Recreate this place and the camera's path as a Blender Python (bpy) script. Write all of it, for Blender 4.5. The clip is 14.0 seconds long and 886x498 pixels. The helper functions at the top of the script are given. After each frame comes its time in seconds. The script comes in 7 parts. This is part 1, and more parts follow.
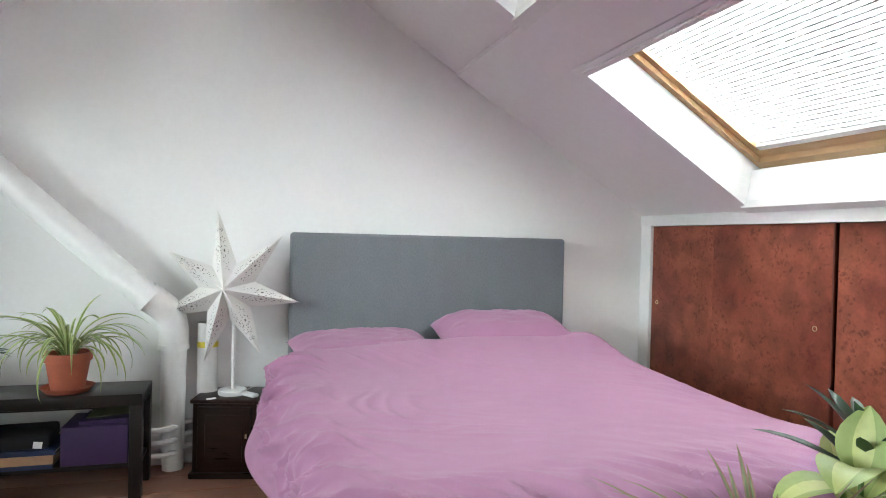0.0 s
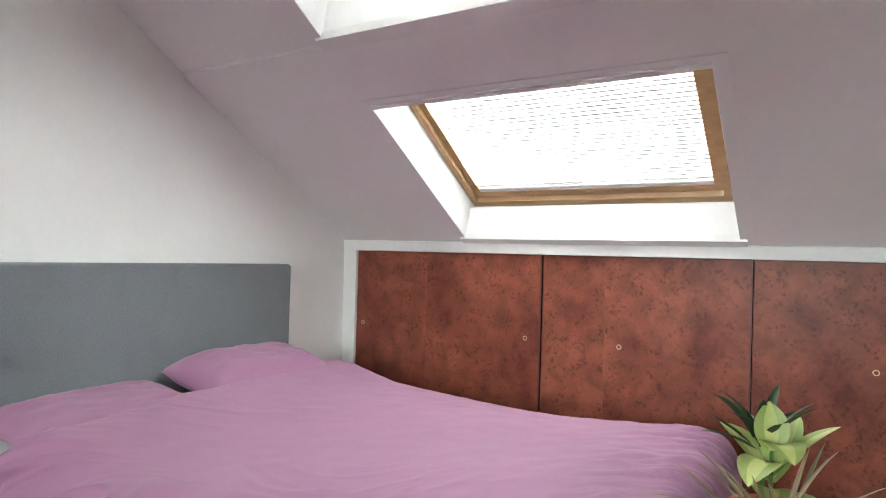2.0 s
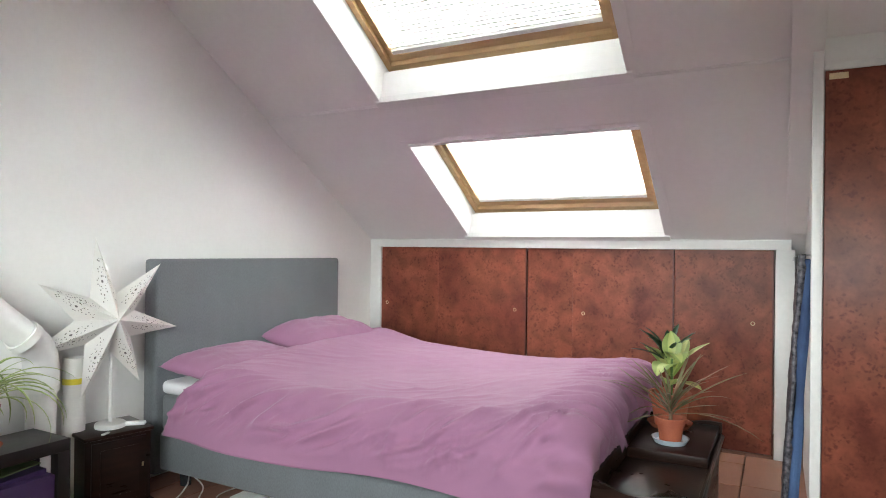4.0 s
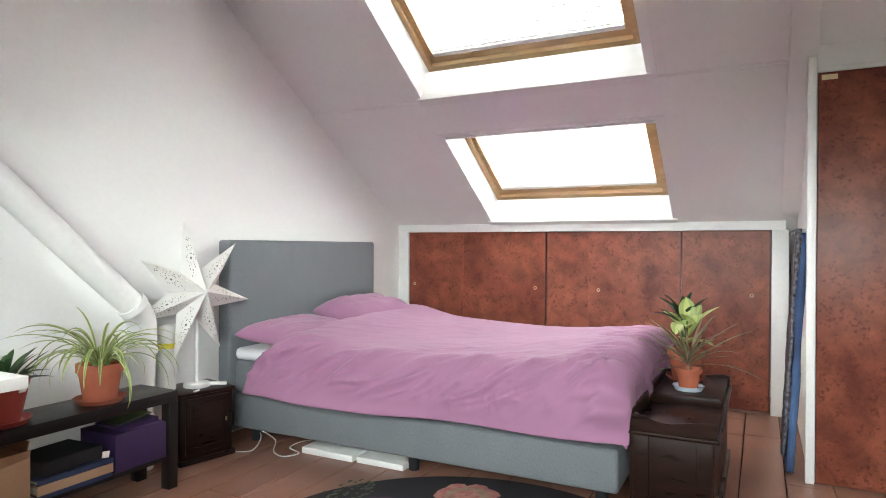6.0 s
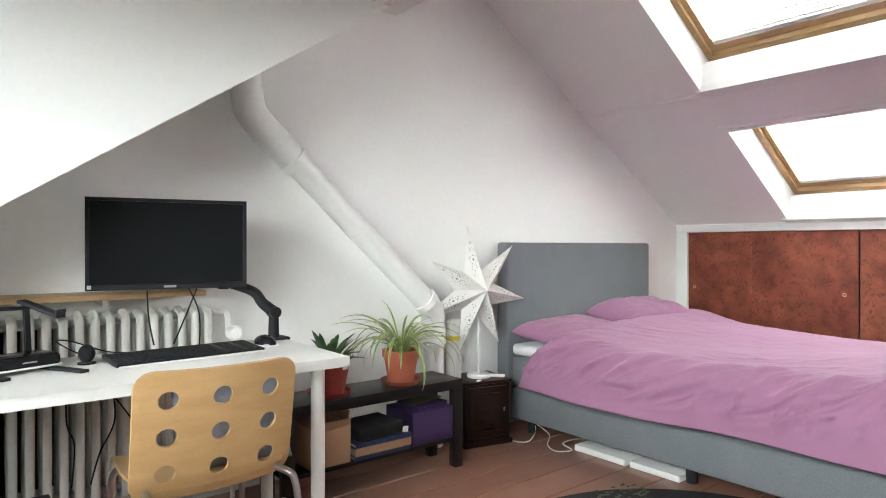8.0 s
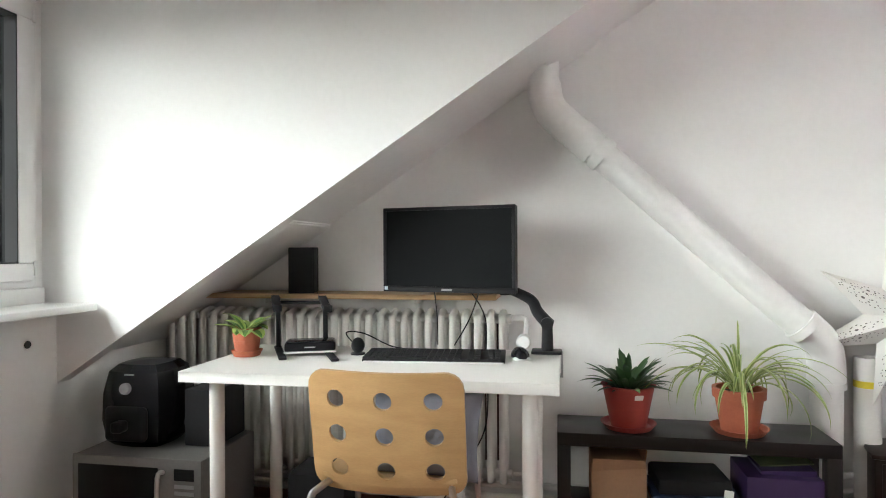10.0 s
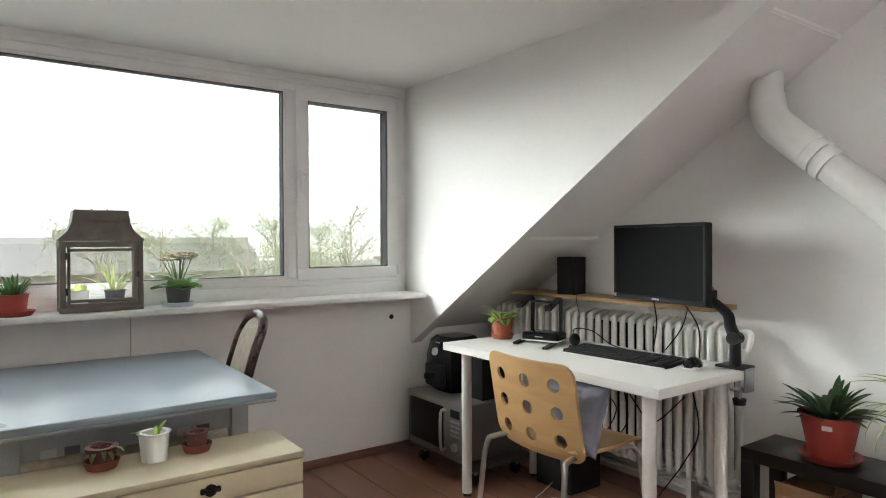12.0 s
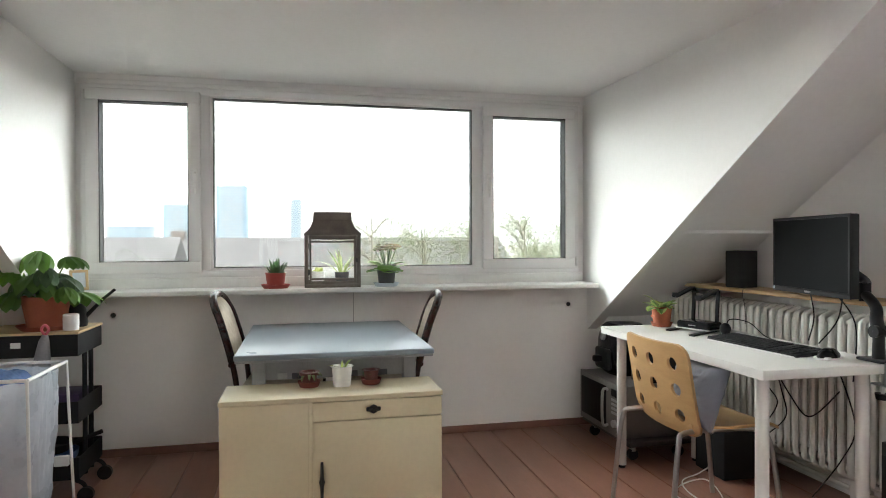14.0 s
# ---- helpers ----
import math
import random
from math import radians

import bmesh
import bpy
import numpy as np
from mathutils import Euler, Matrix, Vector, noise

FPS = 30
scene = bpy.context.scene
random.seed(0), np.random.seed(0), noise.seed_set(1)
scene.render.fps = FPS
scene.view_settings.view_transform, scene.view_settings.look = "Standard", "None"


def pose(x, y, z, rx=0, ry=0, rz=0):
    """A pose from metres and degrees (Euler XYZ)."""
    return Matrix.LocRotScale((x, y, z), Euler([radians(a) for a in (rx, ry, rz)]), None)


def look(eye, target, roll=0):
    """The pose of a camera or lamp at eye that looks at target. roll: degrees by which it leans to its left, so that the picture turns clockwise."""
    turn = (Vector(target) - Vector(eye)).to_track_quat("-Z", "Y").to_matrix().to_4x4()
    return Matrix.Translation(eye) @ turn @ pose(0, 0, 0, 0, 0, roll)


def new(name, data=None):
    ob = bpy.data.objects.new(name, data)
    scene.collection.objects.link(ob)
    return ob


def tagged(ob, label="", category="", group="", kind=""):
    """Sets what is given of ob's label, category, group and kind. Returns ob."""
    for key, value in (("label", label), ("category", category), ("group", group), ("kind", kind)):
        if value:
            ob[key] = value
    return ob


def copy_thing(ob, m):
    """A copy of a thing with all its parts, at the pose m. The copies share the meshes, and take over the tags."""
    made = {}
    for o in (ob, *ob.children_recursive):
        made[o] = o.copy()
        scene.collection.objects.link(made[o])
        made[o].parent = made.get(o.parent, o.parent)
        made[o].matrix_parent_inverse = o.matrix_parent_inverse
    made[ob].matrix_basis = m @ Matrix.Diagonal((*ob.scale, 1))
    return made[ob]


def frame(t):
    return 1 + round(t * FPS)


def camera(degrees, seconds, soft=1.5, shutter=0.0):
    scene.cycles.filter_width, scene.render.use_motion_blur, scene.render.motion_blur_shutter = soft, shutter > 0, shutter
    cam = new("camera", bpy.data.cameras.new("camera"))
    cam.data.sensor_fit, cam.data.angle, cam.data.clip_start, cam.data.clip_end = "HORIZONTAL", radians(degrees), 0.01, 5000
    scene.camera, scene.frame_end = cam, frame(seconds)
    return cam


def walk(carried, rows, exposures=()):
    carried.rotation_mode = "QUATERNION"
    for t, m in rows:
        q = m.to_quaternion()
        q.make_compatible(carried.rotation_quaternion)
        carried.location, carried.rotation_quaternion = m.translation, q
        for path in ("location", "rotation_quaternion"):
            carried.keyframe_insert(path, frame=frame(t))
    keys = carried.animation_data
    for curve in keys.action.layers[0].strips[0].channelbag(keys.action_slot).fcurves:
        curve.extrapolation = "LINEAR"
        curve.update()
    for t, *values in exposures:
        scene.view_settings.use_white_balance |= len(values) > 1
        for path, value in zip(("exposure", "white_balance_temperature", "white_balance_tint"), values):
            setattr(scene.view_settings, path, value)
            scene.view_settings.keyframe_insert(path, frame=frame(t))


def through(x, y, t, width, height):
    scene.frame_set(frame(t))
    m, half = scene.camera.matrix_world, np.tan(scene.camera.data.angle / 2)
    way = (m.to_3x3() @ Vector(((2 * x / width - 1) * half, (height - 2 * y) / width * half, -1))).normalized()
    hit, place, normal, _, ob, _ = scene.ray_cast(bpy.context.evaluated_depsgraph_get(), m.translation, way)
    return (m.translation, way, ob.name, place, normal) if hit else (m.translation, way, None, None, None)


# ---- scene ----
cam = camera(70.3, 14.0, 1.0)
PATH = [
    (0, (-2.24, -3.211, 1.139), (-1.676, -1.292, 1.107), 1.4),
    (0.5, (-2.293, -2.864, 1.146), (-1.387, -1.081, 1.122), 1.2),
    (1, (-2.335, -2.629, 1.165), (-1.107, -1.051, 1.143), 1.4),
    (1.5, (-2.61, -2.509, 1.187), (-1.07, -1.232, 1.183), 1.7),
    (2, (-3.073, -2.486, 1.221), (-1.367, -1.442, 1.244), 1.6),
    (2.5, (-3.413, -2.547, 1.202), (-1.678, -1.551, 1.216), 1.2),
    (3, (-3.788, -2.617, 1.246), (-2.048, -1.632, 1.257), 0.9),
    (4.2, (-4.29, -2.80, 1.205), (-2.52, -1.87, 1.21), 0.7),
    (5.5, (-4.669, -2.705, 1.151), (-2.882, -1.807, 1.144), 0.4),
    (6, (-4.754, -2.714, 1.123), (-2.969, -1.812, 1.115), 0.3),
    (6.5, (-4.813, -2.732, 1.102), (-3.077, -1.738, 1.096), 0.3),
    (7, (-4.849, -2.729, 1.098), (-3.208, -1.586, 1.092), 0.2),
    (7.5, (-4.841, -2.754, 1.115), (-3.362, -1.408, 1.111), -0.0),
    (8, (-4.799, -2.771, 1.132), (-3.553, -1.207, 1.123), -0.0),
    (8.5, (-4.705, -2.81, 1.125), (-3.685, -1.09, 1.123), -0.1),
    (9.4, (-4.16, -2.80, 1.13), (-3.93, -0.815, 1.13), -0.2),
    (11, (-2.865, -2.534, 1.216), (-4.047, -0.92, 1.2), -0.5),
    (11.5, (-2.575, -2.582, 1.258), (-4.034, -1.215, 1.233), -0.5),
    (12, (-2.377, -2.614, 1.236), (-4.009, -1.458, 1.215), -0.3),
    (12.5, (-2.171, -2.608, 1.2), (-3.918, -1.635, 1.188), -0.2),
    (13, (-1.997, -2.578, 1.194), (-3.84, -1.804, 1.184), -0.2),
    (13.5, (-1.848, -2.509, 1.188), (-3.756, -1.911, 1.18), -0.2),
    (13.6, (-1.819, -2.492, 1.19), (-3.739, -1.931, 1.18), -0.3),
    (14, (-1.742, -2.412, 1.197), (-3.694, -1.977, 1.18), -0.2),
]
EXPOSURES = [(0, 5.05, 6150, 0), (1.5, 4.92, 6300, 1), (3.0, 4.93, 6450, 2), (6.5, 5.22, 6450, 2), (8.5, 5.12, 6450, 3), (11, 5.02, 6620, 3), (12.5, 4.83, 6620, 2), (14, 4.88, 6620, 2)]
walk(cam, [(t, look(eye, target, roll)) for t, eye, target, roll in PATH], EXPOSURES)

# ---- world and light ----
world = bpy.data.worlds.new("overcast_sky")
scene.world = world
world.use_nodes = True
wn, wl = world.node_tree.nodes, world.node_tree.links
sky = wn.new("ShaderNodeTexSky")
sky.sky_type, sky.sun_disc = "NISHITA", False
sky.sun_elevation, sky.sun_rotation = radians(70), radians(132)
sky.air_density, sky.dust_density = 1.0, 4.0
cloud = wn.new("ShaderNodeHueSaturation")
cloud.inputs["Saturation"].default_value = 0.22
wl.new(sky.outputs[0], cloud.inputs["Color"])
veil = wn.new("ShaderNodeMix")
veil.data_type = "RGBA"
veil.inputs["Factor"].default_value = 0.6
veil.inputs[7].default_value = (6.5, 6.6, 6.7, 1)
wl.new(cloud.outputs[0], veil.inputs[6])
# a thin bright overcast, hardly brighter overhead than at the horizon
where, axis, height, rise = (wn.new("ShaderNode" + k) for k in ("TexCoord", "SeparateXYZ", "Math", "VectorMath"))
wl.new(where.outputs["Generated"], axis.inputs[0])
height.operation, height.use_clamp = "MULTIPLY_ADD", False
height.inputs[1].default_value, height.inputs[2].default_value = 0.15, 0.95
wl.new(axis.outputs["Z"], height.inputs[0])
rise.operation = "SCALE"
wl.new(veil.outputs[2], rise.inputs[0])
wl.new(height.outputs[0], rise.inputs["Scale"])
wl.new(rise.outputs[0], wn["Background"].inputs["Color"])
wn["Background"].inputs["Strength"].default_value = 0.15

sun = new("sun", bpy.data.lights.new("sun", "SUN"))
sun.data.energy, sun.data.angle, sun.data.color = 1.0, radians(30), (1.0, 0.97, 0.93)
sun.matrix_world = look((0, 0, 10), (-1.1, 1.0, 6.0))

# the dormer window's opening, through which the sky's light is gathered
opening = new("window_daylight", bpy.data.lights.new("window_daylight", "AREA"))
opening.data.shape, opening.data.size, opening.data.size_y = "RECTANGLE", 2.98, 1.08
opening.data.cycles.is_portal = True
opening.matrix_world = look((-5.74, -2.12, 1.56), (0, -2.12, 1.56))


# ---- building helpers ----
WORLD = {}


def thing(name, base, label, category, group="", kind="", rz=0):
    ob = new(name)
    ob.empty_display_size = 0.1
    ob.matrix_basis = pose(*base, 0, 0, rz)
    WORLD[ob] = ob.matrix_basis.copy()
    return tagged(ob, label, category, group, kind)


def mesh_of(name, bm, material, smooth=None):
    bmesh.ops.recalc_face_normals(bm, faces=bm.faces)
    data = bpy.data.meshes.new(name)
    bm.to_mesh(data)
    bm.free()
    for m in material if isinstance(material, tuple) else (material,):
        data.materials.append(m)
    if smooth is not None:
        data.polygons.foreach_set("use_smooth", [True] * len(data.polygons))
        data.set_sharp_from_angle(angle=radians(smooth))
    return data


def part(name, bm, material, parent, label="", smooth=35):
    """One mesh under a thing or a part; its shape is given in world coordinates."""
    m = WORLD[parent]
    bm.transform(m.inverted())
    ob = new(name, mesh_of(name, bm, material, smooth))
    ob.parent = parent
    WORLD[ob] = m
    return tagged(ob, label)


def solo(name, bm, material, label, category, group="", kind="", base=None, smooth=35):
    """A thing of one mesh, its origin at its base."""
    if base is None:
        xs = [v.co for v in bm.verts]
        base = (sum(c.x for c in xs) / len(xs), sum(c.y for c in xs) / len(xs), min(c.z for c in xs))
    m = Matrix.Translation(base)
    bm.transform(m.inverted())
    ob = new(name, mesh_of(name, bm, material, smooth))
    ob.matrix_basis = m
    WORLD[ob] = m
    return tagged(ob, label, category, group, kind)


def structure(name, bm, material, label, category, smooth=35):
    ob = new(name, mesh_of(name, bm, material, smooth))
    WORLD[ob] = Matrix()
    return tagged(ob, label, category, kind="structure")


def B():
    return bmesh.new()


def box(bm, x0, x1, y0, y1, z0, z1, bev=0.0, seg=2):
    v = bmesh.ops.create_cube(bm, size=1)["verts"]
    bmesh.ops.scale(bm, verts=v, vec=(x1 - x0, y1 - y0, z1 - z0))
    bmesh.ops.translate(bm, verts=v, vec=((x0 + x1) / 2, (y0 + y1) / 2, (z0 + z1) / 2))
    if bev:
        es = list({e for w in v for e in w.link_edges})
        bmesh.ops.bevel(bm, geom=es, offset=bev, segments=seg, affect="EDGES", profile=0.5)
    return bm


def bx(*a, **k):
    return box(B(), *a, **k)


def moved(bm, m):
    bm.transform(m)
    return bm


def cyl(bm, p0, p1, r0, r1=None, seg=20, caps=True):
    p0, p1 = Vector(p0), Vector(p1)
    d = p1 - p0
    m = Matrix.Translation((p0 + p1) / 2) @ d.to_track_quat("Z", "Y").to_matrix().to_4x4()
    bmesh.ops.create_cone(bm, cap_ends=caps, segments=seg, radius1=r0, radius2=r0 if r1 is None else r1, depth=d.length, matrix=m)
    return bm


def tube(bm, pts, r, seg=8, closed=False):
    """A round bar along a line of points; r is one radius or one for each point."""
    pts = [Vector(p) for p in pts]
    rs = r if isinstance(r, (list, tuple)) else [r] * len(pts)
    rings, up = [], None
    n = len(pts)
    for i, p in enumerate(pts):
        d = (pts[min(i + 1, n - 1)] - pts[max(i - 1, 0)]).normalized()
        if up is None:
            up = d.orthogonal().normalized()
        up = (up - d * up.dot(d)).normalized()
        side = d.cross(up)
        rings.append([bm.verts.new(p + (up * math.cos(a) + side * math.sin(a)) * rs[i])
                      for a in (2 * math.pi * k / seg for k in range(seg))])
    for a, b in zip(rings, rings[1:]):
        for k in range(seg):
            bm.faces.new((a[k], a[(k + 1) % seg], b[(k + 1) % seg], b[k]))
    bm.faces.new(rings[0])
    bm.faces.new(rings[-1])
    return bm


def curve(pts, n=8):
    """Points of a smooth line through the given ones."""
    pts = [Vector(p) for p in pts]
    out = []
    for i in range(len(pts) - 1):
        a, b, c, d = pts[max(i - 1, 0)], pts[i], pts[i + 1], pts[min(i + 2, len(pts) - 1)]
        for k in range(n):
            t = k / n
            out.append(0.5 * ((2 * b) + (c - a) * t + (2 * a - 5 * b + 4 * c - d) * t * t + (3 * b - a - 3 * c + d) * t ** 3))
    return out + [pts[-1]]


def lathe(bm, profile, centre=(0, 0, 0), seg=28):
    """A turned body: profile is (radius, height) from the inside or bottom on."""
    rings = []
    for r, z in profile:
        rings.append([bm.verts.new((centre[0] + max(r, 1e-4) * math.cos(a), centre[1] + max(r, 1e-4) * math.sin(a), centre[2] + z))
                      for a in (2 * math.pi * k / seg for k in range(seg))])
    for a, b in zip(rings, rings[1:]):
        for k in range(seg):
            bm.faces.new((a[k], a[(k + 1) % seg], b[(k + 1) % seg], b[k]))
    bm.faces.new(rings[0])
    bm.faces.new(rings[-1])
    return bm


def prism(bm, poly, axis, a, b):
    """A flat outline drawn out along an axis from a to b. For y the outline is (x, z), for x (y, z), for z (x, y)."""
    def at(p, q):
        return {"x": (q, p[0], p[1]), "y": (p[0], q, p[1]), "z": (p[0], p[1], q)}[axis]
    lo = [bm.verts.new(at(p, a)) for p in poly]
    hi = [bm.verts.new(at(p, b)) for p in poly]
    n = len(poly)
    bm.faces.new(lo)
    bm.faces.new(hi)
    for k in range(n):
        bm.faces.new((lo[k], lo[(k + 1) % n], hi[(k + 1) % n], hi[k]))
    return bm


# ---- materials ----
def surf(name, colour, rough=0.5, var=0.06, scale=6.0, fine=90.0, bump=0.05, metal=0.0, second=None, mix=0.35, spec=0.5, coat=0.0, stretch=(1, 1, 1),
         sheen=0.0, through=0.0, uneven=0.08):
    """A surface with colour and gloss that vary at a coarse and a fine scale, and a fine relief."""
    m = bpy.data.materials.new(name)
    m.use_nodes = True
    nt = m.node_tree
    n, l = nt.nodes, nt.links
    p = n["Principled BSDF"]
    co = n.new("ShaderNodeTexCoord")
    mp = n.new("ShaderNodeMapping")
    mp.inputs["Scale"].default_value = stretch
    info = n.new("ShaderNodeObjectInfo")
    sh = n.new("ShaderNodeVectorMath")
    sh.operation = "MULTIPLY_ADD"
    l.new(info.outputs["Random"], sh.inputs[0])
    sh.inputs[1].default_value = (7, 3, 5)
    l.new(co.outputs["Object"], sh.inputs[2])
    l.new(sh.outputs[0], mp.inputs["Vector"])
    big, small = n.new("ShaderNodeTexNoise"), n.new("ShaderNodeTexNoise")
    for t, s, d in ((big, scale, 4), (small, fine, 3)):
        t.inputs["Scale"].default_value, t.inputs["Detail"].default_value = s, d
        l.new(mp.outputs[0], t.inputs["Vector"])
    ramp = n.new("ShaderNodeValToRGB")
    ramp.color_ramp.elements[0].position, ramp.color_ramp.elements[1].position = 0.3, 0.72
    dark = second or tuple(c * (1 - 2 * var) for c in colour)
    ramp.color_ramp.elements[0].color, ramp.color_ramp.elements[1].color = (*dark, 1), (*colour, 1)
    l.new(big.outputs["Fac"], ramp.inputs["Fac"])
    grain = n.new("ShaderNodeMix")
    grain.data_type, grain.blend_type = "RGBA", "MULTIPLY"
    grain.inputs["Factor"].default_value = mix
    gr = n.new("ShaderNodeValToRGB")
    gr.color_ramp.elements[0].color, gr.color_ramp.elements[1].color = (1 - 4 * var,) * 3 + (1,), (1, 1, 1, 1)
    gr.color_ramp.elements[0].position, gr.color_ramp.elements[1].position = 0.35, 0.6
    l.new(small.outputs["Fac"], gr.inputs["Fac"])
    l.new(ramp.outputs[0], grain.inputs[6])
    l.new(gr.outputs[0], grain.inputs[7])
    l.new(grain.outputs[2], p.inputs["Base Color"])
    ro = n.new("ShaderNodeMapRange")
    ro.inputs["To Min"].default_value, ro.inputs["To Max"].default_value = max(rough - uneven, 0.02), min(rough + uneven, 1)
    l.new(big.outputs["Fac"], ro.inputs["Value"])
    l.new(ro.outputs[0], p.inputs["Roughness"])
    p.inputs["Metallic"].default_value = metal
    p.inputs["Specular IOR Level"].default_value = spec
    p.inputs["Coat Weight"].default_value = coat
    p.inputs["Sheen Weight"].default_value = sheen
    if bump:
        bp = n.new("ShaderNodeBump")
        bp.inputs["Strength"].default_value, bp.inputs["Distance"].default_value = bump, 0.01
        l.new(small.outputs["Fac"], bp.inputs["Height"])
        l.new(bp.outputs[0], p.inputs["Normal"])
    if through:
        tr = n.new("ShaderNodeBsdfTranslucent")
        l.new(grain.outputs[2], tr.inputs["Color"])
        ms = n.new("ShaderNodeMixShader")
        ms.inputs[0].default_value = through
        l.new(p.outputs[0], ms.inputs[1])
        l.new(tr.outputs[0], ms.inputs[2])
        l.new(ms.outputs[0], n["Material Output"].inputs["Surface"])
    return m


def burl_material():
    """Reddish burl veneer: cloudy brown-red ground with clusters of small dark eyes, each sheet a little different, under a satin lacquer."""
    m = surf("burl_veneer", (0.305, 0.096, 0.055), rough=0.36, second=(0.18, 0.046, 0.031), scale=4.2, fine=70, var=0.06, bump=0.02, mix=0.5, spec=0.25)
    n, l = m.node_tree.nodes, m.node_tree.links
    p = n["Principled BSDF"]
    vec = next(x for x in n if x.bl_idname == "ShaderNodeMapping").outputs[0]
    base = p.inputs["Base Color"].links[0].from_socket

    def node(kind, **values):
        x = n.new("ShaderNode" + kind)
        for k, v in values.items():
            x.inputs[k].default_value = v
        return x

    def ramp(source, lo, hi, a, b):
        r = n.new("ShaderNodeValToRGB")
        r.color_ramp.elements[0].position, r.color_ramp.elements[1].position = lo, hi
        r.color_ramp.elements[0].color, r.color_ramp.elements[1].color = (a, a, a, 1), (b, b, b, 1)
        l.new(source, r.inputs["Fac"])
        return r.outputs[0]
    # the eyes: small uneven cells, only inside patches
    stir = node("TexNoise", Scale=35, Detail=3)
    l.new(vec, stir.inputs["Vector"])
    bend = n.new("ShaderNodeVectorMath")
    bend.operation = "MULTIPLY_ADD"
    bend.inputs[1].default_value = (0.05, 0.05, 0.05)
    l.new(stir.outputs["Color"], bend.inputs[0])
    l.new(vec, bend.inputs[2])
    cell = node("TexVoronoi", Scale=44, Randomness=1.0)
    l.new(bend.outputs[0], cell.inputs["Vector"])
    eye = ramp(cell.outputs["Distance"], 0.22, 0.52, 1.0, 0.0)
    patch = node("TexNoise", Scale=15, Detail=3, Roughness=0.6, Distortion=0.6)
    l.new(vec, patch.inputs["Vector"])
    where_eyes = ramp(patch.outputs["Fac"], 0.45, 0.58, 0.0, 0.8)
    both = n.new("ShaderNodeMath")
    both.operation = "MULTIPLY"
    l.new(eye, both.inputs[0])
    l.new(where_eyes, both.inputs[1])
    mx = n.new("ShaderNodeMix")
    mx.data_type = "RGBA"
    l.new(both.outputs[0], mx.inputs["Factor"])
    l.new(base, mx.inputs[6])
    mx.inputs[7].default_value = (0.125, 0.030, 0.020, 1)
    # broad shading of the figure and a tone for each sheet
    wide = node("TexNoise", Scale=9, Detail=2, Distortion=0.5)
    l.new(vec, wide.inputs["Vector"])
    cloudy = ramp(wide.outputs["Fac"], 0.35, 0.65, 0.74, 1.08)
    info = n.new("ShaderNodeObjectInfo")
    tone = n.new("ShaderNodeMapRange")
    tone.inputs["To Min"].default_value, tone.inputs["To Max"].default_value = 0.86, 1.12
    l.new(info.outputs["Random"], tone.inputs["Value"])
    grade = n.new("ShaderNodeVectorMath")
    grade.operation = "SCALE"
    l.new(cloudy, grade.inputs[0])
    l.new(tone.outputs[0], grade.inputs["Scale"])
    mul = n.new("ShaderNodeMix")
    mul.data_type, mul.blend_type = "RGBA", "MULTIPLY"
    mul.inputs["Factor"].default_value = 1.0
    l.new(mx.outputs[2], mul.inputs[6])
    l.new(grade.outputs[0], mul.inputs[7])
    l.new(mul.outputs[2], p.inputs["Base Color"])
    return m


def glass_material(name, tint=(1, 1, 1), rough=0.0):
    m = bpy.data.materials.new(name)
    m.use_nodes = True
    n, l = m.node_tree.nodes, m.node_tree.links
    tr, gl, fr, ms = (n.new("ShaderNode" + k) for k in ("BsdfTransparent", "BsdfGlossy", "Fresnel", "MixShader"))
    tr.inputs["Color"].default_value = (*tint, 1)
    gl.inputs["Roughness"].default_value = rough
    fr.inputs["IOR"].default_value = 1.45
    l.new(fr.outputs[0], ms.inputs[0])
    l.new(tr.outputs[0], ms.inputs[1])
    l.new(gl.outputs[0], ms.inputs[2])
    l.new(ms.outputs[0], n["Material Output"].inputs["Surface"])
    return m


PLASTER = surf("painted_plaster", (0.86, 0.855, 0.84), rough=0.75, var=0.012, scale=1.4, fine=45, bump=0.05)
SLOPE = surf("painted_board", (0.86, 0.85, 0.84), rough=0.7, var=0.012, scale=1.1, fine=30, bump=0.04)
WHITEPAINT = surf("white_gloss_paint", (0.82, 0.82, 0.80), rough=0.38, var=0.02, scale=5, fine=40, bump=0.03)
PVC = surf("white_window_plastic", (0.80, 0.80, 0.79), rough=0.35, var=0.008, scale=4, fine=60, bump=0.01)
PINE = surf("varnished_pine", (0.56, 0.37, 0.19), rough=0.35, second=(0.46, 0.28, 0.13), scale=4, fine=50, var=0.05, stretch=(8, 1, 8), bump=0.02)
BURL = burl_material()
# dark tint only dims the view outdoors; shadowless panes still pass full daylight
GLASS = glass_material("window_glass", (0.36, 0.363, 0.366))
CLEARGLASS = glass_material("skylight_glass")
BLIND = surf("white_blind_slat", (0.85, 0.86, 0.87), rough=0.8, var=0.01, scale=10, fine=200, bump=0.0, through=0.48)
# less translucent white, for the shade lines drawn between the slats
BLINDLINE = surf("white_blind_line", (0.85, 0.86, 0.87), rough=0.8, var=0.01, scale=10, fine=200, bump=0.0, through=0.16)
FLOOR = surf("brown_floor_paint", (0.33, 0.165, 0.115), rough=0.32, second=(0.25, 0.115, 0.078), scale=3, fine=35, var=0.05, bump=0.06, stretch=(0.6, 3, 3))
DARKGAP = surf("dark_joint", (0.03, 0.015, 0.01), rough=0.8, bump=0)
SKIRT = surf("brown_skirting_paint", (0.20, 0.10, 0.07), rough=0.45, bump=0.03)
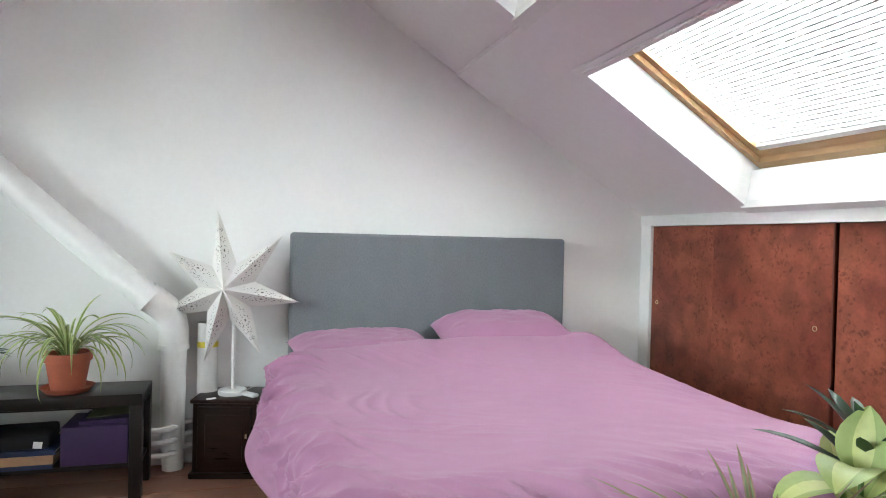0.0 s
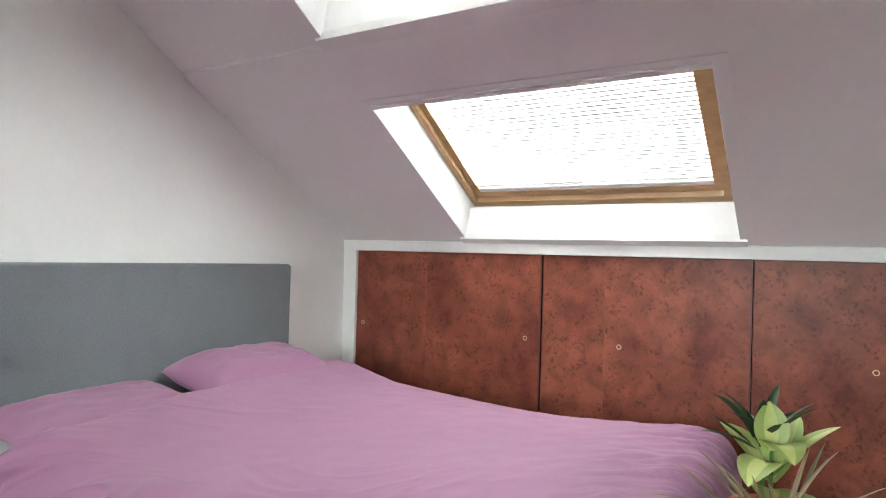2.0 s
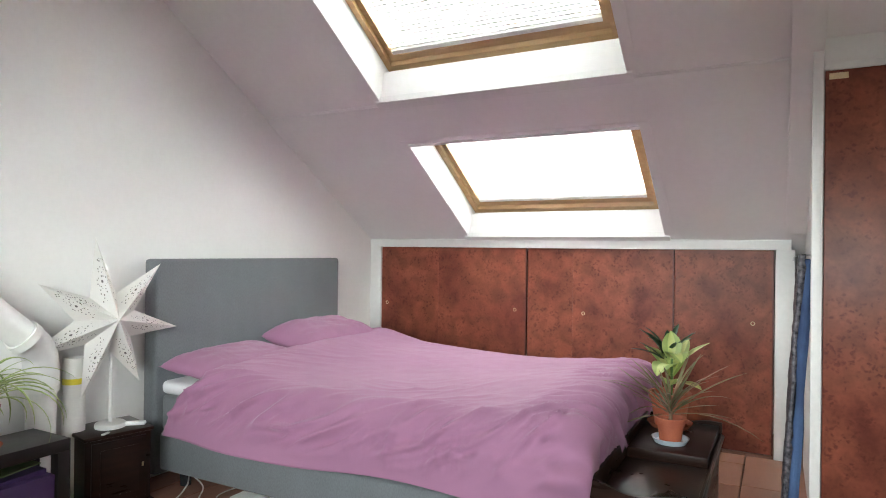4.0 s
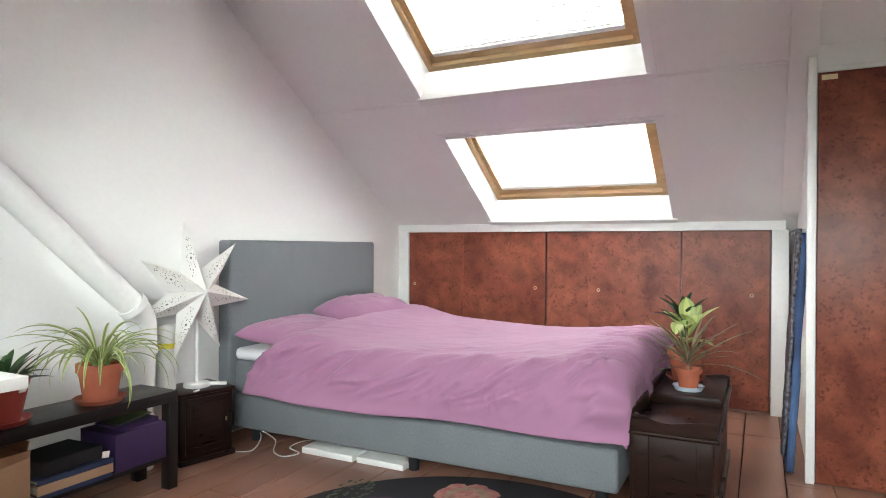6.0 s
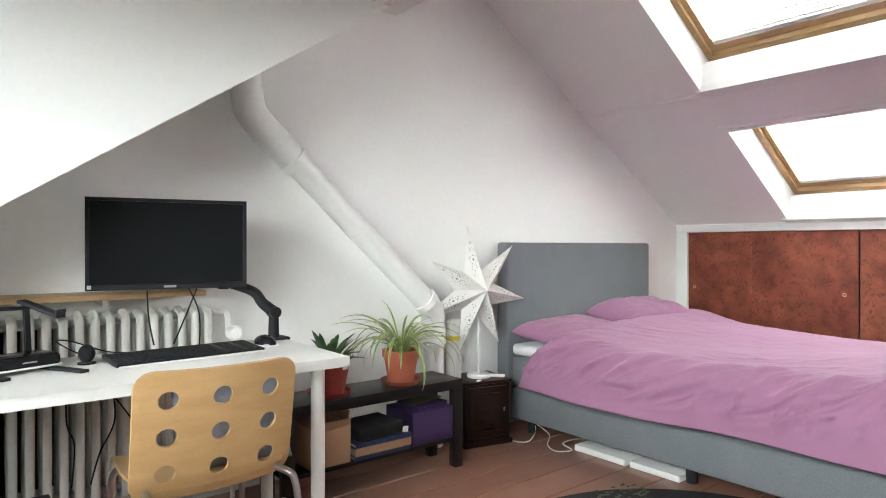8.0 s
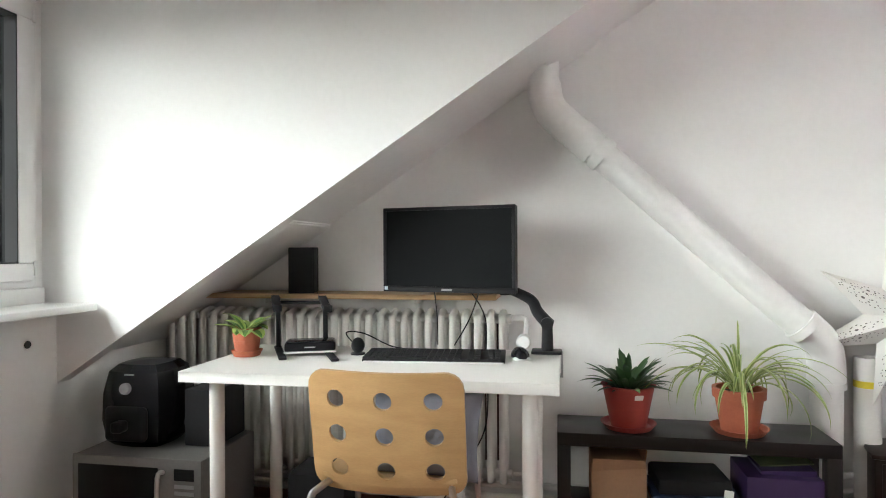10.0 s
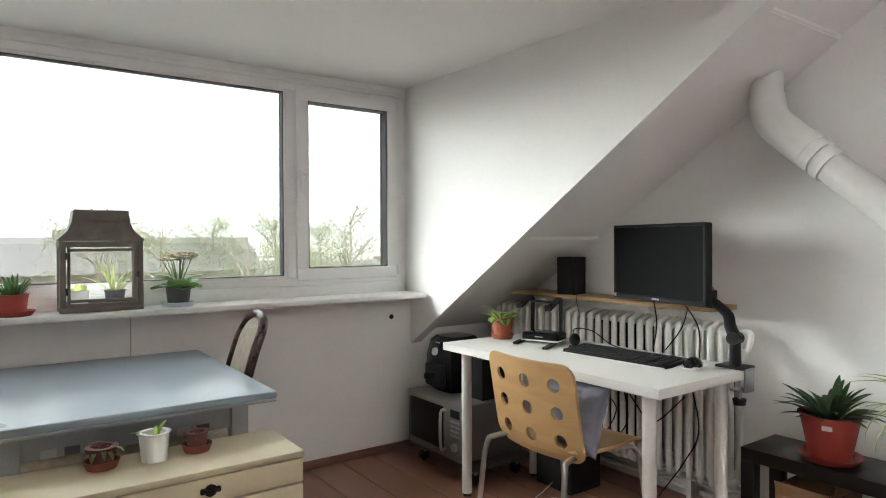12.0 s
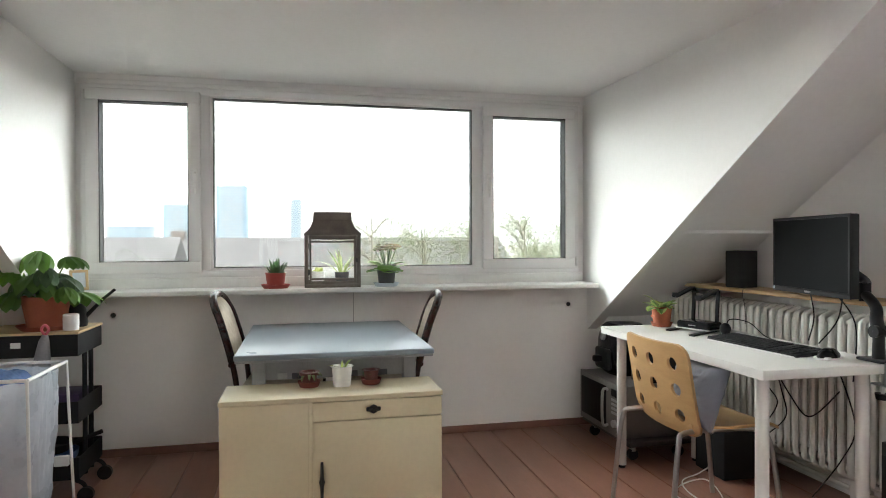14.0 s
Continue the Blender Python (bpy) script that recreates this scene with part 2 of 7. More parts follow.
SKIRT_D = surf("dark_brown_sheet", (0.045, 0.022, 0.020), rough=0.6, var=0.05, bump=0.03)
SKIRT_J = surf("grey_joint", (0.45, 0.44, 0.42), rough=0.7, bump=0)
BURLEDGE = surf("dark_red_edge", (0.13, 0.028, 0.018), rough=0.4, bump=0)
BRASS = surf("worn_brass", (0.72, 0.58, 0.36), rough=0.35, metal=1.0, bump=0)
GASKET = surf("black_rubber_seal", (0.02, 0.02, 0.022), rough=0.6, bump=0)

# ---- large structure ----
GY, SY = 0.12, -4.4           # gable wall and far wall
WX = -5.60                    # wall below the dormer window
EX = 0.03                     # back of the cupboard fronts
RX, RZ = -2.37, 2.772         # ridge


def east(x):
    return 1.303 - 0.62 * x


def west(x):
    return 4.29 + 0.64 * x


outline = [(-6.1, -0.3), (0.75, -0.3), (0.75, 0.85), (RX, RZ + 0.02), (-6.1, 0.40)]
structure("wall_north", prism(B(), outline, "y", GY, GY + 0.25), PLASTER, "white painted plaster gable wall behind bed and desk", "wall")
structure("wall_south", prism(B(), outline, "y", SY - 0.25, SY), PLASTER, "plain white painted plaster wall", "wall")
# low wall of the roof space behind the cupboards
structure("wall_east", bx(0.60, 0.72, SY, GY, 0, east(0.6)), PLASTER, "plain low wall behind the cupboards", "wall")

# dormer: wall under the window, cheeks, ceiling
CY0, CY1 = -0.60, -3.66
structure("wall_west", bx(-5.85, WX, SY, GY, 0, 0.93), PLASTER, "white painted low wall under the dormer window", "wall")
DZ = 2.17


def cheek_y(x, y0, y1):
    t = (x + 5.65) / 2.35
    return y0 + (y1 - y0) * t


def cheek(y0, y1, th):
    """A side wall of the dormer: it rises from the roof's slope to the dormer's ceiling."""
    bm = B()
    pts = [(-5.85, 0.46), (-3.28, 2.17), (-3.28, 2.4), (-5.85, 2.4)]
    lo = [bm.verts.new((x, cheek_y(x, y0, y1), z)) for x, z in pts]
    hi = [bm.verts.new((x, cheek_y(x, y0, y1) + th, z)) for x, z in pts]
    bm.faces.new(lo), bm.faces.new(hi)
    for k in range(4):
        bm.faces.new((lo[k], lo[(k + 1) % 4], hi[(k + 1) % 4], hi[k]))
    return bm


structure("wall_dormer_north", cheek(-0.575, -0.495, 0.07), PLASTER, "white painted triangular side wall of the dormer", "wall")
structure("wall_dormer_south", cheek(-3.66, -3.66, -0.07), PLASTER, "white painted triangular side wall of the dormer", "wall")
structure("ceiling_dormer", bx(-5.9, -3.2, -3.8, -0.42, DZ, DZ + 0.15), PLASTER, "flat white dormer ceiling", "ceiling")


def slab(bm, f, x0, x1, y0, y1, th=0.16):
    a = [bm.verts.new((x, y, f(x) + h)) for h in (0, th) for x, y in ((x0, y0), (x1, y0), (x1, y1), (x0, y1))]
    for q in ((0, 1, 2, 3), (4, 5, 6, 7), (0, 1, 5, 4), (1, 2, 6, 5), (2, 3, 7, 6), (3, 0, 4, 7)):
        bm.faces.new([a[k] for k in q])
    return bm


bm = B()
slab(bm, west, -5.9, RX, -0.47, GY)
slab(bm, west, -5.9, RX, SY, -3.70)
slab(bm, west, -3.36, RX, -3.70, -0.47)
structure("ceiling_west", bm, SLOPE, "white painted sloping roof boards over the desk", "ceiling")
# skylight openings: lower edge x, upper edge x
SK = [(-0.047, -0.893), (-1.233, -2.079)]
SY0, SY1 = -0.777, -2.156
bm = B()
slab(bm, east, 0.72, -0.047, SY, GY)
slab(bm, east, -0.893, -1.233, SY, GY)
slab(bm, east, -2.079, RX, SY, GY)
for a, b in SK:
    slab(bm, east, a, b, SY0, GY)
    slab(bm, east, a, b, SY, SY1)
structure("ceiling_east", bm, SLOPE, "white painted sloping roof boards with two skylights", "ceiling")
# purlins and a rafter that stand proud of the slopes
def bar_on(f, xa, xb, y0, y1, drop):
    bm = B()
    a = [bm.verts.new((x, y, f(x) - h)) for h in (-0.02, drop) for x, y in ((xa, y0), (xb, y0), (xb, y1), (xa, y1))]
    for q in ((0, 1, 2, 3), (4, 5, 6, 7), (0, 1, 5, 4), (1, 2, 6, 5), (2, 3, 7, 6), (3, 0, 4, 7)):
        bm.faces.new([a[k] for k in q])
    bmesh.ops.bevel(bm, geom=bm.edges[:], offset=0.006, segments=2, affect="EDGES")
    return bm


structure("trim_purlin_desk", bar_on(west, -4.86, -4.73, -0.46, GY, 0.012), SLOPE, "white painted purlin under the slope", "beam")
structure("trim_purlin_pipe", bar_on(west, -3.72, -3.50, -0.44, GY, 0.018), SLOPE, "white painted purlin under the slope", "beam")
structure("trim_purlin_bed", bar_on(east, -0.95, -1.21, -2.83, GY, 0.012), SLOPE, "white painted purlin between the roof windows", "beam")
structure("trim_rafter", bar_on(east, -0.16, RX, -2.95, -2.83, 0.07), SLOPE, "white painted rafter beside the closet", "beam")

# floor of painted boards
structure("subfloor", bx(-5.9, 0.8, SY - 0.1, GY + 0.1, -0.30, -0.022), DARKGAP, "dark subfloor under the boards", "floor")
floor = new("floor")
tagged(floor, "worn brown painted wooden floor boards", "floor", kind="structure")
WORLD[floor] = Matrix()


# skylights
def skylight(n, xa, xb):
    sk = thing("window_%d" % n, (xa, SY0, east(xa)), "pine roof window with a closed white slatted blind", "window", "roof windows", kind="structure")
    y0, y1 = SY0 - 0.033, SY1 + 0.033            # frame
    dz = 0.194                                     # how far the frame lies above the slope

    def up(x, h=0.0):
        return east(x) + dz + h
    fa, fb = xa + 0.04, xb + 0.03
    # lining of the opening: lower ledge, upper board, two sides
    def quad(ps, off):
        bm = B()
        lo = [bm.verts.new(p) for p in ps]
        hi = [bm.verts.new(Vector(p) + Vector(off)) for p in ps]
        bm.faces.new(lo), bm.faces.new(hi)
        for k in range(4):
            bm.faces.new((lo[k], lo[(k + 1) % 4], hi[(k + 1) % 4], hi[k]))
        return bm
    A0, A1 = (xa, SY0, east(xa) + 0.004), (xa, SY1, east(xa) + 0.004)
    B0, B1 = (xb, SY0, east(xb) + 0.004), (xb, SY1, east(xb) + 0.004)
    F0, F1 = (fa, y0, up(fa)), (fa, y1, up(fa))
    G0, G1 = (fb, y0, up(fb)), (fb, y1, up(fb))
    part("lining_board", quad([A0, A1, F1, F0], (0.03, 0, 0)), WHITEPAINT, sk)
    part("lining_board", quad([B0, B1, G1, G0], (-0.03, 0, 0)), WHITEPAINT, sk)
    part("lining_board", quad([A0, B0, G0, F0], (0, 0.03, 0)), WHITEPAINT, sk)
    part("lining_board", quad([A1, B1, G1, F1], (0, -0.03, 0)), WHITEPAINT, sk)
    # trim strips round the opening
    part("trim", prism(B(), [(xa + 0.05, east(xa + 0.05) - 0.012), (xa - 0.006, east(xa) - 0.012), (xa - 0.006, east(xa) + 0.02), (xa + 0.05, east(xa) + 0.02)], "y", SY1 - 0.03, SY0 + 0.03), WHITEPAINT, sk)
    for ya_, yb_ in ((SY0 + 0.002, SY0 + 0.055), (SY1 - 0.055, SY1 - 0.002)):
        part("trim", slab(B(), lambda x: east(x) - 0.005, xa + 0.02, xb - 0.05, ya_, yb_, 0.006), SLOPE, sk)
    part("trim", slab(B(), lambda x: east(x) - 0.005, xb - 0.002, xb - 0.05, SY1 - 0.002, SY0 + 0.002, 0.006), SLOPE, sk)
    # pine frame: outer casing and sash a little higher
    w = 0.035
    for (p, q, h, inset) in ((0, w, 0.03, 0), (w, 2 * w, 0.055, 0)):
        fr = B()
        slab(fr, lambda x: up(x, h - 0.03), fa - p, fa - q, y1 + p, y0 - p, 0.07)
        slab(fr, lambda x: up(x, h - 0.03), fb + p, fb + q, y1 + p, y0 - p, 0.07)
        slab(fr, lambda x: up(x, h - 0.03), fa - q, fb + q, y0 - q, y0 - p, 0.07)
        slab(fr, lambda x: up(x, h - 0.03), fa - q, fb + q, y1 + p, y1 + q, 0.07)
        part("casing" if p == 0 else "sash", fr, PINE, sk)
    # closed blind of overlapping slats
    n_f = 34
    ga, gb = fa - 2 * w, fb + 2 * w
    blind = part("blind", slab(B(), lambda x: up(x, 0.03), gb - 0.001, gb + 0.016, y0 - 2 * w, y1 + 2 * w, 0.014), WHITEPAINT, sk, "white slatted blind drawn shut")
    for i in range(n_f):
        bm = B()
        pitch = (gb - ga) / n_f
        rows = []
        for t, h in ((-0.24, 0.0462), (0.1, 0.0488), (0.5, 0.0508), (0.9, 0.0504), (1.16, 0.0492)):
            x = min(max(ga + pitch * (i + t), min(ga, gb)), max(ga, gb))
            rows.append((bm.verts.new((x, y0 - 2 * w - 0.004, up(x, h))), bm.verts.new((x, y1 + 2 * w + 0.004, up(x, h)))))
        for a, b in zip(rows, rows[1:]):
            bm.faces.new((a[0], a[1], b[1], b[0]))
        part("slat", bm, BLIND, blind, smooth=180)
        # strip added under each overlap to draw its shade line
        xe = max(min(ga, gb), min(max(ga, gb), ga + pitch * (i + 0.94)))
        xf = max(min(ga, gb), min(max(ga, gb), ga + pitch * (i + 1.28)))
        if abs(xe - xf) > 0.002:
            part("slat_lip", slab(B(), lambda x: up(x, 0.0440), xe, xf, y0 - 2 * w - 0.004, y1 + 2 * w + 0.004, 0.0012), BLINDLINE, blind, smooth=None)
    for yy in (y0 - 2 * w - 0.13, y1 + 2 * w + 0.13):
        part("cord", tube(B(), [(ga, yy, up(ga, 0.043)), (gb, yy, up(gb, 0.043))], 0.0016, 5), WHITEPAINT, sk)
    part("blind_rail", slab(B(), lambda x: up(x, 0.028), ga, ga - 0.022, y0 - 2 * w, y1 + 2 * w, 0.02), WHITEPAINT, sk)
    part("pane", slab(B(), lambda x: up(x, 0.075), ga, gb, y1 + 2 * w, y0 - 2 * w, 0.006), CLEARGLASS, sk).visible_shadow = False
    return sk


skylight(1, *SK[0])
skylight(2, *SK[1])


# dormer window: fixed middle pane and two casements
def dormer_window():
    win = thing("window_3", (-5.66, -2.12, 1.0), "wide white plastic dormer window with two casements", "window", kind="structure")
    X0, X1 = -5.72, -5.644
    ya, yb, z0, z1 = -3.632, -0.617, 1.0, 2.115
    m1, m2 = -2.971, -1.301

    def ring(y0, y1, za, zb, w, x0, x1, bev=0.006):
        bm = B()
        box(bm, x0, x1, y0, y1, za, za + w, bev)
        box(bm, x0, x1, y0, y1, zb - w, zb, bev)
        box(bm, x0, x1, y0, y0 + w, za + w - 0.002, zb - w + 0.002, bev)
        box(bm, x0, x1, y1 - w, y1, za + w - 0.002, zb - w + 0.002, bev)
        return bm
    part("window_frame", ring(ya, yb, z0, z1, 0.045, X0, X1), PVC, win)
    for m in (m1, m2):
        part("mullion", bx(X0, X1 - 0.004, m - 0.03, m + 0.03, z0 + 0.043, z1 - 0.043, bev=0.004), PVC, win)
    for a, b, hy in ((ya + 0.03, m1 - 0.02, m1 - 0.05), (m2 + 0.02, yb - 0.03, m2 + 0.055)):
        c = part("casement", ring(a, b, z0 + 0.03, z1 - 0.03, 0.068, X0, X1 + 0.018, 0.008), PVC, win)
        part("gasket", ring(a + 0.066, b - 0.066, z0 + 0.096, z1 - 0.096, 0.006, X0 + 0.01, X1 + 0.012, 0), GASKET, c)
        h = B()
        box(h, X1 + 0.016, X1 + 0.026, hy - 0.014, hy + 0.014, 1.52, 1.64, 0.004)
        tube(h, curve([(X1 + 0.026, hy, 1.61), (X1 + 0.06, hy, 1.605), (X1 + 0.066, hy, 1.57), (X1 + 0.06, hy, 1.49)], 5), 0.009, 8)
        part("window_handle", h, WHITEPAINT, c)
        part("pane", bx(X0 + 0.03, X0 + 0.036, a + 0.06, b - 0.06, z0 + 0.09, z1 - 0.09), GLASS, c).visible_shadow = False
        yh = ya + 0.02 if a < -3 else yb - 0.02
        for zz in (z0 + 0.05, z1 - 0.10):
            part("hinge", cyl(B(), (X1 + 0.012, yh, zz), (X1 + 0.012, yh, zz + 0.055), 0.008, seg=10), WHITEPAINT, c)
    part("glazing_bead", ring(m1 + 0.028, m2 - 0.028, z0 + 0.04, z1 - 0.04, 0.018, X0 + 0.01, X1 - 0.008, 0.003), PVC, win)
    part("gasket", ring(m1 + 0.045, m2 - 0.045, z0 + 0.057, z1 - 0.057, 0.006, X0 + 0.012, X1 - 0.012, 0), GASKET, win)
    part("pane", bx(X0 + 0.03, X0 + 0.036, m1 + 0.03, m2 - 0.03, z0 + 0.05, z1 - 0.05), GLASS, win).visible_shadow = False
    part("window_sill", bx(-5.66, -5.405, -3.66, -0.585, 0.915, 0.943, bev=0.006), WHITEPAINT, win, "white painted window sill board")
    part("apron", bx(-5.66, -5.625, -3.64, -0.60, 0.94, 1.003, bev=0.004), WHITEPAINT, win)
    return win


dormer_window()
# outer wall strips that close the dormer round the window
bm = B()
box(bm, -5.85, -5.65, -3.75, -0.48, 2.11, 2.4)
box(bm, -5.85, -5.66, -3.75, -3.625, 0.9, 2.12)
box(bm, -5.85, -5.66, -0.622, -0.48, 0.9, 2.12)
structure("wall_dormer_front", bm, PLASTER, "white strips of wall around the dormer window", "wall")
structure("trim_top", bx(-5.66, -5.63, -3.64, -0.61, 2.11, 2.135, bev=0.004), WHITEPAINT, "white cover strip above the window", "trim")
bm = B()
box(bm, WX - 0.005, WX + 0.014, CY1, -1.99, 0.0, 0.045, 0.004)
box(bm, WX - 0.005, WX + 0.014, -1.986, GY, 0.0, 0.045, 0.004)
structure("baseboard", bm, SKIRT, "narrow brown painted baseboard", "baseboard")
structure("trim_wall_joint", bx(WX, WX + 0.003, -2.115, -2.111, 0.05, 0.915), SKIRT_J, "fine vertical panel joint in the low wall", "trim")

# cupboard wall under the roof slope
cup = thing("cupboard_front", (0, -1.4, 0), "low built-in cupboard with reddish burl sliding doors in a white frame", "cupboard", kind="structure")
part("top_rail", prism(B(), [(0.0, 1.245), (-0.012, 1.245), (-0.012, 1.302), (0.0, 1.31), (0.06, 1.31), (0.06, 1.245)], "y", -2.86, GY), WHITEPAINT, cup)
part("jamb", bx(-0.008, 0.06, 0.022, GY, 0, 1.246, bev=0.003), WHITEPAINT, cup)
part("jamb", bx(-0.008, 0.06, -2.88, -2.778, 0, 1.246, bev=0.003), WHITEPAINT, cup)
part("bottom_rail", bx(0.0, 0.06, -2.778, 0.022, 0, 0.018), SKIRT, cup)
DOORS = [(0.020, -1.211, 0.010, -0.50, (-0.035, -1.125)), (-1.213, -2.205, 0.022, -1.545, (-1.62,)), (-2.209, -2.772, 0.010, None, (-2.66,))]
for y0, y1, x, seam, knobs in DOORS:
    d = part("sliding_door", bx(x, x + 0.018, y1, y0, 0.02, 1.243, bev=0.002), BURL, cup, "reddish burl veneer sliding door")
    if seam:
        part("veneer_sheet", bx(x - 0.0025, x + 0.001, y1 + 0.003, seam, 0.022, 1.241), BURL, d)
        part("veneer_sheet", bx(x - 0.0020, x + 0.001, seam + 0.001, y0 - 0.003, 0.022, 1.241), BURL, d)
    else:
        part("veneer_sheet", bx(x - 0.0025, x + 0.001, y1 + 0.003, y0 - 0.003, 0.022, 1.241), BURL, d)
    part("edge_strip", bx(x - 0.006, x + 0.016, y1, y1 + 0.008, 0.02, 1.243), BURLEDGE, d)
    for ky in knobs:
        bmk = B()
        tube(bmk, [(0.0105 * math.cos(a), 0.0105 * math.sin(a), 0.0015) for a in (2 * math.pi * q / 20 for q in range(21))], 0.0022, 6)
        part("finger_ring", moved(bmk, pose(x - 0.002, ky, 0.80, 0, -90, 0)), BRASS, d)

# closet with a tall burl door
clo = thing("closet", (-1.29, -3.4, 0), "built-in closet with a tall reddish burl door", "closet", kind="structure")
part("side_panel", prism(B(), [(-1.25, 0), (0.0, 0), (0.0, east(0) - 0.01), (-1.25, east(-1.25) - 0.01)], "y", -2.97, -2.93), PLASTER, clo)
part("post", bx(-1.295, -1.235, -2.948, -2.909, 0, east(-1.29) + 0.05, bev=0.004), WHITEPAINT, clo)
part("lintel", bx(-1.272, -1.24, SY, -2.945, 1.957, east(-1.27) + 0.05), PLASTER, clo)
part("lintel_strip", bx(-1.285, -1.25, SY, -2.945, 1.957, 1.985, bev=0.003), WHITEPAINT, clo)
d = part("closet_door", bx(-1.292, -1.268, -3.75, -2.952, 0.01, 1.954, bev=0.002), BURL, clo, "tall reddish burl veneer door")
part("catch_plate", bx(-1.2955, -1.291, -3.03, -2.965, 1.918, 1.942), BRASS, d)
part("closet_wall", bx(-1.272, -1.24, SY, -3.752, 0, 1.957), PLASTER, clo)

# ---- more materials ----
GREYCLOTH = surf("grey_woven_upholstery", (0.185, 0.20, 0.215), rough=0.9, var=0.05, scale=9, fine=260, bump=0.3, mix=0.8, sheen=0.15, stretch=(1, 1, 0.35))
MAUVE = surf("mauve_cotton", (0.35, 0.165, 0.275), rough=0.85, var=0.03, scale=5, fine=300, bump=0.15, sheen=0.12)
WHITECLOTH = surf("white_cotton", (0.80, 0.80, 0.82), rough=0.9, var=0.02, scale=6, fine=250, bump=0.1)
BLACKPLASTIC = surf("black_plastic", (0.018, 0.018, 0.02), rough=0.38, var=0.05, scale=10, fine=150, bump=0.02, spec=0.18)
BLACKMATT = surf("matt_black_plastic", (0.022, 0.022, 0.024), rough=0.6, var=0.05, scale=10, fine=150, bump=0.03, spec=0.15)
GLOSSBLACK = surf("gloss_black_plastic", (0.012, 0.012, 0.014), rough=0.14, var=0.05, scale=10, fine=150, bump=0.0, spec=0.25)
DARKWOOD = surf("dark_stained_wood", (0.026, 0.0115, 0.008), rough=0.30, second=(0.013, 0.0065, 0.005), scale=5, fine=70, var=0.06, stretch=(1, 1, 6), bump=0.03, spec=0.2)
BLACKBROWN = surf("black_brown_foil", (0.014, 0.011, 0.010), rough=0.35, var=0.05, scale=6, fine=90, bump=0.02, spec=0.3)
TERRACOTTA = surf("terracotta", (0.42, 0.12, 0.06), rough=0.72, second=(0.34, 0.09, 0.05), scale=12, fine=140, var=0.05, bump=0.05)
REDPOT = surf("red_plastic_pot", (0.38, 0.06, 0.048), rough=0.5, var=0.04, scale=8, fine=120, bump=0.02)
SOIL = surf("potting_soil", (0.035, 0.022, 0.014), rough=0.95, var=0.1, scale=40, fine=160, bump=0.6)
PALEGLAZE = surf("pale_blue_glaze", (0.55, 0.62, 0.70), rough=0.3, var=0.03, bump=0.0)
LEAF = surf("green_leaf", (0.10, 0.21, 0.035), rough=0.42, second=(0.06, 0.14, 0.025), scale=14, fine=90, var=0.05, bump=0.03, through=0.15)
LEAFDARK = surf("dark_green_leaf", (0.022, 0.062, 0.02), rough=0.4, second=(0.013, 0.04, 0.014), scale=14, fine=90, var=0.05, bump=0.03, through=0.1)
LEAFPALE = surf("pale_cream_leaf", (0.50, 0.56, 0.27), rough=0.45, second=(0.36, 0.45, 0.15), scale=14, fine=90, var=0.04, bump=0.03, through=0.2)
LEAFLIME = surf("lime_leaf", (0.58, 0.62, 0.24), rough=0.45, second=(0.48, 0.55, 0.17), scale=14, fine=90, var=0.04, bump=0.03, through=0.2)
LEAFRED = surf("reddish_leaf", (0.24, 0.19, 0.11), rough=0.45, second=(0.25, 0.12, 0.085), scale=9, fine=90, var=0.05, bump=0.03, through=0.12)
LEAFG2 = surf("olive_leaf", (0.19, 0.23, 0.10), rough=0.42, second=(0.12, 0.155, 0.07), scale=14, fine=90, var=0.05, bump=0.03, through=0.12)
LEAFLIME2 = surf("lime_leaf_edge", (0.40, 0.47, 0.16), rough=0.45, second=(0.28, 0.38, 0.10), scale=14, fine=90, var=0.04, bump=0.03, through=0.2)
DENIM = surf("blue_denim", (0.085, 0.15, 0.30), rough=0.9, second=(0.03, 0.05, 0.12), scale=4, fine=300, var=0.06, bump=0.2)
SEQUIN = surf("sequinned_cloth", (0.25, 0.24, 0.27), rough=0.35, second=(0.02, 0.02, 0.03), scale=60, fine=200, var=0.1, bump=0.5, metal=0.4)
PAPER = surf("white_paper", (0.80, 0.78, 0.75), rough=0.85, var=0.015, scale=6, fine=120, bump=0.03, through=0.12)
HOLE = surf("dark_hole_disc", (0.17, 0.15, 0.15), rough=0.9, bump=0)
CARDBOARD = surf("brown_cardboard", (0.40, 0.24, 0.14), rough=0.85, second=(0.34, 0.20, 0.115), scale=6, fine=80, var=0.04, bump=0.05)
PURPLE = surf("purple_card", (0.040, 0.018, 0.075), rough=0.55, var=0.04, bump=0.02)
NAVY = surf("navy_cover", (0.02, 0.035, 0.09), rough=0.5, var=0.04, bump=0.02)
PAGES = surf("book_pages", (0.72, 0.69, 0.60), rough=0.9, var=0.06, scale=2, fine=300, stretch=(1, 1, 30), bump=0.1)
YELLOW = surf("yellow_tape", (0.75, 0.62, 0.04), rough=0.5, var=0.03, bump=0)
ALU = surf("silver_lacquer", (0.42, 0.42, 0.43), rough=0.32, metal=0.85, var=0.03, bump=0.01)
STEEL = surf("brushed_steel", (0.55, 0.55, 0.55), rough=0.32, metal=1.0, var=0.04, fine=200, stretch=(1, 1, 20), bump=0.01)
DESKWHITE = surf("white_foil", (0.80, 0.79, 0.76), rough=0.42, var=0.012, scale=3, fine=80, bump=0.01)
BIRCH = surf("birch_veneer", (0.55, 0.35, 0.165), rough=0.36, second=(0.47, 0.285, 0.125), scale=3, fine=40, var=0.04, stretch=(2, 2, 9), bump=0.015)
